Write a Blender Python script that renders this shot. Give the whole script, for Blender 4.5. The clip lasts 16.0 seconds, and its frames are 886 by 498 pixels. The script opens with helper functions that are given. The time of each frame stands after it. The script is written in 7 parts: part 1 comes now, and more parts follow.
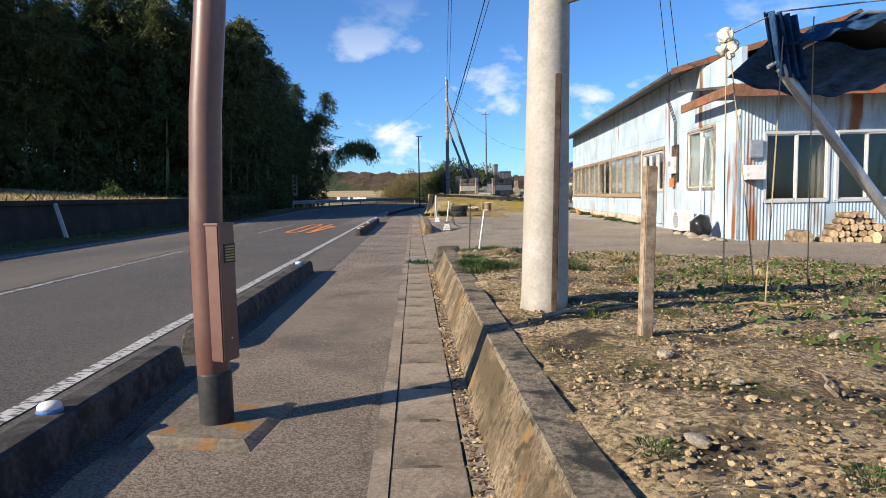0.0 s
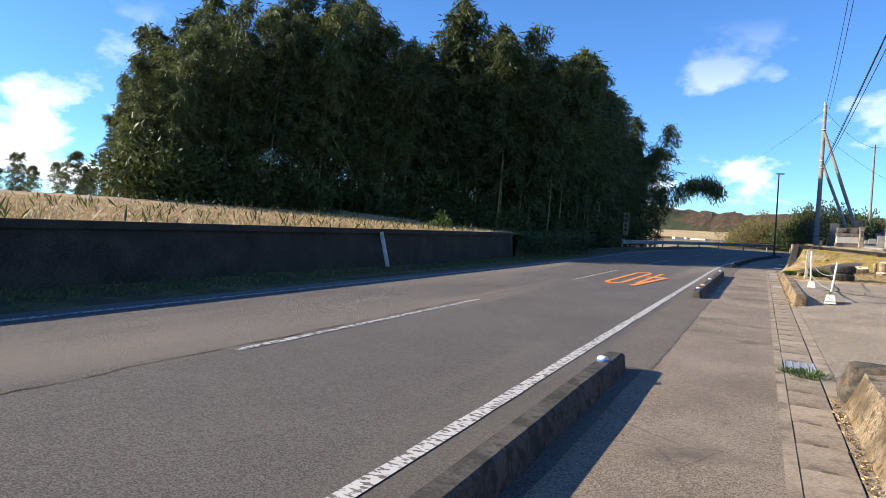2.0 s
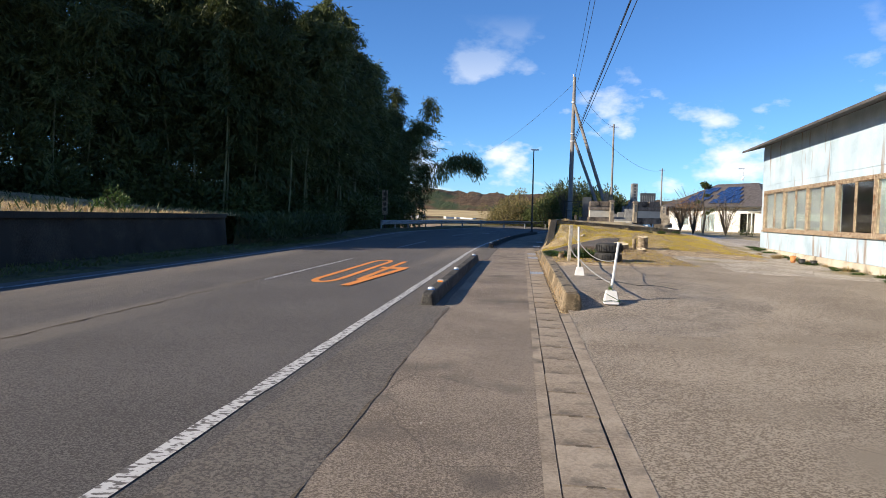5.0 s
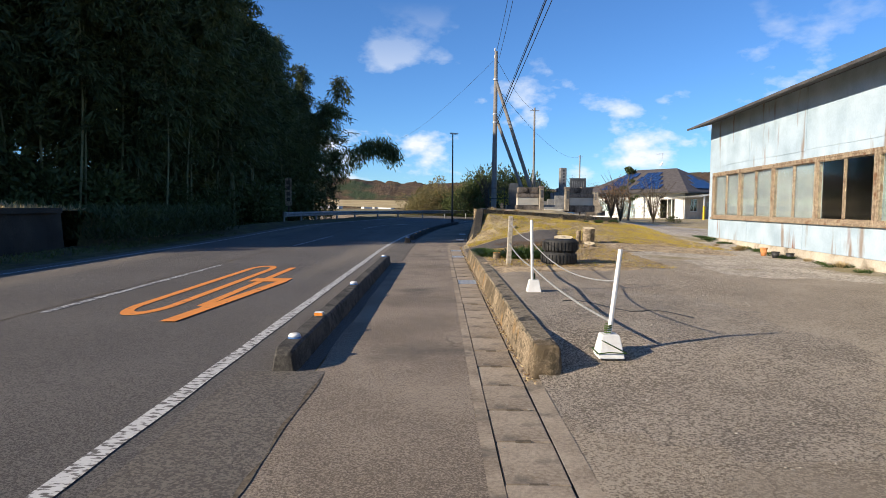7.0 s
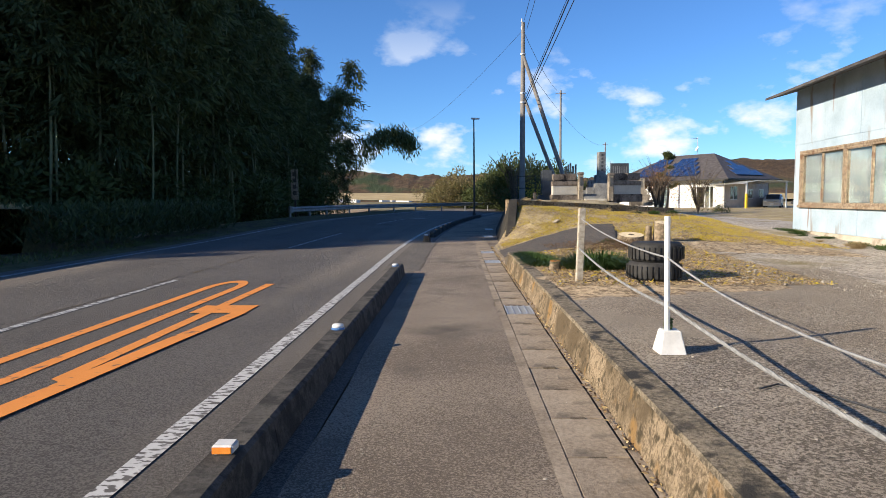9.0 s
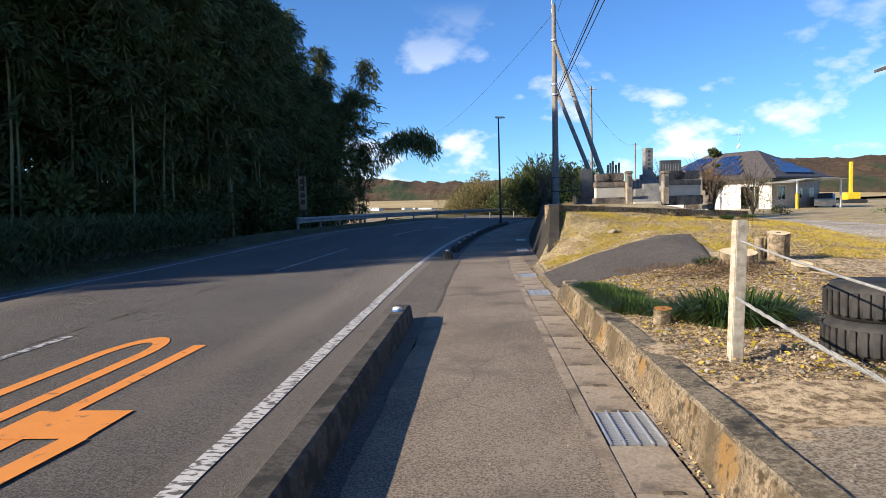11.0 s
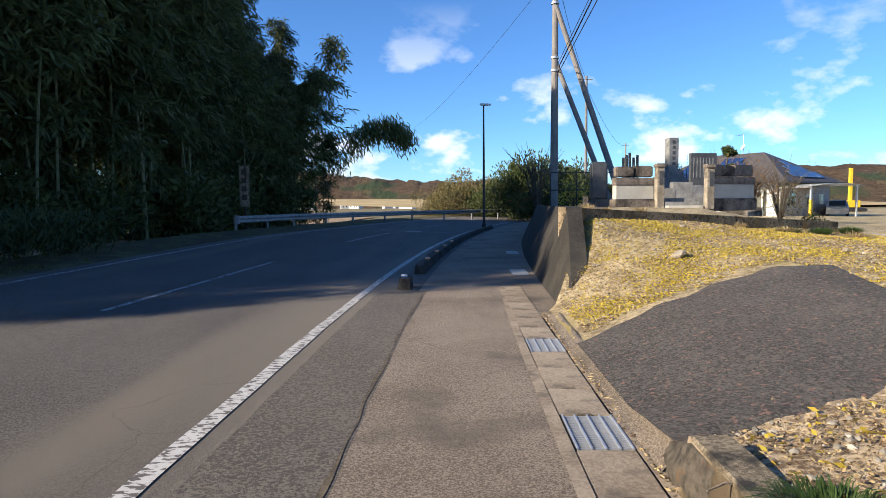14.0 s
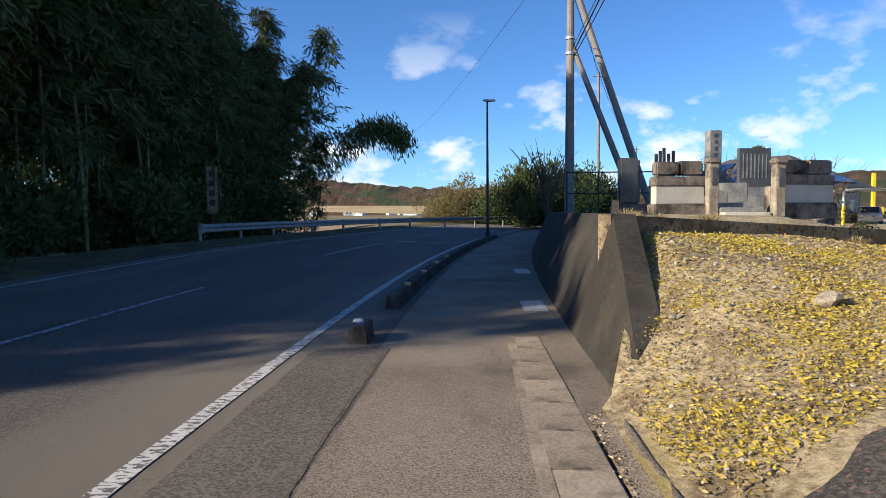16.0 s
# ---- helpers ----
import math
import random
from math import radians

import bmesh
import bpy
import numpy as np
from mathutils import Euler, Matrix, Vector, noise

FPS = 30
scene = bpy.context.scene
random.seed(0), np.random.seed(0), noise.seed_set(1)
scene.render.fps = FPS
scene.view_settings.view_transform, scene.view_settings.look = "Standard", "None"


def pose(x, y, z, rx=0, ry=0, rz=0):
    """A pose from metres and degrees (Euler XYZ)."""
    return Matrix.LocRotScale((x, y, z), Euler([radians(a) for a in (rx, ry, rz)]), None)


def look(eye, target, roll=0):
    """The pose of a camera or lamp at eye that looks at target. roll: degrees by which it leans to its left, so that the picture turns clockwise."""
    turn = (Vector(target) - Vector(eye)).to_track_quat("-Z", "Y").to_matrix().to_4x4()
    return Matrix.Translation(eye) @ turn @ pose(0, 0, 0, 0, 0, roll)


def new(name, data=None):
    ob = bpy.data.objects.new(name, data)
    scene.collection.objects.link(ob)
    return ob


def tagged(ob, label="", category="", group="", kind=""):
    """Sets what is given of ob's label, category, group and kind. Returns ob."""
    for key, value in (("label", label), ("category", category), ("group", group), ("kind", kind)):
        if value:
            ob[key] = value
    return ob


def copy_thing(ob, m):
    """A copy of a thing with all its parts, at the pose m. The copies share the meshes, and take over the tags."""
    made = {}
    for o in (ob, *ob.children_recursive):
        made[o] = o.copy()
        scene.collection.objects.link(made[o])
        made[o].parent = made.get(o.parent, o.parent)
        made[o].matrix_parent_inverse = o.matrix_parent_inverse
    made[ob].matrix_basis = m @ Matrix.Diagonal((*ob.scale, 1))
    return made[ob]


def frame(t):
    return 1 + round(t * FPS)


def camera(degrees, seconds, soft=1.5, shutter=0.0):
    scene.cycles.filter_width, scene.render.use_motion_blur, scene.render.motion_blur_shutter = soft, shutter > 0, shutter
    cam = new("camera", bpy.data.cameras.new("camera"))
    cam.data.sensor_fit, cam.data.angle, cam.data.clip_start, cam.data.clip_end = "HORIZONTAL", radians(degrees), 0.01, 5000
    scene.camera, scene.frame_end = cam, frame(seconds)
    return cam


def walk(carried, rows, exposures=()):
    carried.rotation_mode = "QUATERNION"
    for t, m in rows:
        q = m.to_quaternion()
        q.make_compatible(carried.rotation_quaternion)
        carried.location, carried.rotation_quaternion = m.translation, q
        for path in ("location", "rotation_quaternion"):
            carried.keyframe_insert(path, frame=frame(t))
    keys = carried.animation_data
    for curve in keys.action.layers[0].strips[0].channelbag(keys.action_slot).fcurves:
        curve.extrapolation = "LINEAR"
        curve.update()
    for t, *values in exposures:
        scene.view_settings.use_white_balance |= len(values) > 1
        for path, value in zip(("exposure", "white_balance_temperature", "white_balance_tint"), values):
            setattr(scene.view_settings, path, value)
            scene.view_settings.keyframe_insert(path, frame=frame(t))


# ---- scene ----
cam = camera(70.0, 16.0, soft=0.5)
# seconds, place of the eye, yaw, pitch, roll
ROWS = [
    (0.0, 0.118, 0.228, 1.231, -2.57, -4.85, 1.08),
    (0.5, 0.038, 1.077, 1.271, 1.19, -5.01, 0.99),
    (1.0, 0.003, 1.985, 1.322, 7.97, -4.51, 0.84),
    (1.5, -0.234, 2.969, 1.382, 17.11, -3.47, -0.76),
    (2.0, -0.314, 3.620, 1.500, 26.84, -2.10, -2.49),
    (2.5, -0.344, 4.761, 1.525, 24.91, -1.53, -3.81),
    (3.0, -0.283, 6.121, 1.455, 19.74, -1.62, -3.54),
    (3.5, -0.301, 7.213, 1.415, 13.58, -2.35, -2.67),
    (4.0, -0.243, 8.172, 1.368, 11.15, -2.55, -2.47),
    (4.5, -0.265, 9.330, 1.385, 9.21, -2.91, -1.82),
    (5.0, -0.256, 10.507, 1.400, 7.08, -2.99, -1.17),
    (7.5, -0.405, 15.894, 1.414, -0.72, -3.92, -0.34),
    (8.0, -0.468, 16.895, 1.396, 0.14, -3.77, 0.03),
    (8.5, -0.531, 17.929, 1.389, 1.30, -3.88, 0.15),
    (9.0, -0.579, 18.938, 1.377, 1.36, -4.52, 0.54),
    (11.5, -0.710, 23.825, 1.404, 3.83, -3.75, 1.60),
    (12.0, -0.688, 24.850, 1.420, 3.93, -3.42, 0.73),
    (12.5, -0.637, 25.931, 1.415, 4.22, -2.54, -0.52),
    (13.0, -0.620, 26.986, 1.404, 3.43, -2.97, -0.53),
    (13.5, -0.639, 27.957, 1.396, 2.50, -3.78, 0.00),
    (14.0, -0.639, 28.901, 1.385, 1.77, -3.94, 0.48),
    (14.5, -0.641, 29.802, 1.415, 2.06, -3.74, 0.68),
    (15.0, -0.612, 30.777, 1.403, 2.15, -3.42, 0.89),
    (15.5, -0.523, 31.744, 1.374, 2.07, -3.32, 0.66),
    (16.0, -0.444, 32.677, 1.378, 2.22, -3.33, 0.47),
]
walk(cam, [(t, pose(x, y, z, 90 + pitch, roll, yaw)) for t, x, y, z, yaw, pitch, roll in ROWS],
     exposures=((0.0, 0.82), (1.0, 0.90), (2.0, 1.24), (2.5, 1.20), (3.0, 1.10), (4.0, 0.98), (5.0, 0.85), (7.5, 0.70), (9.0, 0.80), (11.5, 1.0), (12.5, 1.06), (14.5, 0.98), (16.0, 0.84)))

# ---- daylight ----
SUN_AZ, SUN_EL = radians(24.5), radians(23.7)   # shadows fall towards +x, turned by SUN_AZ towards +y
sun_from = Vector((-math.cos(SUN_AZ) * math.cos(SUN_EL), -math.sin(SUN_AZ) * math.cos(SUN_EL), math.sin(SUN_EL)))
world = bpy.data.worlds.new("sky")
scene.world = world
world.use_nodes = True
wn, wl = world.node_tree.nodes, world.node_tree.links
wn.clear()
w_out, w_bg, w_sky = wn.new("ShaderNodeOutputWorld"), wn.new("ShaderNodeBackground"), wn.new("ShaderNodeTexSky")
w_sky.sky_type, w_sky.sun_disc = 'NISHITA', False
w_sky.sun_elevation, w_sky.sun_rotation = SUN_EL, math.atan2(sun_from.x, sun_from.y)
w_sky.air_density, w_sky.dust_density, w_sky.ozone_density = 0.9, 0.0, 4.0
w_bg.inputs["Strength"].default_value = 0.080
w_co, w_map = wn.new("ShaderNodeTexCoord"), wn.new("ShaderNodeMapping")
w_map.inputs["Scale"].default_value = (6.5, 6.5, 12.0)
w_map.inputs["Location"].default_value = (0.35, 0.2, 0.0)
w_noise, w_ramp = wn.new("ShaderNodeTexNoise"), wn.new("ShaderNodeValToRGB")
w_noise.inputs["Scale"].default_value, w_noise.inputs["Detail"].default_value = 1.0, 9.0
w_noise.inputs["Roughness"].default_value = 0.55
w_ramp.color_ramp.elements[0].position, w_ramp.color_ramp.elements[1].position = 0.545, 0.645
w_sep, w_band = wn.new("ShaderNodeSeparateXYZ"), wn.new("ShaderNodeMapRange")
w_band.inputs["From Min"].default_value, w_band.inputs["From Max"].default_value = 0.30, 0.10
w_mul, w_mix = wn.new("ShaderNodeMath"), wn.new("ShaderNodeMixRGB")
w_mul.operation = 'MULTIPLY'
w_mix.inputs["Color2"].default_value = (7.5, 7.8, 8.2, 1)
wl.new(w_co.outputs["Generated"], w_map.inputs["Vector"])
wl.new(w_map.outputs["Vector"], w_noise.inputs["Vector"])
wl.new(w_noise.outputs["Fac"], w_ramp.inputs["Fac"])
wl.new(w_co.outputs["Generated"], w_sep.inputs["Vector"])
wl.new(w_sep.outputs["Z"], w_band.inputs["Value"])
wl.new(w_ramp.outputs["Color"], w_mul.inputs[0])
wl.new(w_band.outputs["Result"], w_mul.inputs[1])
wl.new(w_mul.outputs["Value"], w_mix.inputs["Fac"])
w_tone = wn.new("ShaderNodeMixRGB")
w_tone.blend_type = 'MULTIPLY'
w_tone.inputs["Fac"].default_value, w_tone.inputs["Color2"].default_value = 1.0, (0.63, 0.93, 1.25, 1)
wl.new(w_sky.outputs["Color"], w_tone.inputs["Color1"])
wl.new(w_tone.outputs["Color"], w_mix.inputs["Color1"])
wl.new(w_mix.outputs["Color"], w_bg.inputs["Color"])
wl.new(w_bg.outputs["Background"], w_out.inputs["Surface"])
sun_data = bpy.data.lights.new("sun", 'SUN')
sun_data.energy, sun_data.angle, sun_data.color = 5.0, radians(0.5), (1.0, 0.875, 0.70)
sun = new("sun", sun_data)
sun.matrix_world = look(sun_from * 100, (0, 0, 0))


# ---- materials ----
def surface(name, dark, light, scale=8.0, rough=0.85, bump=0.3, grain=180.0, speck=0.25, blotch=0.5, metal=0.0, dist=0.01, vary=0.0, spec=0.3, stones=0.0, stone_size=0.018):
    """Two colours mixed by large blotches and a fine grain, with relief from the grain."""
    m = bpy.data.materials.new(name)
    m.use_nodes = True
    n, l = m.node_tree.nodes, m.node_tree.links
    b = n["Principled BSDF"]
    b.inputs["Roughness"].default_value, b.inputs["Metallic"].default_value = rough, metal
    b.inputs["Specular IOR Level"].default_value = spec
    co = n.new("ShaderNodeTexCoord")
    big, fine = n.new("ShaderNodeTexNoise"), n.new("ShaderNodeTexNoise")
    big.inputs["Scale"].default_value, big.inputs["Detail"].default_value = scale, 6.0
    fine.inputs["Scale"].default_value, fine.inputs["Detail"].default_value = grain * 0.3, 10.0
    fine.inputs["Roughness"].default_value = 0.75
    l.new(co.outputs["Object"], big.inputs["Vector"])
    l.new(co.outputs["Object"], fine.inputs["Vector"])
    r1, r2 = n.new("ShaderNodeMapRange"), n.new("ShaderNodeMapRange")
    for r, w in ((r1, blotch), (r2, speck)):
        r.inputs["From Min"].default_value, r.inputs["From Max"].default_value = 0.3, 0.7
        r.inputs["To Min"].default_value, r.inputs["To Max"].default_value = -w, w
        r.clamp = True
    r2.inputs["From Min"].default_value, r2.inputs["From Max"].default_value = 0.38, 0.62
    l.new(big.outputs["Fac"], r1.inputs["Value"])
    l.new(fine.outputs["Fac"], r2.inputs["Value"])
    add = n.new("ShaderNodeMath")
    l.new(r1.outputs["Result"], add.inputs[0])
    l.new(r2.outputs["Result"], add.inputs[1])
    last = add
    if vary:
        info, sc = n.new("ShaderNodeObjectInfo"), n.new("ShaderNodeMapRange")
        sc.inputs["To Min"].default_value, sc.inputs["To Max"].default_value = -vary, vary
        l.new(info.outputs["Random"], sc.inputs["Value"])
        last = n.new("ShaderNodeMath")
        l.new(add.outputs["Value"], last.inputs[0])
        l.new(sc.outputs["Result"], last.inputs[1])
    if stones:
        cell, cs, cm = n.new("ShaderNodeTexVoronoi"), n.new("ShaderNodeSeparateColor"), n.new("ShaderNodeMapRange")
        cell.inputs["Scale"].default_value = 1.0 / stone_size
        cell.inputs["Randomness"].default_value = 1.0
        cm.inputs["To Min"].default_value, cm.inputs["To Max"].default_value = -stones, stones
        l.new(co.outputs["Object"], cell.inputs["Vector"])
        l.new(cell.outputs["Color"], cs.inputs["Color"])
        l.new(cs.outputs["Red"], cm.inputs["Value"])
        join = n.new("ShaderNodeMath")
        l.new(last.outputs["Value"], join.inputs[0])
        l.new(cm.outputs["Result"], join.inputs[1])
        last = join
    half = n.new("ShaderNodeMath")
    half.inputs[1].default_value, half.use_clamp = 0.5, True
    l.new(last.outputs["Value"], half.inputs[0])
    mix = n.new("ShaderNodeMixRGB")
    mix.inputs["Color1"].default_value, mix.inputs["Color2"].default_value = (*dark, 1), (*light, 1)
    l.new(half.outputs["Value"], mix.inputs["Fac"])
    l.new(mix.outputs["Color"], b.inputs["Base Color"])
    if bump:
        bp = n.new("ShaderNodeBump")
        bp.inputs["Strength"].default_value, bp.inputs["Distance"].default_value = bump, dist
        l.new(fine.outputs["Fac"], bp.inputs["Height"])
        l.new(bp.outputs["Normal"], b.inputs["Normal"])
    return m


def over(m, colour, scale, low, high, detail=5.0, stretch=(1, 1, 1)):
    """Stains of another colour over a surface, where a noise passes a threshold."""
    n, l = m.node_tree.nodes, m.node_tree.links
    b = n["Principled BSDF"]
    src = b.inputs["Base Color"].links[0].from_socket
    co, mp, no, mr, mx = n.new("ShaderNodeTexCoord"), n.new("ShaderNodeMapping"), n.new("ShaderNodeTexNoise"), n.new("ShaderNodeMapRange"), n.new("ShaderNodeMixRGB")
    mp.inputs["Scale"].default_value = stretch
    mp.inputs["Location"].default_value = (scale, 3.1, 1.7)
    no.inputs["Scale"].default_value, no.inputs["Detail"].default_value = scale, detail
    mr.inputs["From Min"].default_value, mr.inputs["From Max"].default_value = low, high
    l.new(co.outputs["Object"], mp.inputs["Vector"])
    l.new(mp.outputs["Vector"], no.inputs["Vector"])
    l.new(no.outputs["Fac"], mr.inputs["Value"])
    l.new(mr.outputs["Result"], mx.inputs["Fac"])
    l.new(src, mx.inputs["Color1"])
    mx.inputs["Color2"].default_value = (*colour, 1)
    l.new(mx.outputs["Color"], b.inputs["Base Color"])
    return m


def leafy(name, dark, light, trans=0.3, rough=0.55):
    """Leaves: colour varies leaf by leaf and plant by plant, and some light passes through."""
    m = bpy.data.materials.new(name)
    m.use_nodes = True
    n, l = m.node_tree.nodes, m.node_tree.links
    b, out = n["Principled BSDF"], n["Material Output"]
    b.inputs["Roughness"].default_value = rough
    b.inputs["Specular IOR Level"].default_value = 0.25
    geo, info, add, mix = n.new("ShaderNodeNewGeometry"), n.new("ShaderNodeObjectInfo"), n.new("ShaderNodeMath"), n.new("ShaderNodeMixRGB")
    sc = n.new("ShaderNodeMath")
    sc.operation, sc.inputs[1].default_value = 'MULTIPLY', 0.5
    l.new(info.outputs["Random"], sc.inputs[0])
    sc2 = n.new("ShaderNodeMath")
    sc2.operation, sc2.inputs[1].default_value = 'MULTIPLY', 0.5
    l.new(geo.outputs["Random Per Island"], sc2.inputs[0])
    l.new(sc.outputs["Value"], add.inputs[0])
    l.new(sc2.outputs["Value"], add.inputs[1])
    mix.inputs["Color1"].default_value, mix.inputs["Color2"].default_value = (*dark, 1), (*light, 1)
    l.new(add.outputs["Value"], mix.inputs["Fac"])
    l.new(mix.outputs["Color"], b.inputs["Base Color"])
    tr, ms = n.new("ShaderNodeBsdfTranslucent"), n.new("ShaderNodeMixShader")
    l.new(mix.outputs["Color"], tr.inputs["Color"])
    ms.inputs["Fac"].default_value = trans
    l.new(b.outputs["BSDF"], ms.inputs[1])
    l.new(tr.outputs["BSDF"], ms.inputs[2])
    l.new(ms.outputs["Shader"], out.inputs["Surface"])
    return m


def worn_paint(name, colour, under, low=0.42, high=0.5, scale=9.0, stretch=(1, 1, 1)):
    m = surface(name, tuple(c * 0.85 for c in colour), colour, 3, 0.7, 0.25, 220, 0.3, 0.3)
    return over(m, under, scale, low, high, 8.0, stretch)


def cracked(m, colour, scale, width, strength=0.8):
    """Thin wandering cracks over a surface."""
    n, l = m.node_tree.nodes, m.node_tree.links
    b = n["Principled BSDF"]
    src = b.inputs["Base Color"].links[0].from_socket
    co, wob, warp, cell, mr, gate, gr, mul, mx = (n.new("ShaderNodeTexCoord"), n.new("ShaderNodeTexNoise"), n.new("ShaderNodeVectorMath"), n.new("ShaderNodeTexVoronoi"),
                                                  n.new("ShaderNodeMapRange"), n.new("ShaderNodeTexNoise"), n.new("ShaderNodeMapRange"), n.new("ShaderNodeMath"), n.new("ShaderNodeMixRGB"))
    wob.inputs["Scale"].default_value, wob.inputs["Detail"].default_value = scale * 2.5, 6.0
    warp.operation = 'MULTIPLY_ADD'
    warp.inputs[1].default_value = (0.35, 0.35, 0.35)
    cell.feature, cell.inputs["Scale"].default_value = 'DISTANCE_TO_EDGE', scale
    mr.inputs["From Min"].default_value, mr.inputs["From Max"].default_value = width, width * 0.3
    gate.inputs["Scale"].default_value = 0.45
    gr.inputs["From Min"].default_value, gr.inputs["From Max"].default_value = 0.46, 0.56
    mul.operation = 'MULTIPLY'
    gr.inputs["To Max"].default_value = strength
    l.new(co.outputs["Object"], wob.inputs["Vector"])
    l.new(wob.outputs["Color"], warp.inputs[0])
    l.new(co.outputs["Object"], warp.inputs[2])
    l.new(warp.outputs["Vector"], cell.inputs["Vector"])
    l.new(cell.outputs["Distance"], mr.inputs["Value"])
    l.new(co.outputs["Object"], gate.inputs["Vector"])
    l.new(gate.outputs["Fac"], gr.inputs["Value"])
    l.new(mr.outputs["Result"], mul.inputs[0])
    l.new(gr.outputs["Result"], mul.inputs[1])
    l.new(mul.outputs["Value"], mx.inputs["Fac"])
    l.new(src, mx.inputs["Color1"])
    mx.inputs["Color2"].default_value = (*colour, 1)
    l.new(mx.outputs["Color"], b.inputs["Base Color"])
    return m


M_road = surface("asphalt_road", (0.070, 0.063, 0.057), (0.170, 0.155, 0.140), 0.5, 0.85, 1.0, 260, 1.0, 0.25, dist=0.025, stones=0.9, stone_size=0.011)
M_apron = surface("asphalt_apron", (0.090, 0.079, 0.067), (0.180, 0.157, 0.130), 0.9, 0.88, 1.0, 160, 0.85, 0.3, dist=0.02, stones=1.0, stone_size=0.015)
M_walk = over(surface("asphalt_walk", (0.140, 0.110, 0.082), (0.345, 0.283, 0.216), 0.8, 0.9, 1.0, 260, 0.9, 0.4, dist=0.02, stones=0.55, stone_size=0.009), (0.115, 0.096, 0.078), 1.1, 0.56, 0.75)
M_lot = over(surface("asphalt_lot", (0.190, 0.152, 0.112), (0.46, 0.385, 0.295), 0.7, 0.92, 1.0, 220, 0.8, 0.4, dist=0.03, stones=0.7, stone_size=0.013), (0.30, 0.25, 0.19), 0.6, 0.56, 0.70)
M_lot_dark = surface("asphalt_patch", (0.155, 0.128, 0.098), (0.45, 0.38, 0.30), 1.5, 0.92, 1.0, 220, 0.8, 0.35, dist=0.03, stones=0.8, stone_size=0.014)
M_ramp = over(surface("asphalt_ramp", (0.050, 0.045, 0.040), (0.125, 0.112, 0.096), 1.2, 0.92, 1.0, 120, 0.5, 0.3, dist=0.02, stones=0.7, stone_size=0.016), (0.22, 0.13, 0.10), 22.0, 0.60, 0.66)
cracked(over(M_road, (0.19, 0.165, 0.135), 0.30, 0.52, 0.70, 4.0, (1.6, 0.15, 1)), (0.04, 0.037, 0.034), 0.7, 0.005, 0.35)
cracked(M_walk, (0.06, 0.05, 0.04), 0.55, 0.006, 0.4)
cracked(M_lot, (0.08, 0.065, 0.05), 0.8, 0.008, 0.35)
cracked(M_lot_dark, (0.05, 0.042, 0.035), 1.2, 0.012, 0.5)
M_gravel = over(surface("gravel_lane", (0.25, 0.215, 0.172), (0.56, 0.49, 0.40), 1.2, 0.95, 1.0, 45, 0.5, 0.35, dist=0.03, stones=0.6, stone_size=0.04), (0.25, 0.20, 0.10), 0.5, 0.55, 0.66)
M_soil = over(over(surface("yard_soil", (0.20, 0.140, 0.075), (0.66, 0.50, 0.29), 1.6, 0.97, 1.0, 90, 0.8, 0.5, dist=0.06, stones=0.6, stone_size=0.022), (0.13, 0.12, 0.04), 1.4, 0.53, 0.63, 8), (0.085, 0.066, 0.045), 2.6, 0.55, 0.64, 8)
M_mound = over(surface("mound_turf", (0.20, 0.150, 0.085), (0.52, 0.42, 0.25), 2.0, 0.97, 1.0, 55, 0.6, 0.5, dist=0.03), (0.33, 0.26, 0.09), 1.3, 0.52, 0.64, 8)
M_mulch = surface("chip_mulch", (0.16, 0.108, 0.06), (0.60, 0.46, 0.29), 3.0, 0.95, 1.0, 50, 0.8, 0.4, dist=0.03)
M_field = over(surface("dry_field", (0.27, 0.18, 0.10), (0.48, 0.36, 0.22), 1.4, 0.97, 1.0, 40, 0.6, 0.5, dist=0.05), (0.16, 0.15, 0.05), 0.35, 0.56, 0.66)
M_earth = surface("open_ground", (0.12, 0.10, 0.05), (0.26, 0.21, 0.10), 0.05, 0.97, 0.6, 6, 0.5, 0.5, dist=0.05)
M_litter = surface("forest_litter", (0.035, 0.030, 0.018), (0.095, 0.075, 0.040), 0.7, 0.97, 1.0, 30, 0.6, 0.5, dist=0.05)
M_verge = over(surface("verge_grass", (0.05, 0.05, 0.02), (0.14, 0.12, 0.05), 1.4, 0.97, 1.0, 45, 0.6, 0.5, dist=0.04), (0.07, 0.055, 0.035), 1.0, 0.5, 0.6)
M_conc = over(over(surface("old_concrete", (0.150, 0.112, 0.070), (0.370, 0.285, 0.185), 2.5, 0.94, 1.0, 110, 0.7, 0.5, dist=0.02, stones=0.4, stone_size=0.012), (0.115, 0.085, 0.050), 1.8, 0.44, 0.60, 8), (0.28, 0.165, 0.06), 3.0, 0.58, 0.68, 6)
over(M_conc, (0.075, 0.058, 0.034), 13.0, 0.54, 0.64, 9)
M_conc_top = over(surface("concrete_cap", (0.120, 0.097, 0.066), (0.30, 0.245, 0.170), 3.0, 0.94, 1.0, 100, 0.7, 0.5, dist=0.02, stones=0.4, stone_size=0.012), (0.04, 0.036, 0.03), 5.0, 0.52, 0.64, 8)
# weathered concrete, its colour taken near black to carry the walls' shade
M_conc_shade = over(surface("weathered_concrete_shade", (0.018, 0.016, 0.013), (0.052, 0.046, 0.037), 1.2, 0.93, 0.8, 80, 0.4, 0.5, dist=0.012), (0.028, 0.026, 0.022), 1.0, 0.5, 0.62, 8)
M_kerb = over(surface("kerb_concrete", (0.038, 0.034, 0.029), (0.098, 0.088, 0.074), 3.5, 0.93, 0.8, 110, 0.5, 0.5, dist=0.01), (0.033, 0.030, 0.026), 6.0, 0.5, 0.6, 8)
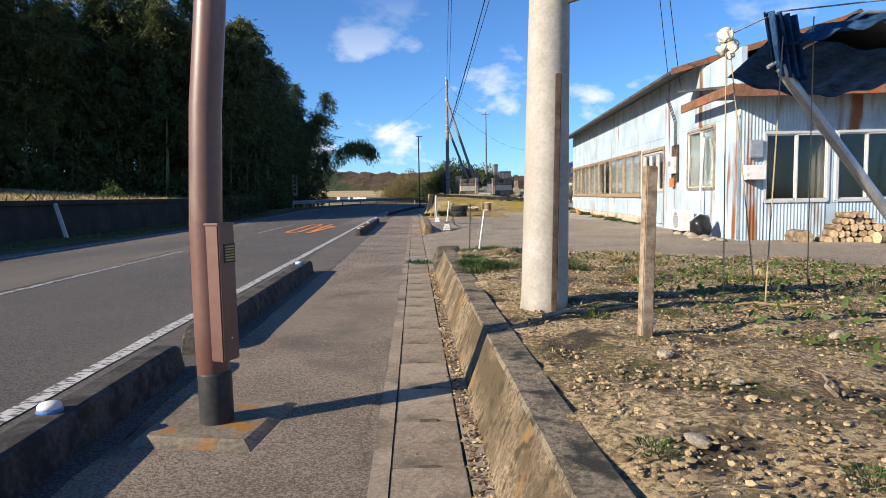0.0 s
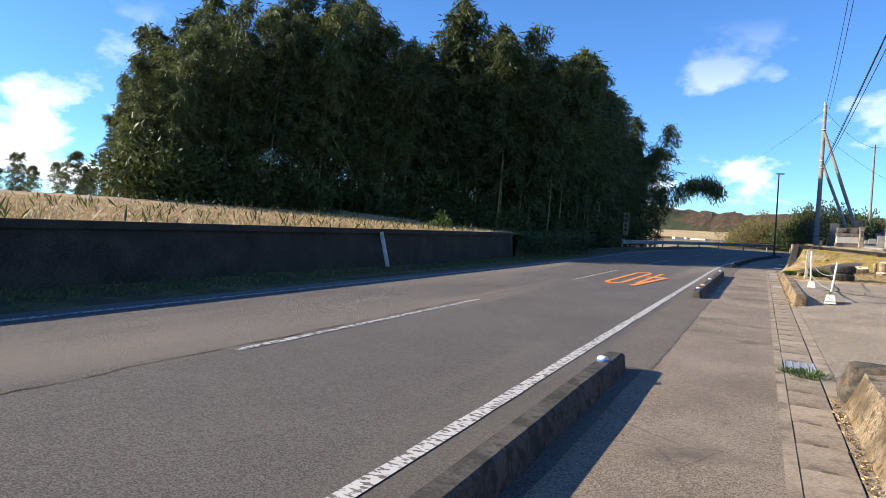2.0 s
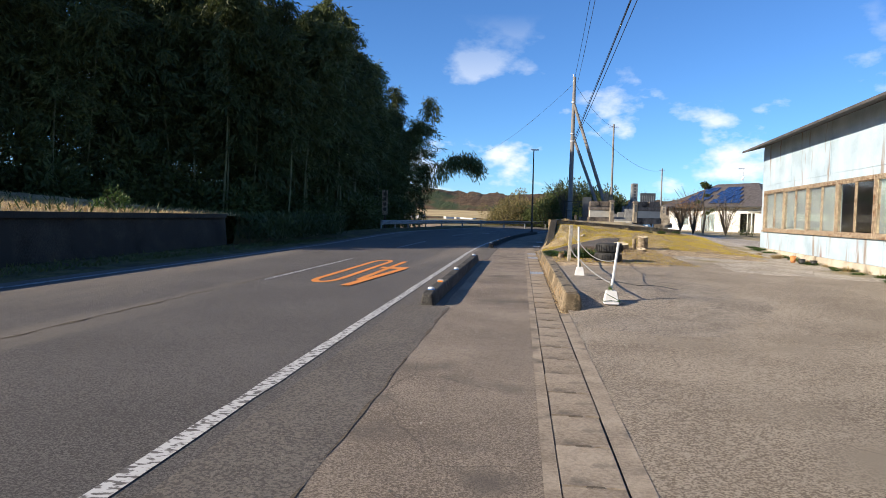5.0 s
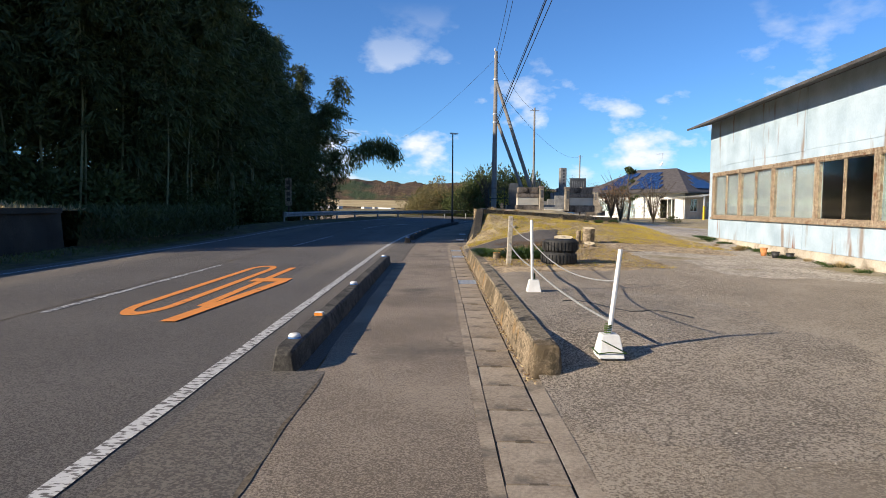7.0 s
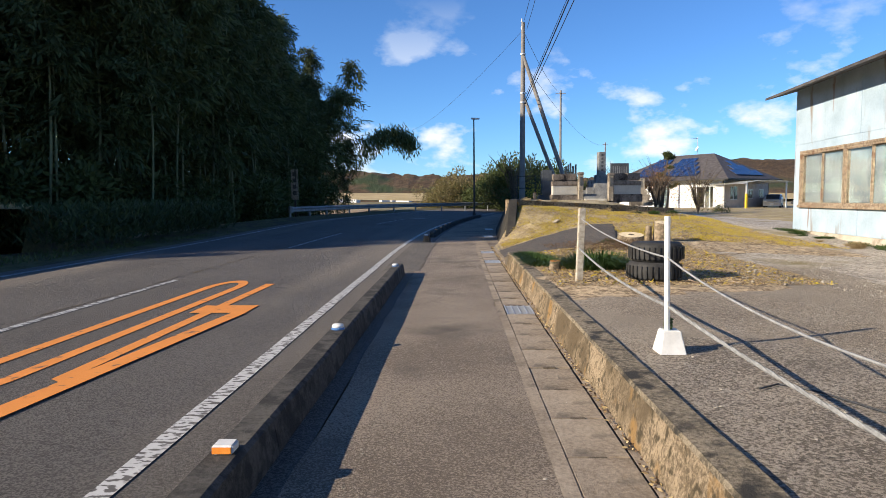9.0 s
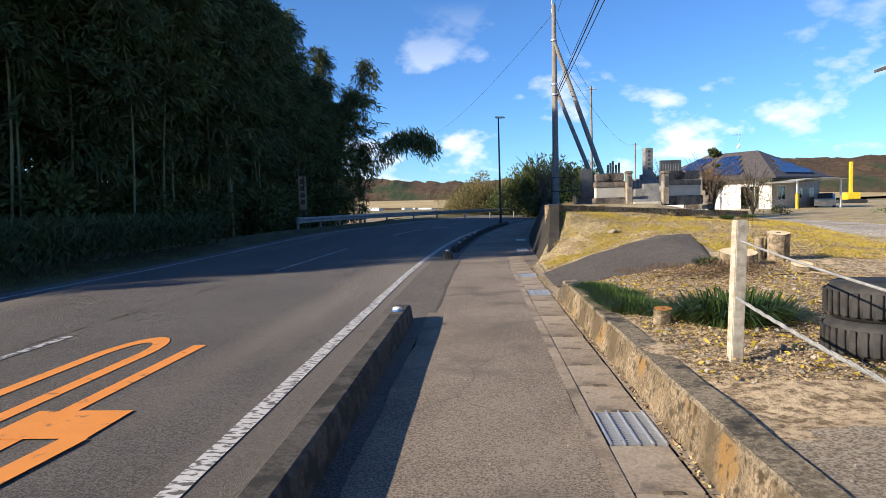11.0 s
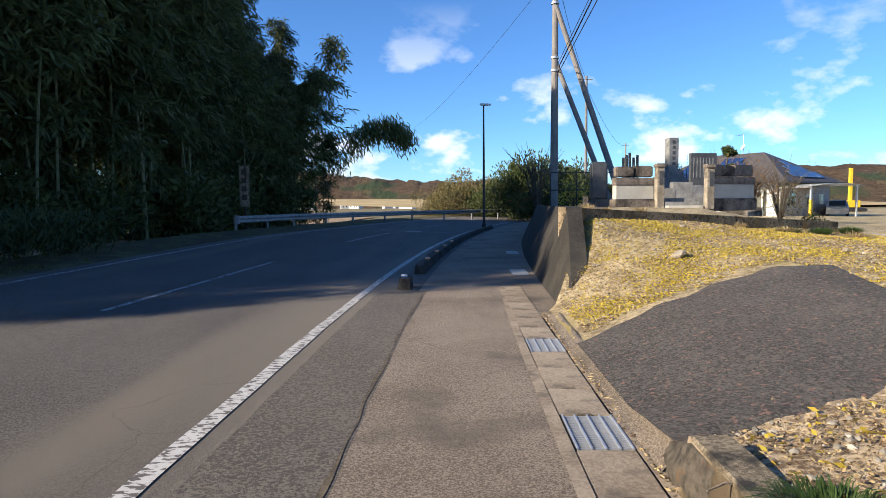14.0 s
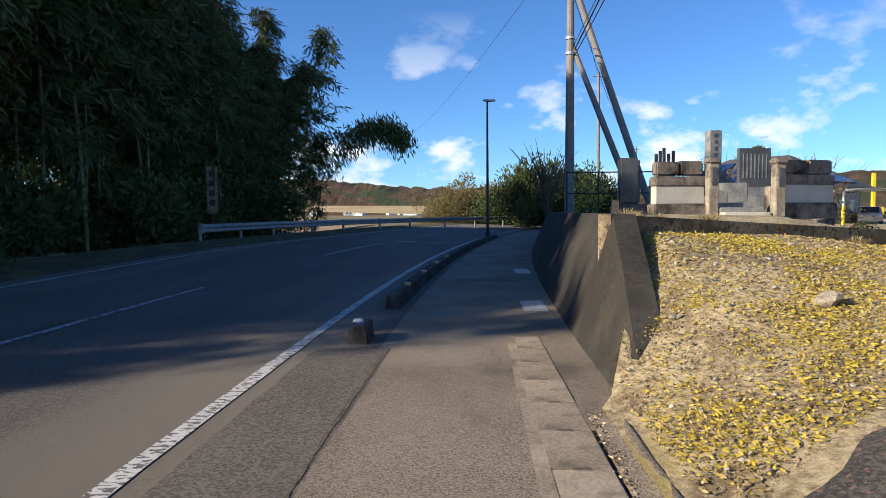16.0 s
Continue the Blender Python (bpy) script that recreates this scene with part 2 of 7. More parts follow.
M_gutter = over(surface("gutter_concrete", (0.190, 0.148, 0.105), (0.385, 0.315, 0.232), 2.5, 0.9, 0.6, 130, 0.35, 0.45, vary=0.22), (0.10, 0.085, 0.068), 3.0, 0.56, 0.70, 8)
M_joint = surface("joint_dirt", (0.060, 0.048, 0.034), (0.15, 0.118, 0.080), 6, 0.97, 0.6, 60, 0.6, 0.4)
M_white = worn_paint("white_line", (0.54, 0.53, 0.50), (0.11, 0.10, 0.09), 0.51, 0.56, 17.0, (0.8, 1.7, 1))
M_white_old = worn_paint("white_line_worn", (0.46, 0.46, 0.45), (0.10, 0.10, 0.10), 0.44, 0.58, 13.0)
M_orange = worn_paint("orange_marking", (0.74, 0.27, 0.06), (0.16, 0.10, 0.07), 0.62, 0.72, 9.0)
M_pole_conc = over(surface("pole_concrete", (0.30, 0.28, 0.245), (0.46, 0.43, 0.38), 4.0, 0.8, 0.35, 120, 0.3, 0.4), (0.30, 0.27, 0.23), 2.0, 0.55, 0.75, 6, (1, 1, 0.2))
M_pole_far = surface("pole_concrete_grey", (0.16, 0.15, 0.14), (0.27, 0.25, 0.23), 4.0, 0.8, 0.3, 100, 0.3, 0.4)
M_brown = over(surface("brown_pole_paint", (0.115, 0.058, 0.045), (0.165, 0.085, 0.066), 3.0, 0.42, 0.1, 90, 0.2, 0.4, spec=0.5), (0.20, 0.14, 0.11), 5.0, 0.62, 0.75, 6, (1, 1, 0.3))
M_black_metal = surface("dark_metal", (0.020, 0.020, 0.022), (0.05, 0.05, 0.05), 5, 0.5, 0.1, 80, 0.3, 0.3)
M_galv = surface("galvanised_steel", (0.42, 0.43, 0.44), (0.60, 0.61, 0.62), 6, 0.45, 0.15, 90, 0.3, 0.4, metal=0.7)
M_rail = surface("rail_steel", (0.27, 0.28, 0.29), (0.42, 0.43, 0.44), 3, 0.55, 0.15, 60, 0.3, 0.5)
M_wood = over(surface("weathered_wood", (0.16, 0.115, 0.075), (0.38, 0.30, 0.215), 12, 0.9, 0.5, 60, 0.4, 0.5), (0.06, 0.045, 0.03), 6, 0.55, 0.7, 6, (1, 1, 0.1))
M_wood_dark = surface("dark_wood", (0.035, 0.026, 0.020), (0.11, 0.08, 0.058), 8, 0.9, 0.4, 60, 0.4, 0.5)
M_white_paint = over(surface("white_post_paint", (0.56, 0.55, 0.52), (0.72, 0.71, 0.68), 6, 0.7, 0.15, 90, 0.2, 0.4), (0.45, 0.42, 0.36), 8, 0.6, 0.72, 6)
M_bamboo = leafy("bamboo_leaf", (0.022, 0.034, 0.012), (0.135, 0.160, 0.058), 0.32)
M_culm = surface("bamboo_culm", (0.07, 0.085, 0.035), (0.17, 0.17, 0.085), 3, 0.6, 0.1, 30, 0.3, 0.4, vary=0.3)
M_bark = surface("bark", (0.05, 0.04, 0.03), (0.14, 0.11, 0.08), 6, 0.95, 0.8, 40, 0.5, 0.5, dist=0.03)
M_shrub = leafy("shrub_leaf", (0.03, 0.045, 0.015), (0.11, 0.13, 0.04), 0.25)
M_reed = leafy("thicket_leaf", (0.10, 0.095, 0.03), (0.26, 0.20, 0.09), 0.3)
M_autumn = leafy("autumn_leaf", (0.11, 0.045, 0.02), (0.26, 0.13, 0.045), 0.25)
M_yellow = leafy("yellow_leaf", (0.36, 0.26, 0.03), (0.62, 0.50, 0.08), 0.3)
M_grass = leafy("green_grass", (0.028, 0.060, 0.013), (0.105, 0.160, 0.040), 0.3)
M_brush = leafy("dead_brush", (0.065, 0.042, 0.028), (0.22, 0.145, 0.085), 0.15)
M_straw = leafy("dry_straw", (0.26, 0.18, 0.08), (0.58, 0.45, 0.24), 0.25)


# ---- building blocks ----
def link_mesh(name, verts, faces, material=None, parent=None, label="", mats=None, index=None, smooth=False):
    me = bpy.data.meshes.new(name)
    me.from_pydata([tuple(v) for v in verts], [], [tuple(f) for f in faces])
    for m in (mats or [material]):
        me.materials.append(m)
    if index is not None:
        me.polygons.foreach_set("material_index", index)
    if smooth:
        me.polygons.foreach_set("use_smooth", [True] * len(me.polygons))
    me.update()
    ob = new(name, me)
    if parent is not None:
        ob.parent = parent
    if label:
        ob["label"] = label
    return ob


def part(name, bm, material, parent=None, label="", smooth=False):
    me = bpy.data.meshes.new(name)
    bm.to_mesh(me)
    bm.free()
    me.materials.append(material)
    if smooth:
        me.polygons.foreach_set("use_smooth", [True] * len(me.polygons))
    ob = new(name, me)
    if parent is not None:
        ob.parent = parent
    if label:
        ob["label"] = label
    return ob


def thing(name, m, label, category, group="", kind=""):
    ob = new(name)
    ob.empty_display_size = 0.2
    ob.matrix_world = m
    return tagged(ob, label, category, group, kind)


def box_in(bm, x0, x1, y0, y1, z0, z1, bevel=0.0, m=None, segs=2):
    made = bmesh.ops.create_cube(bm, size=1.0)["verts"]
    for v in made:
        v.co = Vector(((x0 + x1) / 2 + v.co.x * (x1 - x0), (y0 + y1) / 2 + v.co.y * (y1 - y0), (z0 + z1) / 2 + v.co.z * (z1 - z0)))
    if bevel:
        edges = list({e for v in made for e in v.link_edges})
        made = list({v for f in bmesh.ops.bevel(bm, geom=edges, offset=bevel, segments=segs, affect='EDGES')["faces"] for v in f.verts} | {v for v in made if v.is_valid})
    if m is not None:
        bmesh.ops.transform(bm, matrix=m, verts=[v for v in made if v.is_valid])
    return bm


def box(x0, x1, y0, y1, z0, z1, bevel=0.0, m=None):
    return box_in(bmesh.new(), x0, x1, y0, y1, z0, z1, bevel, m)


def tube_in(bm, points, radii, sides=8, cap=True):
    """A round bar through points, with a radius at each."""
    rings = []
    for i, p in enumerate(points):
        p = Vector(p)
        a = Vector(points[max(i - 1, 0)])
        b = Vector(points[min(i + 1, len(points) - 1)])
        d = (b - a).normalized()
        side = d.cross(Vector((0, 0, 1)) if abs(d.z) < 0.9 else Vector((1, 0, 0))).normalized()
        up = side.cross(d)
        r = radii[i] if hasattr(radii, "__len__") else radii
        rings.append([bm.verts.new(p + (side * math.cos(k * math.tau / sides) + up * math.sin(k * math.tau / sides)) * r) for k in range(sides)])
    for r0, r1 in zip(rings, rings[1:]):
        for k in range(sides):
            bm.faces.new((r0[k], r0[(k + 1) % sides], r1[(k + 1) % sides], r1[k]))
    if cap:
        bm.faces.new(rings[0][::-1])
        bm.faces.new(rings[-1])
    return bm


def tube(points, radii, sides=8):
    return tube_in(bmesh.new(), points, radii, sides)


def lathe(profile, sides=20):
    """A turned shape from (radius, height) pairs."""
    return tube([(0, 0, z) for r, z in profile], [r for r, z in profile], sides)


def bend(y):
    """How far the road has swung to the right at y."""
    return 0.0 if y < 34 else (y - 34) ** 2 / 380.0


def camber(x, y):
    """The road tips up towards its outer edge as it enters the bend."""
    u = min(1.0, max(0.0, (y - 37.0) / 18.0))
    return max(0.0, -1.42 - x) * 0.032 * u * u * (3 - 2 * u)


def strip(name, x0, x1, y0, y1, z, material, step=1.0, kind="structure", label="", category="", parent=None, jitter=0.0):
    """A flat band along the road between two offsets."""
    n = max(1, int((y1 - y0) / step))
    vs, fs = [], []
    for i in range(n + 1):
        y = y0 + (y1 - y0) * i / n
        j0 = noise.noise((y * 2.3, x0, 0)) * jitter
        j1 = noise.noise((y * 2.3, x1, 5)) * jitter
        vs += [(x0 + j0 + bend(y), y, z + camber(x0, y)), (x1 + j1 + bend(y), y, z + camber(x1, y))]
    for i in range(n):
        fs.append((2 * i, 2 * i + 1, 2 * i + 3, 2 * i + 2))
    ob = link_mesh(name, vs, fs, material, parent)
    return tagged(ob, label, category, "", kind) if parent is None else ob


def prism_along(name, profile, y0, y1, material, parent=None, step=1.0, rough=0.0, swing=True):
    """A profile of (x, z) pairs swept along the road, capped at both ends, with slightly uneven faces."""
    n, k = max(1, int((y1 - y0) / step)), len(profile)
    vs, fs = [], []
    for i in range(n + 1):
        y = y0 + (y1 - y0) * i / n
        for x, z in profile:
            w = noise.noise((x * 3.1, y * 1.7, z * 2.9)) * rough
            vs.append((x + w + (bend(y) if swing else 0), y, z + w * 0.6))
    for i in range(n):
        for j in range(k):
            a, b = i * k + j, i * k + (j + 1) % k
            fs.append((a, b, b + k, a + k))
    fs += [tuple(range(k))[::-1], tuple(range(n * k, n * k + k))]
    return link_mesh(name, vs, fs, material, parent)


# ---- ground and road ----
def grid_ground():
    """The open country: one sheet to the horizon, flat by the road and rolling far off."""
    xs = [-3000, -1200, -500, -200, -100, -60, -30, -12, 1, 30, 60, 120, 300, 900, 3000]
    ys = [-2000, -400, -60, -10, 20, 45, 70, 100, 140, 200, 320, 600, 1500, 3000]
    vs = [(x, y, -0.10 if abs(x) < 200 and y < 200 else -0.8) for y in ys for x in xs]
    w = len(xs)
    fs = [(j * w + i, j * w + i + 1, (j + 1) * w + i + 1, (j + 1) * w + i) for j in range(len(ys) - 1) for i in range(w - 1)]
    tagged(link_mesh("ground", vs, fs, M_earth), "dry open country ground reaching to the horizon", "ground", "", "structure")


grid_ground()
strip("road", -9.7, -1.42, -30, 150, 0.0, M_road, 1.0, label="two-lane grey asphalt road, sunlit then in shade", category="road")
strip("pavement", -1.42, -0.10, -30, 36.6, 0.004, M_walk, 0.5, label="patched brownish asphalt footway beside the road", category="pavement", jitter=0.03)
strip("pavement", -1.42, 1.6, 36.6, 120, 0.002, M_walk, 0.5, label="asphalt footway below the retaining wall", category="pavement")
strip("apron", -2.05, -1.32, 10.9, 20.2, 0.005, M_apron, 0.25, label="darker asphalt apron across the driveway mouth", category="pavement", jitter=0.025)
strip("asphalt_crack", -1.345, -1.325, 10.9, 20.1, 0.0085, M_joint, 0.12, label="dark crack along the joint of the footway", category="crack", jitter=0.035)
strip("apron", -2.05, -1.30, 31.0, 39.0, 0.005, M_apron, 0.25, label="darker asphalt apron across the driveway mouth", category="pavement", jitter=0.025)
strip("asphalt_crack", -1.345, -1.325, 31.0, 38.9, 0.0085, M_joint, 0.12, label="dark crack along the joint of the footway", category="crack", jitter=0.035)
strip("edge_line", -2.34, -2.21, -30, 130, 0.006, M_white, 0.5, label="worn white edge line painted on the asphalt", category="road marking", jitter=0.015)
strip("edge_line", -9.22, -9.08, -30, 130, 0.006, M_white_old, 0.5, label="worn white line along the far road edge", category="road marking", jitter=0.02)
for k in range(-2, 6):
    y = 8.9 + 14.15 * k
    strip("centre_dash", -5.58, -5.47, y, y + 6.8, 0.006, M_white_old, 0.7, label="faded white centre line dash", category="road marking", jitter=0.012)

strip("asphalt_crack", -5.70, -5.691, 5, 60, 0.0045, M_joint, 0.3, label="thin dark crack beside the centre line", category="crack", jitter=0.09)

# terrain to the right of the footway: heights at crossings of a few lines
TX = [0.38, 1.5, 3.0, 5.0, 8.0, 12.0, 80.0]
TY = [-12.0, 10.3, 11.3, 19.8, 20.9, 23.2, 31.0, 33.0, 37.0, 39.2, 41.2, 44.0, 62.0, 160.0]
TZ = [
    (0.33, 0.40, 0.36, 0.20, 0.06, 0.05, 0.0),
    (0.32, 0.36, 0.28, 0.16, 0.06, 0.05, 0.0),
    (0.00, 0.03, 0.05, 0.06, 0.06, 0.05, 0.0),
    (0.00, 0.03, 0.05, 0.06, 0.06, 0.05, 0.0),
    (0.27, 0.24, 0.16, 0.08, 0.06, 0.05, 0.0),
    (0.27, 0.26, 0.22, 0.16, 0.10, 0.05, 0.0),
    (0.27, 0.34, 0.36, 0.26, 0.14, 0.10, 0.0),
    (0.02, 0.24, 0.42, 0.36, 0.16, 0.10, 0.0),
    (0.02, 0.34, 0.66, 0.76, 0.30, 0.15, 0.0),
    (0.60, 1.12, 0.92, 0.84, 0.45, 0.20, 0.0),
    (1.00, 1.28, 1.20, 0.84, 0.62, 0.25, 0.0),
    (1.30, 1.30, 1.30, 1.26, 0.72, 0.25, 0.0),
    (1.30, 1.30, 1.32, 1.30, 1.20, 0.35, 0.0),
    (0.30, 0.30, 0.30, 0.30, 0.30, 0.10, 0.0),
]


def land(x, y):
    i = max(0, min(len(TX) - 2, sum(1 for v in TX[1:] if v <= x)))
    j = max(0, min(len(TY) - 2, sum(1 for v in TY[1:] if v <= y)))
    u = min(1, max(0, (x - TX[i]) / (TX[i + 1] - TX[i])))
    v = min(1, max(0, (y - TY[j]) / (TY[j + 1] - TY[j])))
    a = TZ[j][i] * (1 - u) + TZ[j][i + 1] * u
    b = TZ[j + 1][i] * (1 - u) + TZ[j + 1][i + 1] * u
    return a * (1 - v) + b * v


def zone(x, y):
    """Which surface lies there: 0 soil, 1 lot, 2 dark patch, 3 ramp, 4 mound, 5 gravel, 6 mulch."""
    w = noise.noise((x * 0.9, y * 0.9, 3.0)) * 0.45 + noise.noise((x * 4, y * 4, 8.0)) * 0.12
    if y < 10.6:
        return 0 if x + w < 6.0 + 0.15 * y and y + 0.25 * x + w < 11.0 else 1
    if y < 31.0 and y > 25.6 + 0.25 * x and x < 3.4 + w:
        return 6
    if y < 29.5 + w * 3 and x < 4.6 + (y - 20) * 0.05:
        return 2 if (x - 1.6) ** 2 / 3.4 + (y - 21.2) ** 2 / 8.0 < 1 + w else 1
    if y < 26 + w * 3:
        return 1
    if x > 7.6 + w * 2 - max(0, y - 34) * 0.02 or y < 31.4 and x > 4.2 + w:
        return 5 if y < 46 or x < 14 else 4
    s = 31.6 + 0.3 * x
    return 6 if y <= s + 1.0 else 4


def axis(breaks):
    out = [breaks[0][0]]
    for (a, _), (b, step) in zip(breaks, breaks[1:]):
        n = max(1, round((b - a) / step))
        out += [a + (b - a) * k / n for k in range(1, n + 1)]
    return out


def right_land():
    xs = axis([(0.0, 0), (1.2, 0.12), (8.0, 0.16), (14, 0.5), (80, 6)])
    ys = axis([(-12, 0), (0, 0.8), (12, 0.12), (20, 0.25), (42, 0.14), (60, 1.0), (160, 10)])
    rough = (0.045, 0.006, 0.012, 0.010, 0.030, 0.018, 0.035)
    vs, fs, mi = [], [], []
    for y in ys:
        left = 0.462 if y < 37 else 0.50 + min(0.95, (y - 37) / 2.8 * 0.95) + bend(y)
        for x in xs:
            px = left + x
            z = land(px, y)
            r = rough[zone(px, y)]
            z += noise.noise((px * 2.2, y * 2.2, 0)) * r + noise.noise((px * 7, y * 7, 2)) * r * 0.6
            if y < 10.5 and px < 0.62:
                z -= 0.30  # tucked under the yard wall
            vs.append((px, y, z))
    w = len(xs)
    for j in range(len(ys) - 1):
        for i in range(w - 1):
            fs.append((j * w + i, j * w + i + 1, (j + 1) * w + i + 1, (j + 1) * w + i))
            mi.append(zone((vs[fs[-1][0]][0] + vs[fs[-1][2]][0]) / 2, (ys[j] + ys[j + 1]) / 2))
    ob = link_mesh("terrain", vs, fs, mats=[M_soil, M_lot, M_lot_dark, M_ramp, M_mound, M_gravel, M_mulch], index=mi, smooth=True)
    tagged(ob, "bare yard, worn asphalt lot, gravel lane and grassy mound", "ground", "", "structure")


right_land()


def ramp():
    """A hump of dark asphalt leading up beside the mound."""
    vs, fs, nu, nv = [], [], 60, 30
    for j in range(nv + 1):
        for i in range(nu + 1):
            v = j / nv
            x = 0.44 + (2.45 + 0.85 * v ** 0.7) * i / nu
            e = noise.noise((x * 2.0, j * 0.0, 4)) * 0.10 + noise.noise((x * 9.0, 0, 6)) * 0.04
            y0, y1 = 31.6 + 0.62 * x - 0.05 * x * x + e, 34.75 + 0.80 * x - 0.06 * x * x - 0.45 * max(0, x - 2.6) ** 2 + noise.noise((x * 2.4, 7, 1)) * 0.10
            y = y0 + (y1 - y0) * j / nv
            lip = -0.035 + 0.055 * min(1, j / 2, (nv - j) / 2, (nu - i) / 2)
            vs.append((x, y, land(x, y) + 0.012 + lip + noise.noise((x * 2, y * 2, 0)) * 0.006))
    for j in range(nv):
        for i in range(nu):
            a = j * (nu + 1) + i
            fs.append((a, a + 1, a + nu + 2, a + nu + 1))
    tagged(link_mesh("ramp", vs, fs, M_ramp, smooth=True), "hump of dark worn asphalt beside the grassy mound", "ramp", "", "structure")


ramp()


def field(x, y):
    """Height of the land left of the road."""
    if x > -11.5:
        return 0.0
    if y < 35:
        return 1.22 + min(0.95, (-11.5 - x) * 0.06)
    return 1.22 * max(0, 1 - (y - 35) / 5) + min(1.2, (-11.5 - x) * 0.08)


def left_land():
    xs = axis([(-90, 0), (-40, 5), (-22, 1.2), (-11.62, 0.3)])
    ys = axis([(-40, 0), (0, 4), (46, 0.5), (110, 4)])
    vs = [(x, y, field(x, y) + noise.noise((x * 1.3, y * 1.3, 0)) * 0.07) for y in ys for x in xs]
    w = len(xs)
    fs = [(j * w + i, j * w + i + 1, (j + 1) * w + i + 1, (j + 1) * w + i) for j in range(len(ys) - 1) for i in range(w - 1)]
    tagged(link_mesh("field", vs, fs, M_field, smooth=True), "raised field of dry mown grass above the wall", "field", "", "structure")
    vs = [(x + bend(y), y, (0.0 if x > -9.8 else 0.03 if x > -10.6 else 0.10 + 0.05 * noise.noise((x, y, 0)) + (field(-11.5, y) if x < -11.5 and y > 35 else 0)) - 0.004 + camber(max(x, -10.5), y))
          for y in ys for x in (-11.9, -11.5, -11.0, -10.5, -10.0, -9.65)]
    fs = [(j * 6 + i, j * 6 + i + 1, (j + 1) * 6 + i + 1, (j + 1) * 6 + i) for j in range(len(ys) - 1) for i in range(5)]
    tagged(link_mesh("verge", vs, fs, M_verge, smooth=True), "weedy verge strip along the far road edge", "verge", "", "structure")


left_land()
wall_left = prism_along("wall_left", [(-11.5, -0.1), (-11.62, 1.30), (-11.85, 1.30), (-11.85, -0.1)], -35, 33.7, M_conc_shade, step=0.5, rough=0.02)
tagged(wall_left, "low weathered concrete retaining wall below a field, coloured dark for shade", "wall", "", "structure")
prism_along("coping", [(-11.49, 1.16), (-11.49, 1.31), (-11.87, 1.31), (-11.87, 1.16)], -35, 33.6, M_conc_shade, wall_left, step=1.5, rough=0.012)

# footway-side walls
wall_yard = prism_along("wall_yard", [(0.40, -0.05), (0.56, 0.335), (0.74, 0.34), (0.78, -0.05)], -8, 10.75, M_conc, step=0.2, rough=0.010)
tagged(wall_yard, "low stained concrete retaining wall beside the footway", "wall", "", "structure")
prism_along("cap", [(0.555, 0.325), (0.565, 0.350), (0.735, 0.352), (0.745, 0.325)], -8, 10.73, M_conc_top, wall_yard, step=0.15, rough=0.006)
wall_lot = prism_along("wall_lot", [(0.37, -0.05), (0.44, 0.275), (0.62, 0.28), (0.64, -0.05)], 20.1, 31.9, M_conc, step=0.2, rough=0.010)
tagged(wall_lot, "low stained concrete edge wall with a broken end", "wall", "", "structure")
prism_along("cap", [(0.435, 0.265), (0.445, 0.290), (0.615, 0.292), (0.625, 0.265)], 20.12, 31.85, M_conc_top, wall_lot, step=0.15, rough=0.006)


def retaining_wall():
    """Battered concrete wall that rises beside the footway and holds the burial ground."""
    vs, fs = [], []
    rows = [(36.95, 0.03, 0.76), (37.7, 0.42, 0.82), (38.4, 0.82, 0.90), (39.4, 1.34, 1.00), (40.4, 1.34, 1.10), (41.3, 1.34, 1.22)] + [(41.3 + 1.5 * k, 1.34, 1.24) for k in range(1, 16)]
    for y, top, edge_x in rows:
        b = bend(y)
        vs += [(0.62 + b, y, -0.05), (edge_x + b, y, top), (edge_x + 0.24 + b, y, top), (edge_x + 0.30 + b, y, -0.05)]
    for i in range(len(rows) - 1):
        for j in range(4):
            a, b = i * 4 + j, i * 4 + (j + 1) % 4
            fs.append((a, b, b + 4, a + 4))
    n = len(vs)
    fs += [(3, 2, 1, 0), (n - 4, n - 3, n - 2, n - 1)]
    w = link_mesh("retaining_wall", vs, fs, M_conc_shade)
    tagged(w, "battered concrete retaining wall along the footway, coloured dark for shade", "wall", "", "structure")
    # the edge of the platform, running away from the road
    a, b = Vector((1.05, 39.35, 0)), Vector((7.49, 42.86, 0))
    d = (b - a).normalized()
    s = Vector((-d.y, d.x, 0))
    vs = [a + s * 0.0 + Vector((0, 0, 0.5)), a + Vector((0, 0, 1.34)), b + Vector((0, 0, 0.96)), b + Vector((0, 0, 0.3))]
    vs += [v + s * 0.2 for v in vs]
    e = link_mesh("platform_edge", vs, [(0, 1, 2, 3), (7, 6, 5, 4), (1, 5, 6, 2), (0, 4, 5, 1), (3, 2, 6, 7), (0, 3, 7, 4)], M_conc)
    tagged(e, "stained concrete edge of the raised burial ground", "wall", "", "structure")


retaining_wall()


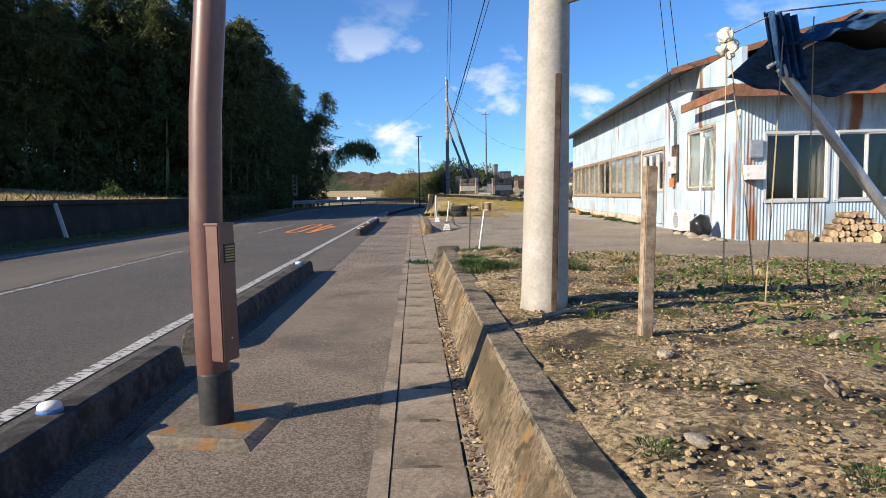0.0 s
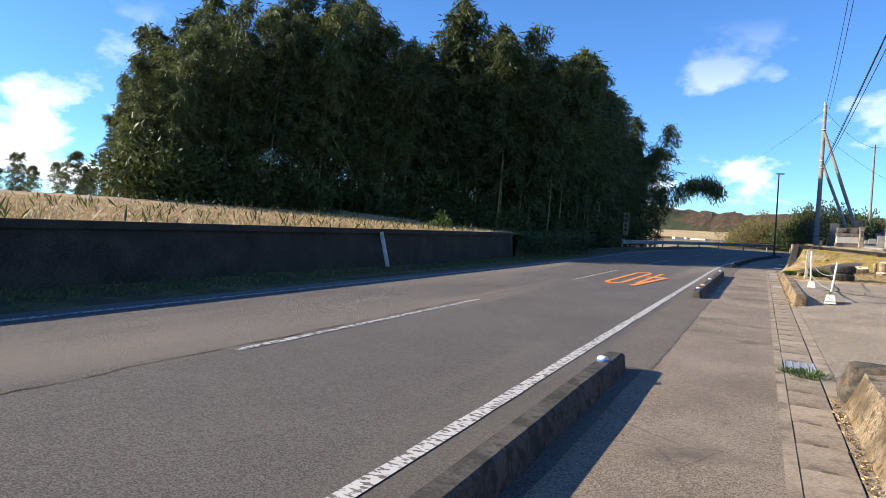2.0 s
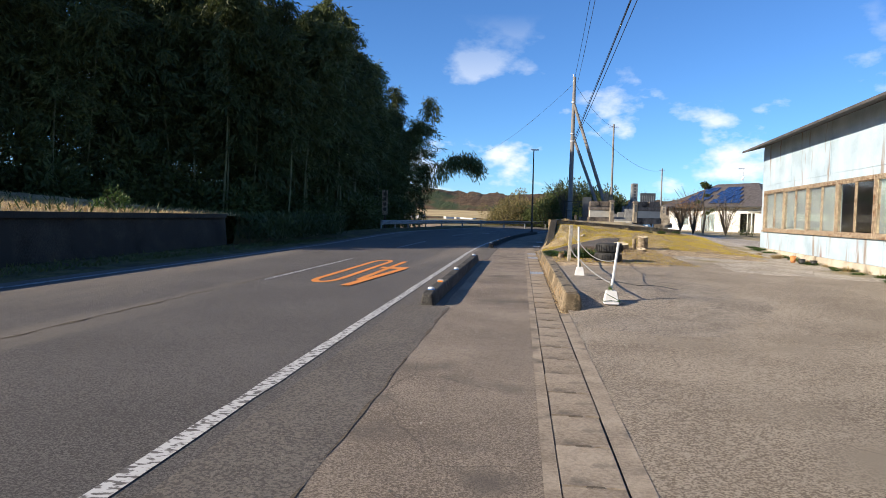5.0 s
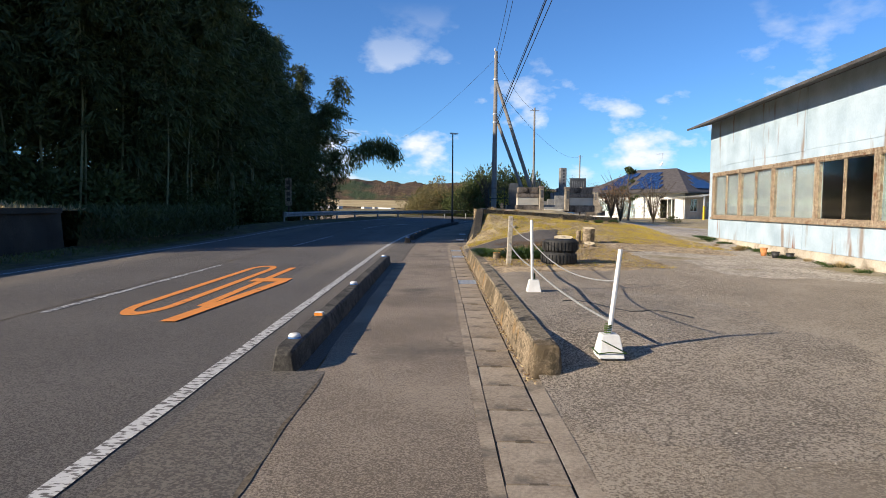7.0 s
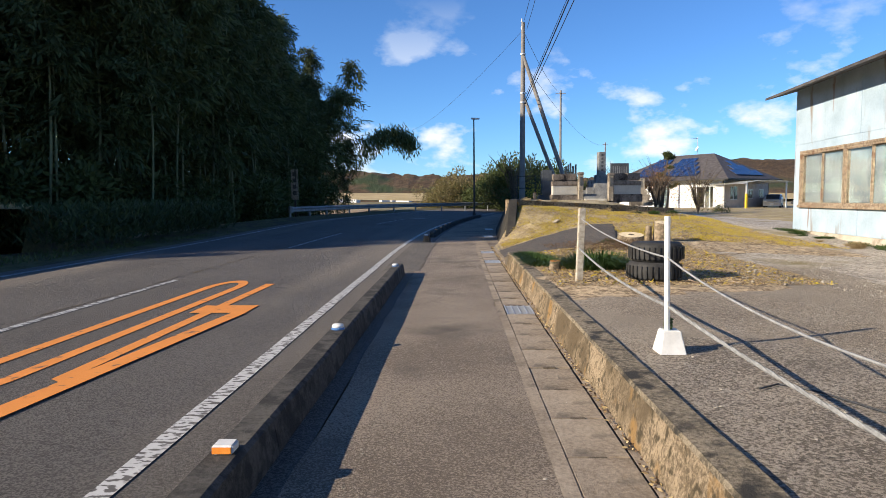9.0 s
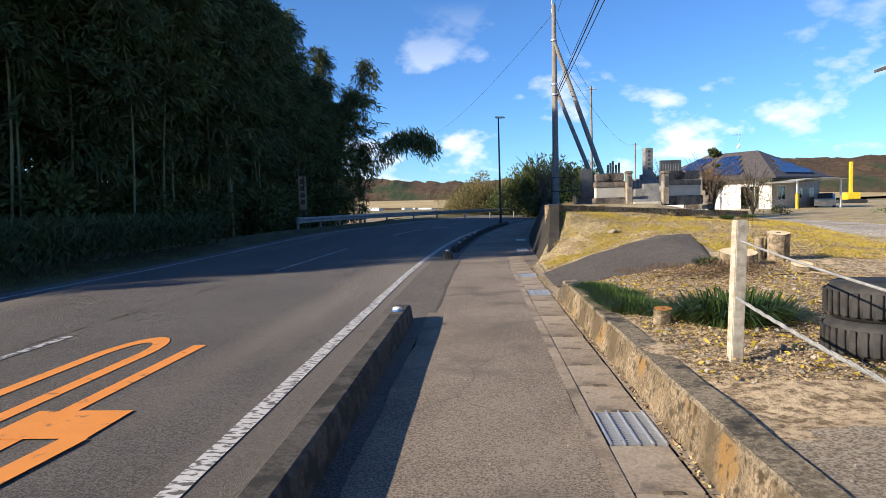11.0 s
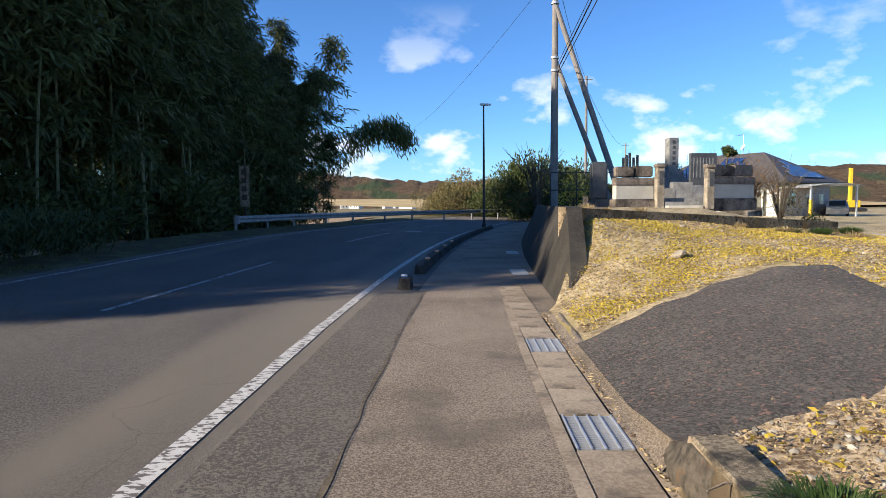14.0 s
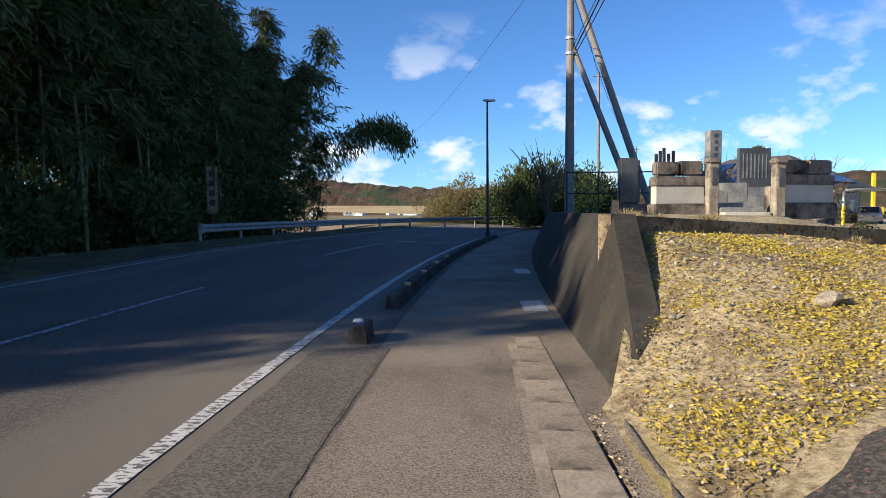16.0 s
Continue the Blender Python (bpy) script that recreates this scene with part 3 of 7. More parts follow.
# ---- kerbs ----
def kerb_bar(y0, y1, label):
    """A raised kerb bar between road and footway, cast in lengths."""
    k = thing("kerb", pose(0, y0, 0), label, "kerb", "kerbs along the road")
    n = max(1, round((y1 - y0) / 2.0))
    L = (y1 - y0) / n
    for i in range(n):
        vs, fs = [], []
        prof = [(-1.80, -0.02), (-1.77, 0.185), (-1.75, 0.205), (-1.615, 0.205), (-1.59, 0.185), (-1.56, -0.02)]
        nose = [(0.0, 0.52), (0.02, 0.74), (0.06, 0.89), (0.12, 0.97), (0.20, 1.0)]
        ends = [(i * L + d, f) for d, f in nose] if i == 0 else [(i * L + 0.004, 1.0)]
        ends += [(i * L + L * f, 1.0) for f in (0.35, 0.7)]
        ends += [((i + 1) * L - d, f) for d, f in nose[::-1]] if i == n - 1 else [((i + 1) * L - 0.004, 1.0)]
        if L < 1.0:
            ends = [(0.0, 0.85), (0.04, 1.0), (L - 0.04, 1.0), (L, 0.85)]
        for y, f in ends:
            b = bend(y + y0)
            vs += [(-1.69 + (x + 1.69) * (0.45 + 0.55 * f) + b + noise.noise((x * 9, (y + y0) * 1.7, z * 9)) * 0.010, y, z * (0.35 + 0.65 * f) * (1 + 0.05 * noise.noise((y * 2.1, x * 6, y0))) if z > 0 else z) for x, z in prof]
        for r in range(len(ends) - 1):
            for j in range(6):
                a, c = r * 6 + j, r * 6 + (j + 1) % 6
                fs.append((a, c, c + 6, a + 6))
        fs += [tuple(range(6))[::-1], tuple(range(6 * len(ends) - 6, 6 * len(ends)))]
        link_mesh("kerb_stone", vs, fs, M_kerb, k)
    return k


kerb_bar(-6.0, 4.85, "dark weathered concrete kerb bar with a reflector stud")
kerb_bar(5.28, 10.75, "dark weathered concrete kerb bar ending at the driveway")
kerb_bar(20.2, 30.58, "dark weathered concrete kerb bar with reflector studs")
kerb_bar(39.2, 39.65, "short dark kerb block with a stained end")
for k in range(13):
    kerb_bar(41.6 + 1.9 * k, 41.6 + 1.9 * k + 1.86, "dark kerb bar in the shade of the bend")


def broken_end(wall, x, y, w, d, h, seed, mat):
    """A worn, boulder-like stump where a wall breaks off."""
    bm = bmesh.new()
    bmesh.ops.create_cube(bm, size=2)
    bmesh.ops.subdivide_edges(bm, edges=bm.edges, cuts=9, use_grid_fill=True)
    for v in bm.verts:
        c = v.co.copy()
        r = c.normalized() * 1.25
        c = c.lerp(r, 0.30)
        c *= 1 + 0.10 * noise.noise(c * 1.6 + Vector((seed, 0, 0))) + 0.05 * noise.noise(c * 5 + Vector((seed, 3, 0))) + 0.02 * noise.noise(c * 14)
        drop = max(0.0, c.y) * 0.35
        v.co = Vector((x + c.x * w * (1 - 0.22 * max(0, c.z)) + bend(y), y + c.y * d, max(-0.06, (c.z * 0.5 + 0.45) * h * (1 - drop))))
    part("broken_end", bm, mat, wall, "rounded broken stump of dark concrete", True)


M_stump = over(surface("broken_concrete", (0.050, 0.043, 0.034), (0.135, 0.112, 0.085), 5.0, 0.95, 1.0, 45, 0.6, 0.5, dist=0.03), (0.16, 0.085, 0.035), 5.0, 0.57, 0.66, 8)
broken_end(wall_yard, 0.65, 10.66, 0.23, 0.30, 0.41, 2.0, M_stump)
broken_end(wall_lot, 0.53, 20.12, 0.125, 0.15, 0.31, 5.0, M_conc)
broken_end(wall_lot, 0.54, 31.85, 0.15, 0.30, 0.27, 9.0, M_stump)


def earth_fillet():
    """Soil washed down against the gutter where the edge wall has ended."""
    vs, fs, n = [], [], 60
    for k in range(n + 1):
        y = 32.1 + 4.6 * k / n
        for u in range(6):
            x = 0.375 + 0.036 * u
            z = 0.009 + (land(x, y) + 0.004) * min(1, u / 4) + noise.noise((x * 9, y * 5, 2)) * 0.008 * (u > 0)
            vs.append((x + bend(y), y, z - (0.05 if u == 5 else 0)))
    for k in range(n):
        for u in range(5):
            a = k * 6 + u
            fs.append((a, a + 1, a + 7, a + 6))
    tagged(link_mesh("earth_fillet", vs, fs, M_walk, smooth=True), "strip of washed soil between gutter and ramp", "soil", "", "structure")


earth_fillet()


# ---- plants ----
rng = np.random.default_rng(7)


def leaves(C, D, L, W):
    """Pointed leaves as folded quads: base points, directions, lengths, widths."""
    n = len(C)
    D = D / np.maximum(np.linalg.norm(D, axis=1, keepdims=True), 1e-6)
    S = np.cross(D, rng.normal(size=(n, 3)))
    S = S / np.maximum(np.linalg.norm(S, axis=1, keepdims=True), 1e-6)
    L, W = np.broadcast_to(L, n)[:, None], np.broadcast_to(W, n)[:, None]
    V = np.stack([C, C + D * L * 0.45 + S * W / 2, C + D * L, C + D * L * 0.45 - S * W / 2], 1).reshape(-1, 3)
    return V, np.arange(4 * n).reshape(n, 4)


def quad_mesh(name, V, F, material):
    me = bpy.data.meshes.new(name)
    me.vertices.add(len(V))
    me.vertices.foreach_set("co", np.asarray(V, dtype=np.float32).ravel())
    me.loops.add(F.size)
    me.loops.foreach_set("vertex_index", F.astype(np.int32).ravel())
    me.polygons.add(len(F))
    me.polygons.foreach_set("loop_start", np.arange(0, F.size, 4, dtype=np.int32))
    me.polygons.foreach_set("loop_total", np.full(len(F), 4, dtype=np.int32))
    me.materials.append(material)
    me.update(calc_edges=True)
    return me


def bamboo(height, lean, n_leaves, low=0.22, leaf=0.42, spread=1.0):
    """One bamboo: a jointed arching culm and drooping sprays of narrow leaves."""
    t = np.linspace(0, 1, 14)
    arch = lean * t ** 2.6
    pts = [(arch[i], 0.15 * lean * math.sin(3 * t[i]), height * (t[i] - 0.10 * t[i] ** 5 * lean / 2)) for i in range(14)]
    culm = bmesh.new()
    tube_in(culm, pts, [0.055 * (1 - 0.8 * v) for v in t], 6)
    P = np.array(pts)
    sprays = max(20, n_leaves // 42)
    f = low + (1 - low) * rng.random(sprays) ** 0.8
    base = np.stack([np.interp(f, t, P[:, k]) for k in range(3)], 1)
    ang = rng.random(sprays) * math.tau
    reach = spread * (0.5 + 1.3 * np.sin(np.pi * np.clip(f, 0.05, 0.97)) ** 0.7) * (0.5 + 0.7 * rng.random(sprays))
    tip = base + np.stack([np.cos(ang) * reach, np.sin(ang) * reach, reach * (0.35 - 0.75 * rng.random(sprays))], 1)
    per = n_leaves // sprays
    u = rng.random((sprays, per)) ** 0.7
    C = (base[:, None] * (1 - u[..., None]) + tip[:, None] * u[..., None]).reshape(-1, 3)
    C[:, 2] -= (u.ravel() ** 2) * 0.45
    C += rng.normal(size=C.shape) * 0.12
    D = np.repeat(tip - base, per, 0) * 0.35 + rng.normal(size=C.shape) * 0.45
    D[:, 2] -= 0.55
    V, F = leaves(C, D, leaf * (0.6 + 0.7 * rng.random(len(C))), leaf * 0.19)
    return culm, quad_mesh("crown", V, F, M_bamboo)


def make_plant(name, stem_bm, crown, label, category, group, stem_mat=None, stem_name="trunk"):
    p = thing(name, Matrix(), label, category, group)
    if stem_bm is not None:
        part(stem_name, stem_bm, stem_mat or M_culm, p)
    c = new("crown", crown)
    c.parent = p
    return p


def scatter(kinds, spots):
    """Sets plants out, first of each kind moved, the rest copied."""
    used = set()
    for k, (x, y, z, turn, size) in spots:
        m = pose(x, y, z, 0, 0, turn) @ Matrix.Scale(size, 4)
        if k in used:
            c = copy_thing(kinds[k], pose(x, y, z, 0, 0, turn))
            c.scale = (size, size, size)
        else:
            kinds[k].matrix_world = m
            used.add(k)


BAMBOO = [make_plant("bamboo", *bamboo(h, l, n, lo), "tall green bamboo with drooping leafy sprays at the grove edge", "bamboo", "bamboo grove", stem_name="culm")
          for h, l, n, lo in ((13.5, 1.6, 4200, 0.10), (12.0, 2.4, 3800, 0.2), (14.5, 1.0, 4200, 0.3), (13.0, 2.0, 3800, 0.38), (11.0, 3.0, 3600, 0.12))]
edge = [Vector((-28.3, 24.2, 0)), Vector((-27.7, 25.5, 0)), Vector((-26.9, 27.4, 0)), Vector((-24.2, 34.1, 0)), Vector((-20.5, 40, 0)), Vector((-14.2, 45.8, 0)), Vector((-12.9, 52, 0)), Vector((-12.7, 63, 0)), Vector((-13.3, 74, 0))]
tall = [0.36, 0.52, 0.80, 0.96, 1.04, 1.10, 1.12, 1.02, 0.86]
spots = []
for a, b, ha, hb in zip(edge, edge[1:], tall, tall[1:]):
    d = b - a
    back = Vector((-d.y, d.x, 0)).normalized()
    for row in range(5):
        n = max(2, int(d.length / (1.0 + 0.15 * row)))
        for i in range(n):
            f = (i + random.random() * 0.8) / n
            p = a + d * f + back * (row * 1.5 + random.uniform(-0.6, 0.6))
            h = (ha + (hb - ha) * f) * random.uniform(0.86, 1.12)
            k = random.choice((0, 0, 1, 4) if row == 0 and p.y < 42 else (1, 2, 3, 3) if row == 0 else (0, 1, 2))
            spots.append((k, (p.x, p.y, max(0, field(p.x, p.y)) - 0.1, random.uniform(0, 360), h)))
for i in range(26):   # the lower end of the grove and its far side
    spots.append((random.choice((0, 1, 4)), (random.uniform(-78, -50), random.uniform(34, 50), 1.2, random.uniform(0, 360), random.uniform(0.34, 0.5))))
scatter(BAMBOO, spots)

# the bamboo clump past the grove, with one culm hanging over the road
CLUMP = [make_plant("bamboo", *bamboo(h, l, n, lo), "feathery bamboo leaning out beside the guardrail", "bamboo", "bamboo clump by the bend", stem_name="culm")
         for h, l, n, lo in ((10.5, 1.2, 5200, 0.08), (12.2, 1.5, 2600, 0.3))]
scatter(CLUMP, [(k, (-0.6 + (x + 0.6) * 1.12, 30 + (y - 30) * 1.12, z, a, s * 1.12)) for k, (x, y, z, a, s) in [(0, (-10.2, 66.5, 0, 20, 0.95)), (1, (-9.7, 67.9, 0, 10, 1.02)), (0, (-11.2, 68.5, 0, 80, 0.9)), (0, (-10.6, 64.5, 0, 140, 0.95)), (0, (-12.0, 66.0, 0, 250, 1.05)),
                (1, (-12.4, 64.2, 0, 200, 1.0)), (0, (-12.6, 69.5, 0, 300, 0.85)), (0, (-9.6, 69.5, 0, 330, 0.6))]])


def hanging_bamboo():
    p = thing("bamboo", pose(-10.7, 74.8, 0) @ Matrix.Scale(1.12, 4), "bent bamboo drooping over the road with hanging leaves", "bamboo", "bamboo clump by the bend")
    pts = [(0, 0, 0), (0.5, 0, 3.2), (1.6, 0.3, 5.6), (3.0, 0.6, 6.6), (4.4, 0.9, 6.6), (5.4, 1.1, 6.0)]
    part("culm", tube(pts, [0.05, 0.045, 0.04, 0.03, 0.02, 0.008], 6), M_culm, p)
    P = np.array(pts)
    u = rng.random(2600) ** 0.7 * 3.6 + 1.4
    C = np.stack([np.interp(u, range(6), P[:, k]) for k in range(3)], 1) + rng.normal(size=(2600, 3)) * (0.3, 0.45, 0.3)
    C[:, 2] -= rng.random(2600) ** 2 * 1.0
    D = rng.normal(size=C.shape) * 0.35 + (0.25, 0, -0.9)
    V, F = leaves(C, D, 0.42, 0.09)
    c = new("crown", quad_mesh("crown", V, F, M_bamboo))
    c.parent = p


hanging_bamboo()


def bush(n, size, leaf, material, lumps=9, squash=0.8, up=0.2):
    """A shrub crown of many small leaves gathered in uneven clumps."""
    cs = rng.normal(size=(lumps, 3)) * (0.42, 0.42, 0.3) * np.array(size)
    cs[:, 2] = np.abs(cs[:, 2]) + 0.25 * size[2]
    k = rng.integers(0, lumps, n)
    d = rng.normal(size=(n, 3))
    d /= np.linalg.norm(d, axis=1, keepdims=True)
    C = cs[k] + d * (rng.random(n) ** 0.4)[:, None] * np.array(size) * (0.42, 0.42, 0.34) * (0.7 + 0.6 * rng.random(lumps))[k][:, None]
    C[:, 2] = np.maximum(C[:, 2], 0.03)
    V, F = leaves(C, d * 0.7 + rng.normal(size=(n, 3)) * 0.5 + (0, 0, up), leaf * (0.6 + 0.8 * rng.random(n)), leaf * 0.4)
    return quad_mesh("crown", V, F, material)


def twigs(n, reach, height, r=0.012, spread=0.8):
    bm = bmesh.new()
    for i in range(n):
        a = random.random() * math.tau
        d = Vector((math.cos(a), math.sin(a), 0))
        e = reach * random.uniform(0.4, 1.0)
        h = height * random.uniform(0.6, 1.0)
        m = d * e * 0.35 + Vector((0, 0, h * 0.6))
        tube_in(bm, [(0, 0, 0), m, d * e + Vector((0, 0, h))], [r, r * 0.7, r * 0.2], 4)
        for j in range(3):
            q = m + Vector((random.uniform(-1, 1), random.uniform(-1, 1), random.uniform(0.2, 1))) * e * 0.5 * spread
            tube_in(bm, [m, q], [r * 0.5, r * 0.12], 3)
    return bm


UNDER = [make_plant("undergrowth_shrub", twigs(5, 0.8, 1.0), bush(1500, (1.5, 1.3, 1.5), 0.16, M_shrub), "dark leafy shrub in the shade below the bamboo", "shrub", "undergrowth", M_bark, "stem") for _ in range(2)]
spots = []
for a, b in zip(edge, edge[1:]):
    d = b - a
    out = Vector((d.y, -d.x, 0)).normalized()
    for i in range(int(d.length / 0.5)):
        p = a + d * ((i + random.random()) / (d.length / 0.5)) + out * random.uniform(-2.4, 0.3)
        spots.append((random.choice((0, 1)), (p.x, p.y, max(0, field(p.x, p.y)) - 0.05, random.uniform(0, 360), random.uniform(0.8, 2.3))))
scatter(UNDER, spots)
b = make_plant("shrub", twigs(7, 0.6, 1.2), bush(420, (1.1, 1.0, 1.1), 0.22, M_grass, 8, 0.8, 0.6), "bright green broad-leaved shrub on the dry field", "shrub", "", M_bark, "stem")
b.matrix_world = pose(-13.9, 30.2, 1.28) @ Matrix.Scale(0.7, 4)


def grass_patch(name, n, where, height, width, material, label, category, lean=0.5):
    """Loose blades over an area: stuff that nobody could count."""
    C = np.array([where() for _ in range(n)])
    D = rng.normal(size=C.shape) * lean
    D[:, 2] = 1.0
    V, F = leaves(C, D, height * (0.5 + rng.random(n)), width)
    tagged(new(name, quad_mesh(name, V, F, material)), label, category, "", "stuff")


def on_field():
    x = -11.75 - random.random() ** 1.6 * 11
    y = random.uniform(4, 37)
    return x, y, field(x, y) - 0.02


grass_patch("dry_grass", 16000, on_field, 0.16, 0.035, M_straw, "short dry straw-coloured grass on the field", "grass", 0.9)
grass_patch("field_weeds", 700, lambda: (lambda p: (p[0], p[1], p[2]))(on_field()), 0.35, 0.05, M_shrub, "scattered green weeds in the dry field", "weeds", 0.6)


def on_verge():
    y = random.uniform(8, 60)
    x = random.uniform(-11.45, -9.9) + bend(y)
    return x, y, 0.06


grass_patch("verge_grass", 6000, on_verge, 0.12, 0.03, M_shrub, "dry and green grass tufts on the far verge", "grass", 0.7)
grass_patch("verge_weeds", 9000, lambda: (random.uniform(-13.5, -10.2), random.uniform(34.6, 46), 0.1 + max(0, 1.1 - 0.2 * random.random() * 5)), 0.3, 0.05, M_shrub, "green weeds on the bank beyond the wall", "weeds", 0.8)


# ---- distance ----
def ridge(name, x0, x1, y, height, base, material, label, seed, n=220, depth=160):
    vs, fs = [], []
    for j in range(9):
        for i in range(n + 1):
            u = i / n
            x = x0 + (x1 - x0) * u
            h = height * (0.55 + 0.45 * math.sin(math.pi * u) + 0.55 * noise.noise((u * 2.4, seed, 0)))
            v = j / 8
            z = base + h * math.sin(v * math.pi / 2) + noise.noise((x * 0.05, v * 6, seed)) * height * 0.10 * v + (noise.noise((x * 0.23, v * 21, seed)) + 0.6 * noise.noise((x * 0.6, v * 40, seed))) * height * 0.05 * min(1, v * 4)
            vs.append((x, y + depth * v, z))
    for j in range(8):
        for i in range(n):
            a = j * (n + 1) + i
            fs.append((a, a + 1, a + n + 2, a + n + 1))
    tagged(link_mesh(name, vs, fs, material, smooth=True), label, "hill", "", "structure")


M_hill = over(surface("autumn_wood_far", (0.075, 0.048, 0.028), (0.16, 0.105, 0.058), 0.02, 1.0, 1.0, 0.9, 0.7, 0.5, dist=4.0), (0.05, 0.07, 0.03), 0.02, 0.52, 0.62, 8)
M_hill_green = over(surface("mixed_wood_far", (0.055, 0.060, 0.030), (0.14, 0.12, 0.055), 0.02, 1.0, 1.0, 0.9, 0.7, 0.5, dist=4.0), (0.17, 0.09, 0.04), 0.03, 0.52, 0.62, 8)
ridge("autumn_hill", -380, 130, 560, 44, -6, M_hill, "wooded hill in rusty autumn colours far off", 3.0)
ridge("autumn_hill", 60, 420, 330, 32, -4, M_hill, "wooded hill in autumn colours behind the houses", 8.0)
ridge("far_hill", -900, 900, 1300, 55, -10, M_hill_green, "long low wooded ridge on the horizon", 5.0)
strip("crop_field", -120, -16, 150, 420, -0.35, surface("ripe_field", (0.34, 0.24, 0.10), (0.52, 0.40, 0.20), 0.1, 1.0, 0.5, 3, 0.4, 0.5), 30, label="pale harvested field beyond the bend", category="field")


def far_house(x, y, turn, s, roof):
    h = thing("far_house", pose(x, y, -0.4, 0, 0, turn), "small white-walled house far across the fields", "house", "houses across the fields")
    part("wall", box(-4 * s, 4 * s, -3.5 * s, 3.5 * s, 0, 5 * s), M_white_paint, h)
    bm = bmesh.new()
    v = [bm.verts.new(p) for p in ((-4.6 * s, -4 * s, 5 * s), (4.6 * s, -4 * s, 5 * s), (4.6 * s, 4 * s, 5 * s), (-4.6 * s, 4 * s, 5 * s), (-3 * s, 0, 7 * s), (3 * s, 0, 7 * s))]
    for f in ((0, 1, 5, 4), (1, 2, 5), (2, 3, 4, 5), (3, 0, 4), (3, 2, 1, 0)):
        bm.faces.new([v[i] for i in f])
    part("roof", bm, roof, h)
    for k in (-2, 1.2):
        part("window", box(k * s, (k + 1.2) * s, -3.53 * s, -3.48 * s, 1.5 * s, 3.2 * s), M_black_metal, h)


M_tile = surface("dark_roof", (0.05, 0.055, 0.065), (0.13, 0.135, 0.145), 3, 0.7, 0.4, 20, 0.4, 0.4)
for i in range(10):
    far_house(-92 + i * 9.0 + random.uniform(-4, 4), 440 + random.uniform(-35, 40), random.uniform(-30, 30), random.uniform(0.5, 0.8), M_tile)

THICKET = [make_plant("thicket_bush", twigs(9, 1.6, 3.6, 0.03), bush(2600, (2.6, 2.2, 3.2), 0.26, m, 12, 0.8, 0.4), lab, "bush", "thicket past the guardrail", M_bark, "stem")
           for m, lab in ((M_reed, "tan and brown thicket bush beyond the guardrail"), (M_shrub, "green bush in the thicket beyond the guardrail"))]
spots = []
for i in range(46):
    x = random.uniform(-5, 14)
    y = 97 + random.uniform(-6, 10) + max(0, x) * 0.7
    spots.append((0 if random.random() < (0.75 if x < 3 else 0.3) else 1, (x, y, -0.2, random.uniform(0, 360), random.uniform(0.8, 1.25) * (0.75 if x < -2 else 1))))
scatter(THICKET, spots)
HEDGE = [make_plant("evergreen_tree", tube([(0, 0, 0), (0.05, 0, 2.2), (0, 0, 4.2)], [0.14, 0.1, 0.02], 7), bush(5600, (2.6, 2.6, 3.9), 0.30, M_shrub, 22, 1.0, 0.7), "dense dark green evergreen tree at the roadside bend", "tree", "evergreens at the bend", M_bark) for _ in range(2)]
scatter(HEDGE, [(0, (4.4, 84, 0.1, 0, 1.05)), (1, (5.8, 85, 0.2, 40, 1.2)), (0, (7.2, 86, 0.3, 120, 1.15)), (1, (8.8, 85, 0.3, 200, 1.05)), (0, (7.6, 80, 0.4, 80, 0.9)), (1, (10.0, 83, 0.2, 10, 0.9)), (0, (5.0, 91, 0.2, 60, 1.1))])
t = make_plant("bare_tree", twigs(26, 1.9, 3.6, 0.035), bush(300, (1.8, 1.8, 2.2), 0.12, M_autumn), "leafless brown garden tree behind the utility pole", "tree", "", M_bark, "branch_crown")
t.matrix_world = pose(3.2, 62.0, 1.0)
t = make_plant("persimmon_tree", twigs(16, 1.0, 2.0, 0.02), bush(520, (1.2, 1.2, 1.5), 0.14, M_yellow), "small garden tree with sparse yellow leaves", "tree", "", M_bark, "branch_crown")
t.matrix_world = pose(4.3, 57.5, 1.1)


# ---- poles, wires and road furniture ----
def concrete_pole():
    p = thing("utility_pole", pose(1.09, 5.06, 0.34), "thick pale grey concrete utility pole standing in the yard edge", "utility pole")
    part("shaft", tube([(0, 0, -0.1), (0.02, 0, 0.1), (0.07, 0, 2.4), (0.26, 0, 9.5)], [0.185, 0.180, 0.150, 0.10], 28), M_pole_conc, p, smooth=True)
    for z in (2.28, 3.4, 4.5):
        part("step_bolt", tube([(0.18, -0.12, z), (0.24, -0.2, z), (0.25, -0.2, z + 0.04)], 0.012, 6), M_black_metal, p)
    part("stay_plank", box(0.025, 0.065, -0.235, -0.205, 0.02, 1.75, 0.005, pose(0, 0, 0, 2.0, 0.9, 0)), M_wood_dark, p, "dark weathered wooden plank")


concrete_pole()


M_frame_tan = surface("ochre_print", (0.30, 0.22, 0.08), (0.42, 0.31, 0.12), 9, 0.7, 0.0)


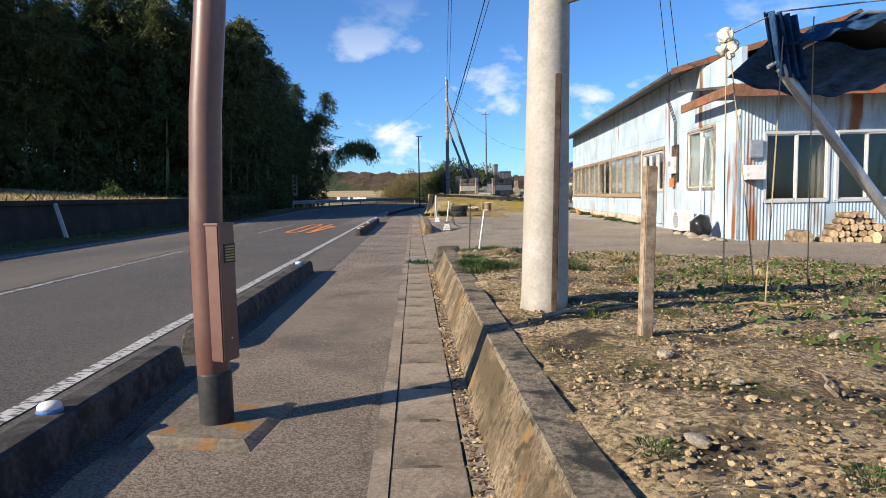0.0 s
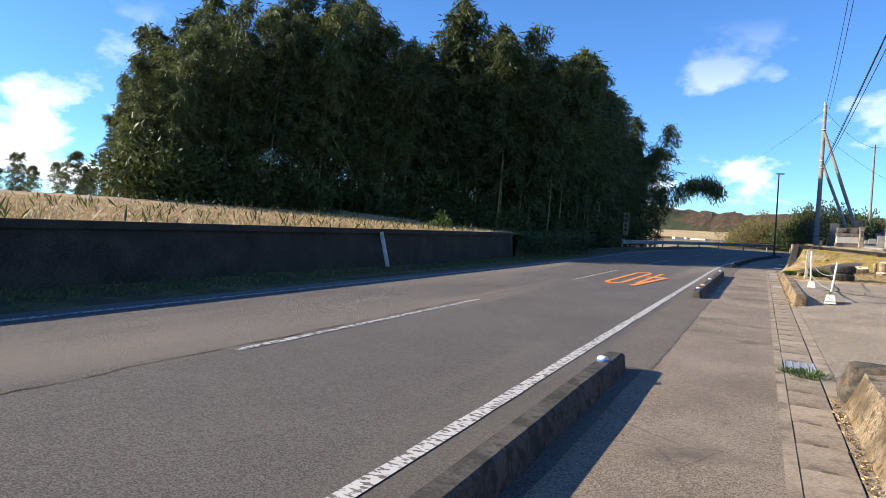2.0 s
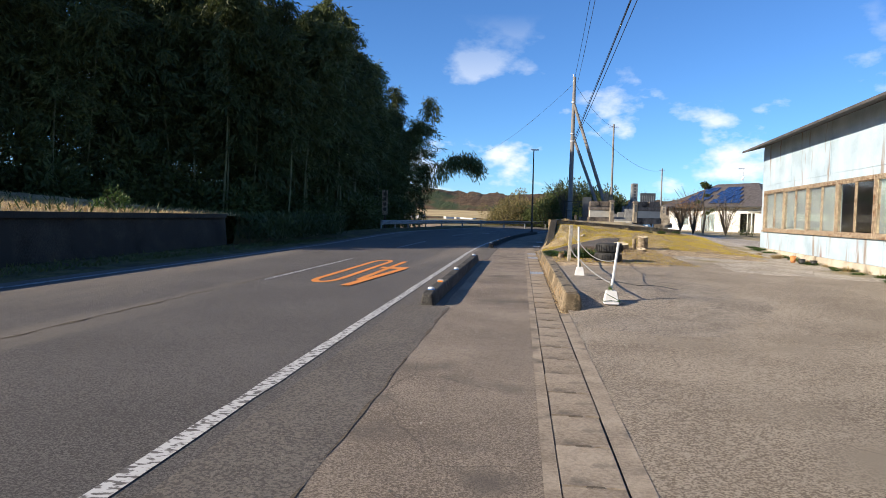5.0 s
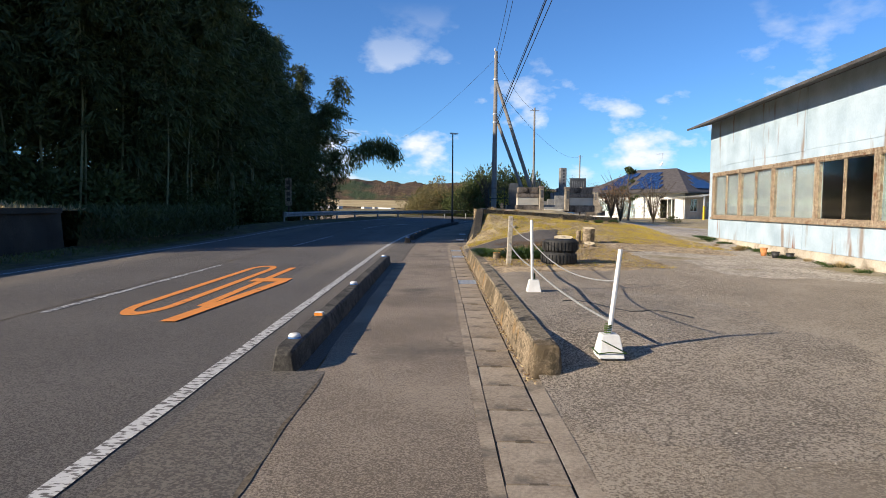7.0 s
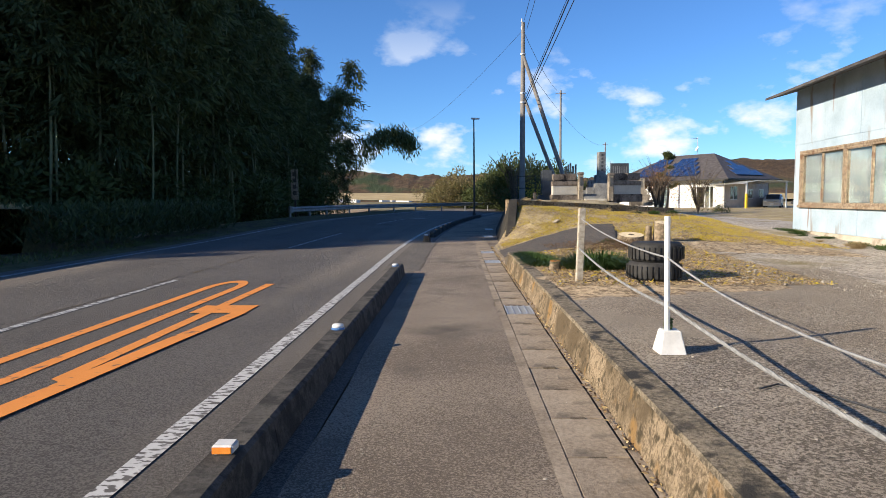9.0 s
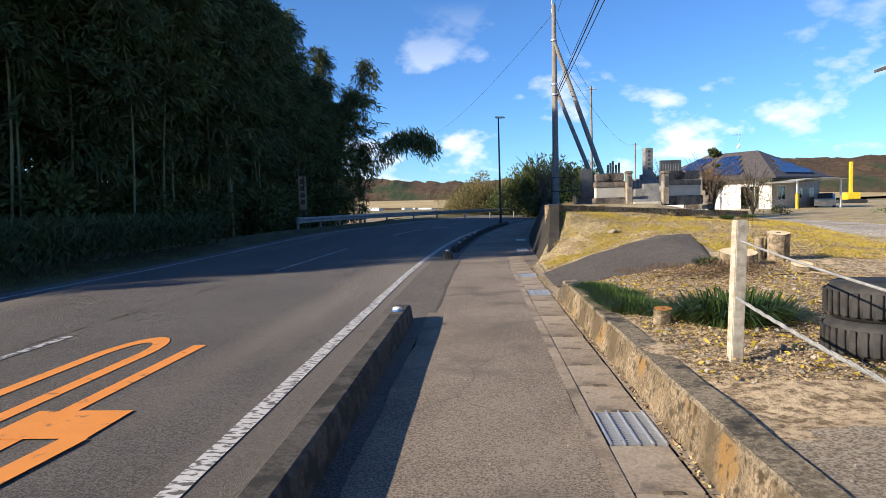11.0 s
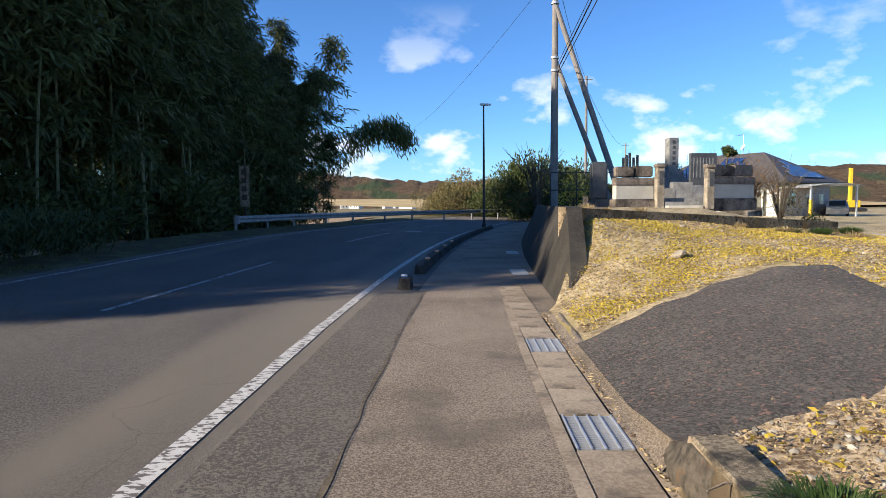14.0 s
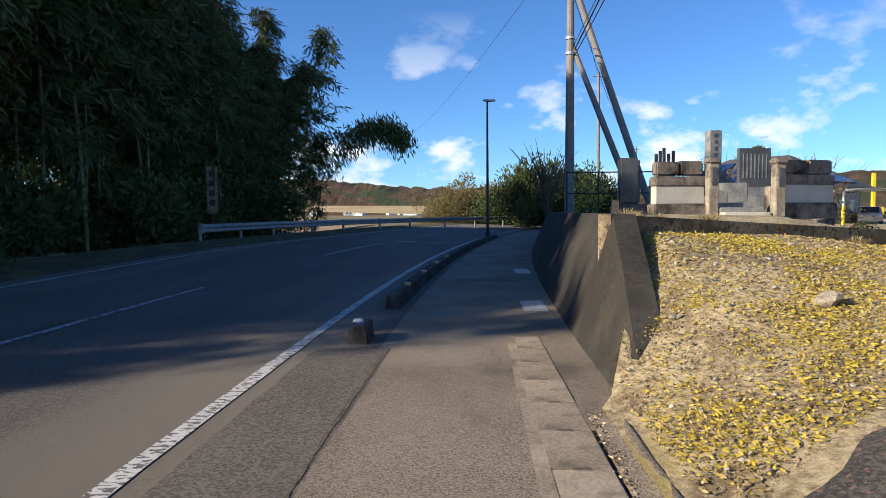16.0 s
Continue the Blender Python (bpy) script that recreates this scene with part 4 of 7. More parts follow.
def brown_pole():
    p = thing("sign_pole", pose(-0.983, 3.635, 0.0), "reddish brown painted steel pole rising from a concrete pad", "pole")
    part("shaft", tube([(0, 0, 0.0), (-0.008, 0, 0.5), (-0.008, 0, 1.1), (0.02, 0, 1.7), (0.085, 0, 2.4), (0.50, 0, 6.5)], [0.085, 0.085, 0.084, 0.082, 0.078, 0.06], 24), M_brown, p, smooth=True)
    part("base_sleeve", lathe([(0.088, 0.0), (0.090, 0.01), (0.089, 0.30), (0.086, 0.31)], 24), M_black_metal, p, "dark scuffed lower sleeve", True)
    turn = pose(0, 0, 0, 0, 0, 64.0)
    door = part("access_box", box(-0.066, 0.056, -0.130, -0.02, 0.38, 1.10, 0.006, turn), M_brown, p, "brown steel access box")
    part("lid_edge", box(-0.072, 0.062, -0.137, -0.02, 1.097, 1.110, 0.003, turn), M_brown, door)
    part("label_plate", box(-0.030, 0.052, -0.1335, -0.1295, 0.90, 1.00, 0.001, turn), M_black_metal, door, "black rating plate with unreadable ochre lines")
    for k in range(6):
        part("text_bar", box(-0.022, 0.044, -0.1345, -0.1334, 0.909 + k * 0.0145, 0.917 + k * 0.0145, 0, turn), M_frame_tan, door)
    part("bolt", tube([turn @ Vector((0.0, -0.128, 0.50)), turn @ Vector((0.0, -0.136, 0.50))], 0.006, 6), M_galv, door)
    M_pad = over(surface("pad_concrete", (0.12, 0.10, 0.075), (0.25, 0.21, 0.155), 5, 0.92, 0.8, 100, 0.5, 0.4), (0.30, 0.14, 0.03), 4.0, 0.56, 0.66)
    pad = link_mesh("concrete_pad", [(-1.36, 3.36, 0.0), (-0.70, 3.24, 0.0), (-0.60, 3.98, 0.0), (-1.34, 4.24, 0.0), (-1.30, 3.43, 0.040), (-0.76, 3.34, 0.034), (-0.67, 3.92, 0.03), (-1.28, 4.12, 0.040)],
                    [(4, 5, 6, 7), (0, 1, 5, 4), (1, 2, 6, 5), (2, 3, 7, 6), (3, 0, 4, 7)], M_pad)
    tagged(pad, "cracked rust-stained concrete pad at the pole's foot", "concrete pad")


brown_pole()


def wooden_post(x, y, z, h, w, leanx, leany, label, mat=None):
    p = thing("wooden_post", pose(x, y, z - 0.05, leanx, leany, 8), label, "post", "yard posts")
    bm = box(-w, w, -w, w, 0, h, 0.006)
    for v in bm.verts:
        v.co += Vector((noise.noise(v.co * 5), noise.noise(v.co * 5 + Vector((9, 0, 0))), 0)) * 0.012
    part("stake", bm, mat or M_wood, p)
    return p


wooden_post(1.475, 3.90, 0.34, 1.09, 0.034, 0, 1.5, "weathered grey-brown wooden stake leaning in the yard")


def far_pole():
    p = thing("utility_pole", pose(2.95, 54.0, 1.2), "slim grey concrete utility pole with two raking props", "utility pole")
    part("shaft", tube([(0, 0, -0.2), (0.08, 0.3, 9.7)], [0.17, 0.10], 12), M_pole_far, p)
    for a, b, r in (((0.08, 0.2, 7.9), (2.30, -0.4, 1.05), 0.12), ((0.06, 0.2, 5.8), (1.95, -0.6, 0.55), 0.11)):
        part("prop", tube([a, b, (b[0] + (b[0] - a[0]) * 0.22, b[1] - 0.1, -0.3)], [r * 0.8, r, r], 10), M_pole_far, p)
    for z in (5.9, 8.0, 5.4):
        part("band", tube([(0.008 * z, 0.03 * z, z - 0.04), (0.008 * z, 0.03 * z, z + 0.04)], 0.16, 12), M_galv, p)
    for k in (9.3, 9.7):
        part("insulator", lathe([(0.03, 0), (0.05, 0.06), (0.03, 0.10), (0.045, 0.15), (0.01, 0.2)], 8), M_white_paint, p).location = (0.0, 0.25, k)
    return p


far_pole()


def slim_pole(x, y, z, h, r):
    p = thing("utility_pole", pose(x, y, z), "distant slim concrete pole with a small crossarm", "utility pole", "distant poles")
    part("shaft", tube([(0, 0, 0), (0, 0, h)], [r, r * 0.7], 8), M_pole_far, p)
    part("crossarm", tube([(-0.5, 0, h - 0.3), (0.5, 0, h - 0.3)], 0.04, 6), M_galv, p)


slim_pole(9.2, 80, 0.5, 11.0, 0.13)
slim_pole(24.0, 126, 0.0, 10.5, 0.15)


def wire(a, b, sag, r, name="overhead_cable", label="thin black overhead cable slung between poles"):
    a, b = Vector(a), Vector(b)
    pts = [a.lerp(b, k / 20) - Vector((0, 0, sag * 4 * (k / 20) * (1 - k / 20))) for k in range(21)]
    ob = part(name, tube(pts, r, 5), M_black_metal)
    tagged(ob, label, "cable", "overhead cables")


TOP = Vector((3.03, 54.3, 10.8))
wire((0.65, 5.1, 9.7), TOP, 0.6, 0.012)
wire((0.7, 5.1, 9.4), TOP + Vector((0.2, 0, -0.25)), 0.6, 0.012)
wire((3.7, -14.0, 15.6), TOP + Vector((0.1, 0, -4.1)), 0.5, 0.024)
wire((3.9, -14.0, 15.4), TOP + Vector((0.1, 0, -4.3)), 0.7, 0.016)
wire((4.0, -14.0, 16.0), TOP + Vector((0.1, 0, -3.9)), 0.4, 0.012)
wire(TOP + Vector((0, 0, -0.3)), (9.2, 80, 11.2), 0.5, 0.012)
wire(TOP + Vector((0, 0, -2.0)), (24.0, 126, 10.2), 1.5, 0.012)
wire(TOP + Vector((0, 0, -0.3)), (-10, 130, 13), 1.2, 0.010)
wire((7.9, 18.6, 4.25), (1.3, 5.1, 9.3), 0.3, 0.010)
wire((8.0, 19.6, 4.25), (1.35, 5.1, 8.9), 0.3, 0.010)


def street_lamp():
    p = thing("street_lamp", pose(0.66, 67.6, 0), "tall dark slim street lamp with a flat head", "street lamp")
    part("pole", tube([(0, 0, 0), (0, 0, 3), (0, 0, 7.4)], [0.085, 0.07, 0.045], 12), M_black_metal, p)
    part("base", lathe([(0.13, 0), (0.13, 0.25), (0.09, 0.3)], 12), M_black_metal, p)
    head = part("head", box(-0.62, 0.06, -0.13, 0.13, 7.38, 7.48, 0.03, pose(0, 0, 0, 0, 3, 0)), M_galv, p, "flat grey lamp head")
    part("lens", box(-0.55, -0.12, -0.1, 0.1, 7.36, 7.385, 0.005, pose(0, 0, 0, 0, 3, 0)), M_white_paint, head)


street_lamp()


M_rail = surface("dull_guardrail_steel", (0.20, 0.205, 0.205), (0.34, 0.345, 0.345), 4, 0.6, 0.15, 90, 0.3, 0.5, metal=0.5)


def guardrail():
    """Corrugated beam on round posts, from its rounded end along the bend."""
    g = thing("guardrail", pose(0, 0, 0), "galvanised corrugated guardrail on short posts along the bend", "guardrail")
    path = [(-10.4, 56.0), (-9.5, 62.0), (-7.6, 69.2), (-4.4, 76.6), (0.2, 83.4), (5.0, 89), (10.5, 93.5), (17, 97), (26, 99)]
    prof = [(0.0, 0.38), (0.07, 0.42), (0.07, 0.50), (0.0, 0.54), (0.07, 0.58), (0.07, 0.66), (0.0, 0.70)]
    for i, ((x0, y0), (x1, y1)) in enumerate(zip(path, path[1:])):
        d = Vector((x1 - x0, y1 - y0, 0))
        s = Vector((d.y, -d.x, 0)).normalized()
        a, b = Vector((x0, y0, 0)), Vector((x1, y1, 0))
        vs = [a + s * o + Vector((0, 0, z + 0.30)) for o, z in prof] + [b + s * o + Vector((0, 0, z + 0.30)) for o, z in prof]
        vs += [v - s * 0.015 for v in vs]
        fs = [(j, j + 1, j + 8, j + 7) for j in range(6)] + [(j + 15, j + 14, j + 21, j + 22) for j in range(6)]
        link_mesh("beam", vs, fs, M_rail, g)
        n = max(1, round(d.length / 4))
        for k in range(n):
            p = a.lerp(b, k / n) - s * 0.07
            post = part("post", tube([(p.x, p.y, -0.1), (p.x, p.y, 1.03)], 0.07, 10), M_rail, g)
    part("end_piece", tube([(-10.42, 56.0, 0.66), (-10.42, 56.0, 1.02)], 0.14, 14), M_rail, g, "rounded end piece")


guardrail()


def notice_post():
    p = thing("wooden_sign", pose(-10.5, 57.4, 0.3), "narrow weathered wooden sign board among the bamboo", "sign")
    part("post", box(-0.05, 0.05, -0.04, 0.04, 0, 1.6, 0.005), M_wood_dark, p)
    b = part("board", box(-0.22, 0.22, -0.075, -0.04, 1.1, 2.95, 0.008), M_wood, p)
    for k in range(4):
        part("character_bar", box(-0.11, 0.11, -0.081, -0.075, 2.55 - k * 0.38, 2.78 - k * 0.38, 0.002), M_wood_dark, b)


notice_post()
p = thing("delineator", pose(-11.15, 21.2, 0.05, 0, -15, 0), "leaning white marker post against the concrete wall", "marker post")
part("post", box(-0.07, 0.07, -0.02, 0.02, 0, 1.2, 0.012), M_white_paint, p)


def stud(x, y, z, kind):
    """A kerb-top reflector: a round white dome or an orange block."""
    s = thing("reflector_stud", pose(x, y, z), "round white plastic reflector stud on the kerb" if kind == "round" else "small orange and white reflector block on the kerb", "reflector", "kerb reflectors")
    if kind == "round":
        part("base", lathe([(0.062, 0.0), (0.062, 0.012), (0.055, 0.02)], 20), surface("blue_plastic", (0.05, 0.12, 0.3), (0.09, 0.2, 0.4), 9, 0.4, 0.0), s, "blue base ring")
        part("dome", lathe([(0.056, 0.018), (0.055, 0.034), (0.045, 0.046), (0.002, 0.050)], 20), M_white_paint, s, "white cap", True)
    else:
        part("block", box(-0.05, 0.05, -0.045, 0.045, 0, 0.045, 0.008), M_white_paint, s)
        part("lens", box(-0.045, 0.045, -0.052, -0.046, 0.006, 0.038, 0.002), surface("orange_reflector", (0.75, 0.22, 0.03), (0.85, 0.3, 0.05), 9, 0.25, 0.0), s, "orange reflector face")


stud(-1.70, 3.35, 0.205, "round")
stud(-1.69, 10.05, 0.205, "round")
stud(-1.68, 20.62, 0.20, "round")
stud(-1.68, 21.8, 0.205, "block")
stud(-1.68, 24.6, 0.205, "round")
stud(-1.69, 29.98, 0.205, "round")
stud(-1.62, 39.35, 0.20, "round")
for k in range(1, 5):
    stud(-1.62 + bend(40.6 + 2.2 * k), 40.6 + 2.2 * k, 0.205, "block")


# ---- marking on the road: the figures 4 and 0, read from the other side ----
def ring_mark(cx, y0, y1, w, t):
    out, inn = [], []
    n = 10
    for k in range(4 * n):
        a = k / (4 * n) * math.tau
        c, s = math.cos(a), math.sin(a)
        ys = (y0 + 0.9, y1 - 0.9)[s > 0]
        out.append((cx + c * w, ys + s * 0.9, 0.0065))
        inn.append((cx + c * (w - t), ys + s * (0.9 - 0.28), 0.0065))
    m = 4 * n
    return link_mesh("figure_nought", out + inn, [(k, (k + 1) % m, m + (k + 1) % m, m + k) for k in range(m)], M_orange)


speed = thing("road_marking", pose(0, 0, 0), "large orange speed figures 40 painted on the asphalt", "road marking")
o = ring_mark(-4.34, 22.9, 29.7, 0.31, 0.14)
o.parent = speed
bm = bmesh.new()
for quad in (((-3.76, 23.7), (-3.62, 23.6), (-3.62, 29.25), (-3.76, 29.25)), ((-3.90, 26.55), (-3.20, 26.55), (-3.20, 27.1), (-3.90, 27.1)), ((-3.74, 22.45), (-3.54, 22.45), (-3.18, 26.54), (-3.36, 26.54))):
    lift = 0.0065 + 0.004 * (len(bm.faces))
    bm.faces.new([bm.verts.new((x, y, lift)) for x, y in quad])
part("figure_four", bm, M_orange, speed)
arrow = link_mesh("road_arrow", [(-4.3 + bend(60) + a, 60 + b, 0.0065 + camber(-4.3 + a, 60 + b)) for a, b in ((-1.2, 0), (-0.2, -0.5), (-0.2, -0.15), (1.2, -0.15), (1.2, 0.15), (-0.2, 0.15), (-0.2, 0.5))], [(0, 1, 2, 3, 4, 5, 6)], M_white_old)
tagged(arrow, "worn white arrow painted on the shaded road", "road marking")


# ---- the tin workshop ----
def pierced_wall(length, height, thick, holes):
    """A wall along y from 0, standing at x 0 to thick, with rectangular holes (y0, y1, z0, z1) through it."""
    ys = sorted({0, length, *[v for h in holes for v in h[:2]]})
    zs = sorted({0, height, *[v for h in holes for v in h[2:]]})
    bm = bmesh.new()
    for y0, y1 in zip(ys, ys[1:]):
        for z0, z1 in zip(zs, zs[1:]):
            cy, cz = (y0 + y1) / 2, (z0 + z1) / 2
            if not any(h[0] < cy < h[1] and h[2] < cz < h[3] for h in holes):
                box_in(bm, 0, thick, y0, y1, z0, z1)
    bmesh.ops.remove_doubles(bm, verts=bm.verts, dist=0.0005)
    return bm


def glass_material():
    m = bpy.data.materials.new("window_glass")
    m.use_nodes = True
    b = m.node_tree.nodes["Principled BSDF"]
    b.inputs["Base Color"].default_value = (0.80, 0.86, 0.86, 1)
    b.inputs["Roughness"].default_value = 0.06
    b.inputs["Transmission Weight"].default_value = 1.0
    b.inputs["IOR"].default_value = 1.45
    return m


M_glass = glass_material()
M_iron = over(over(surface("pale_blue_iron", (0.31, 0.40, 0.47), (0.47, 0.57, 0.65), 1.2, 0.55, 0.15, 60, 0.15, 0.5, spec=0.4), (0.26, 0.22, 0.19), 2.6, 0.60, 0.70, 8, (1, 1, 0.16)), (0.22, 0.09, 0.035), 1.9, 0.615, 0.70, 8, (1, 1, 0.16))
M_rust = over(surface("rusty_sheet", (0.13, 0.07, 0.045), (0.26, 0.13, 0.075), 4, 0.85, 0.4, 60, 0.4, 0.5), (0.36, 0.09, 0.04), 3, 0.58, 0.65)
M_roof_iron = surface("dark_roof_iron", (0.045, 0.042, 0.042), (0.11, 0.10, 0.095), 2, 0.7, 0.3, 50, 0.3, 0.5)
M_frame_wood = over(surface("bleached_frame_wood", (0.17, 0.125, 0.085), (0.36, 0.285, 0.20), 9, 0.85, 0.4, 60, 0.3, 0.5), (0.16, 0.09, 0.05), 5, 0.56, 0.68)
M_alu = surface("aluminium_frame", (0.55, 0.55, 0.54), (0.72, 0.72, 0.70), 8, 0.4, 0.05, 80, 0.2, 0.3, metal=0.4)
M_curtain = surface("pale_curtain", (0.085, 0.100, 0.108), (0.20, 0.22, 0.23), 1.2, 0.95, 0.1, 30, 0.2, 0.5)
# dark colour that stands for the dimness of rooms behind glass
M_room_shade = surface("room_shade", (0.05, 0.045, 0.04), (0.10, 0.09, 0.08), 2, 0.95, 0.0)
M_found = over(surface("foundation_concrete", (0.36, 0.31, 0.24), (0.55, 0.49, 0.40), 2, 0.9, 0.5, 70, 0.3, 0.5), (0.16, 0.13, 0.09), 2, 0.55, 0.7)


def sash_window(parent, x, y0, y1, z0, z1, sashes, frame_mat, name="window", w=0.034, curtain=True, sash_mat=None):
    """A row of sliding sashes filling a hole in a wall that runs along y; the frame stands a little proud."""
    win = part(name, box_in(box_in(box_in(box(x - 0.025, x + 0.10, y0, y1, z0 - 0.035, z0 + 0.03, 0.006), x - 0.02, x + 0.10, y0, y1, z1 - 0.03, z1 + 0.03, 0.006),
                                   x - 0.02, x + 0.10, y0 - 0.03, y0 + 0.03, z0, z1), x - 0.02, x + 0.10, y1 - 0.03, y1 + 0.03, z0, z1), frame_mat, parent)
    L = (y1 - y0 - 0.06) / sashes
    for i in range(sashes):
        a, b, off = y0 + 0.03 + i * L, y0 + 0.03 + (i + 1) * L, 0.0 if i % 2 else 0.03
        part("sash", box_in(box_in(box_in(box(x + off, x + off + 0.03, a, a + w, z0 + 0.03, z1 - 0.03, 0.003), x + off, x + off + 0.03, b - w, b, z0 + 0.03, z1 - 0.03),
                                   x + off, x + off + 0.028, a, b, z0 + 0.03, z0 + 0.03 + w), x + off, x + off + 0.028, a, b, z1 - 0.03 - w, z1 - 0.03), sash_mat or M_alu, win)
        g = part("pane", box(x + off + 0.012, x + off + 0.016, a + w, b - w, z0 + 0.03 + w, z1 - 0.03 - w), M_glass, win)
        g.visible_shadow = False
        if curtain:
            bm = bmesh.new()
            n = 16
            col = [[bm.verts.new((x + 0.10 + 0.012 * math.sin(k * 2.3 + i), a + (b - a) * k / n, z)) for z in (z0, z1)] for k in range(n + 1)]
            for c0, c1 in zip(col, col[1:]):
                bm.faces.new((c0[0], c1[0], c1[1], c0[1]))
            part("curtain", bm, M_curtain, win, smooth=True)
    return win


def corrugated(y0, y1, z0, z1, pitch=0.076, depth=0.012, flip=False):
    """A sheet of corrugated iron facing -x."""
    bm = bmesh.new()
    n = int((y1 - y0) / pitch * 6)
    col = []
    for k in range(n + 1):
        y = y0 + (y1 - y0) * k / n
        x = -0.006 - depth * (0.5 + 0.5 * math.cos(y / pitch * math.tau))
        col.append([bm.verts.new((x, y, z)) for z in (z0, z1)])
    for a, b in zip(col, col[1:]):
        bm.faces.new((a[0], a[1], b[1], b[0]))
    return bm


def tin_workshop():
    h = thing("workshop", pose(7.57, 14.5, 0.0, 0, 0, -5.4), "long pale blue iron workshop with rust streaks and wooden windows", "building")
    bays = [8.7 + 2.56 * k for k in range(7)]
    holes = [(bays[k] + 0.05, bays[k + 1] - 0.05, 1.12, 2.62) for k in range(6)] + [(5.8, 8.3, 0.16, 2.58), (1.5, 3.5, 1.28, 2.85)]
    part("wall", pierced_wall(24.6, 4.45, 0.12, [(a, b, c, d) for a, b, c, d in holes]), M_iron, h)
    # sheets lapped over the upper and lower bands
    L = 24.6 / 13
    for i in range(13):
        y0, y1 = i * L, (i + 1) * L - 0.012
        hit_door = y1 > 5.8 and y0 < 8.3
        part("sheet", box(-0.008 - 0.004 * (i % 2), 0.0, y0, y1, 2.92 + (0.01 * (i % 3)), 4.4, 0.002), M_iron, h)
        if not hit_door and y1 > 8.3:
            part("sheet", box(-0.008 - 0.004 * (i % 2), 0.0, max(y0, 8.35), y1, 0.35, 1.04, 0.002), M_iron, h)
    part("foundation", box(-0.10, 0.0, 8.3, 24.65, -0.15, 0.34, 0.02), M_found, h)
    for k in range(6):
        sash_window(h, -0.02, bays[k] + 0.05, bays[k + 1] - 0.05, 1.12, 2.62, 2, M_frame_wood, w=0.024, curtain=k != 2, sash_mat=M_frame_wood)
        part("mullion", box(-0.06, 0.05, bays[k] - 0.038, bays[k] + 0.038, 1.05, 2.70, 0.008), M_frame_wood, h)
    part("mullion", box(-0.06, 0.05, bays[6] - 0.06, bays[6] + 0.06, 1.05, 2.70, 0.008), M_frame_wood, h)
    part("lintel", box(-0.05, 0.03, bays[0] - 0.1, bays[6] + 0.1, 2.65, 2.71, 0.008), M_frame_wood, h)
    part("sill", box(-0.09, 0.03, bays[0] - 0.1, bays[6] + 0.1, 1.02, 1.09, 0.008), M_frame_wood, h)
    d = part("door", box(0.03, 0.07, 5.84, 8.26, 0.18, 1.25, 0.004), M_iron, h, "pale panelled lower half of the sliding doors")
    for k in range(3):
        sash = sash_window(h, 0.0, 5.85 + 0.80 * k, 6.63 + 0.80 * k, 1.25, 2.5, 1, M_alu, "door_light", curtain=False)
    part("door_frame", box_in(box_in(box(-0.03, 0.1, 5.74, 5.82, 0.1, 2.65), -0.03, 0.1, 8.28, 8.36, 0.1, 2.65), -0.03, 0.1, 5.74, 8.36, 2.56, 2.66), M_frame_wood, h)
    sash_window(h, -0.02, 1.5, 3.5, 1.28, 2.85, 2, M_frame_wood)
    # gable face towards the yard
    face = part("wall", pierced_wall(8.0, 3.5, 0.12, [(0.55, 1.95, 0.95, 2.50), (2.15, 3.45, 0.95, 2.50), (4.0, 4.9, 0.1, 2.2)]), M_iron, h)
    face.matrix_local = pose(0, 0.0, 0, 0, 0, 90) @ Matrix.Diagonal((1, -1, 1, 1))
    for a, b, c, e in ((0, 0.53, 0, 3.5), (3.5, 3.98, 0, 3.5), (0.55, 1.93, 0, 0.90), (2.15, 3.43, 0, 0.90), (0.55, 3.43, 2.56, 3.5), (1.98, 2.12, 0.9, 2.56), (4.95, 8.0, 0, 3.5)):
        s = part("corrugated_sheet", corrugated(a, b, c, e), M_iron, h)
        s.matrix_local = pose(0, -0.002, 0, 0, 0, 90) @ Matrix.Diagonal((1, -1, 1, 1))
    for a, b in ((0.55, 1.95), (2.15, 3.45)):
        w = sash_window(h, -0.03, a, b, 0.95, 2.50, 2, M_alu, curtain=False)
        w.matrix_local = pose(0, 0, 0, 0, 0, 90) @ Matrix.Diagonal((1, -1, 1, 1))
    dd = part("door", box(0.02, 0.06, 4.02, 4.88, 0.1, 2.18, 0.006), M_frame_wood, h, "weathered wooden side door")
    dd.matrix_local = pose(0, 0, 0, 0, 0, 90) @ Matrix.Diagonal((1, -1, 1, 1))
    part("wall", box(7.88, 8.0, 0.12, 24.6, 0, 4.45), M_iron, h)
    part("wall", box(0.12, 7.88, 24.48, 24.6, 0, 4.45), M_iron, h)
    # unseen floor and backing wall, coloured dark so the windows look into gloom
    part("floor_slab", box(0.12, 7.88, 0.12, 24.48, 0.0, 0.1), M_room_shade, h)
    part("partition", box(1.9, 2.0, 0.2, 24.4, 0.1, 4.0), M_room_shade, h)
    part("partition", box(0.2, 7.8, 3.0, 3.1, 0.1, 4.8), M_iron, h)

    def slab(name, pts, t, mat, label=""):
        vs = [Vector(p) for p in pts] + [Vector(p) - Vector((0, 0, t)) for p in pts]
        return link_mesh(name, vs, [(0, 1, 2, 3), (7, 6, 5, 4), (0, 4, 5, 1), (1, 5, 6, 2), (2, 6, 7, 3), (3, 7, 4, 0)], mat, h, label)

    slab("roof", [(-0.78, 2.6, 4.44), (-0.78, 25.0, 4.44), (4, 25.0, 5.75), (4, 2.6, 5.75)], 0.07, M_roof_iron, "dark iron roof slope with ragged eaves")
    slab("roof", [(8.65, 25.1, 4.50), (8.65, 2.6, 4.50), (4, 2.6, 5.75), (4, 25.1, 5.75)], 0.07, M_roof_iron)
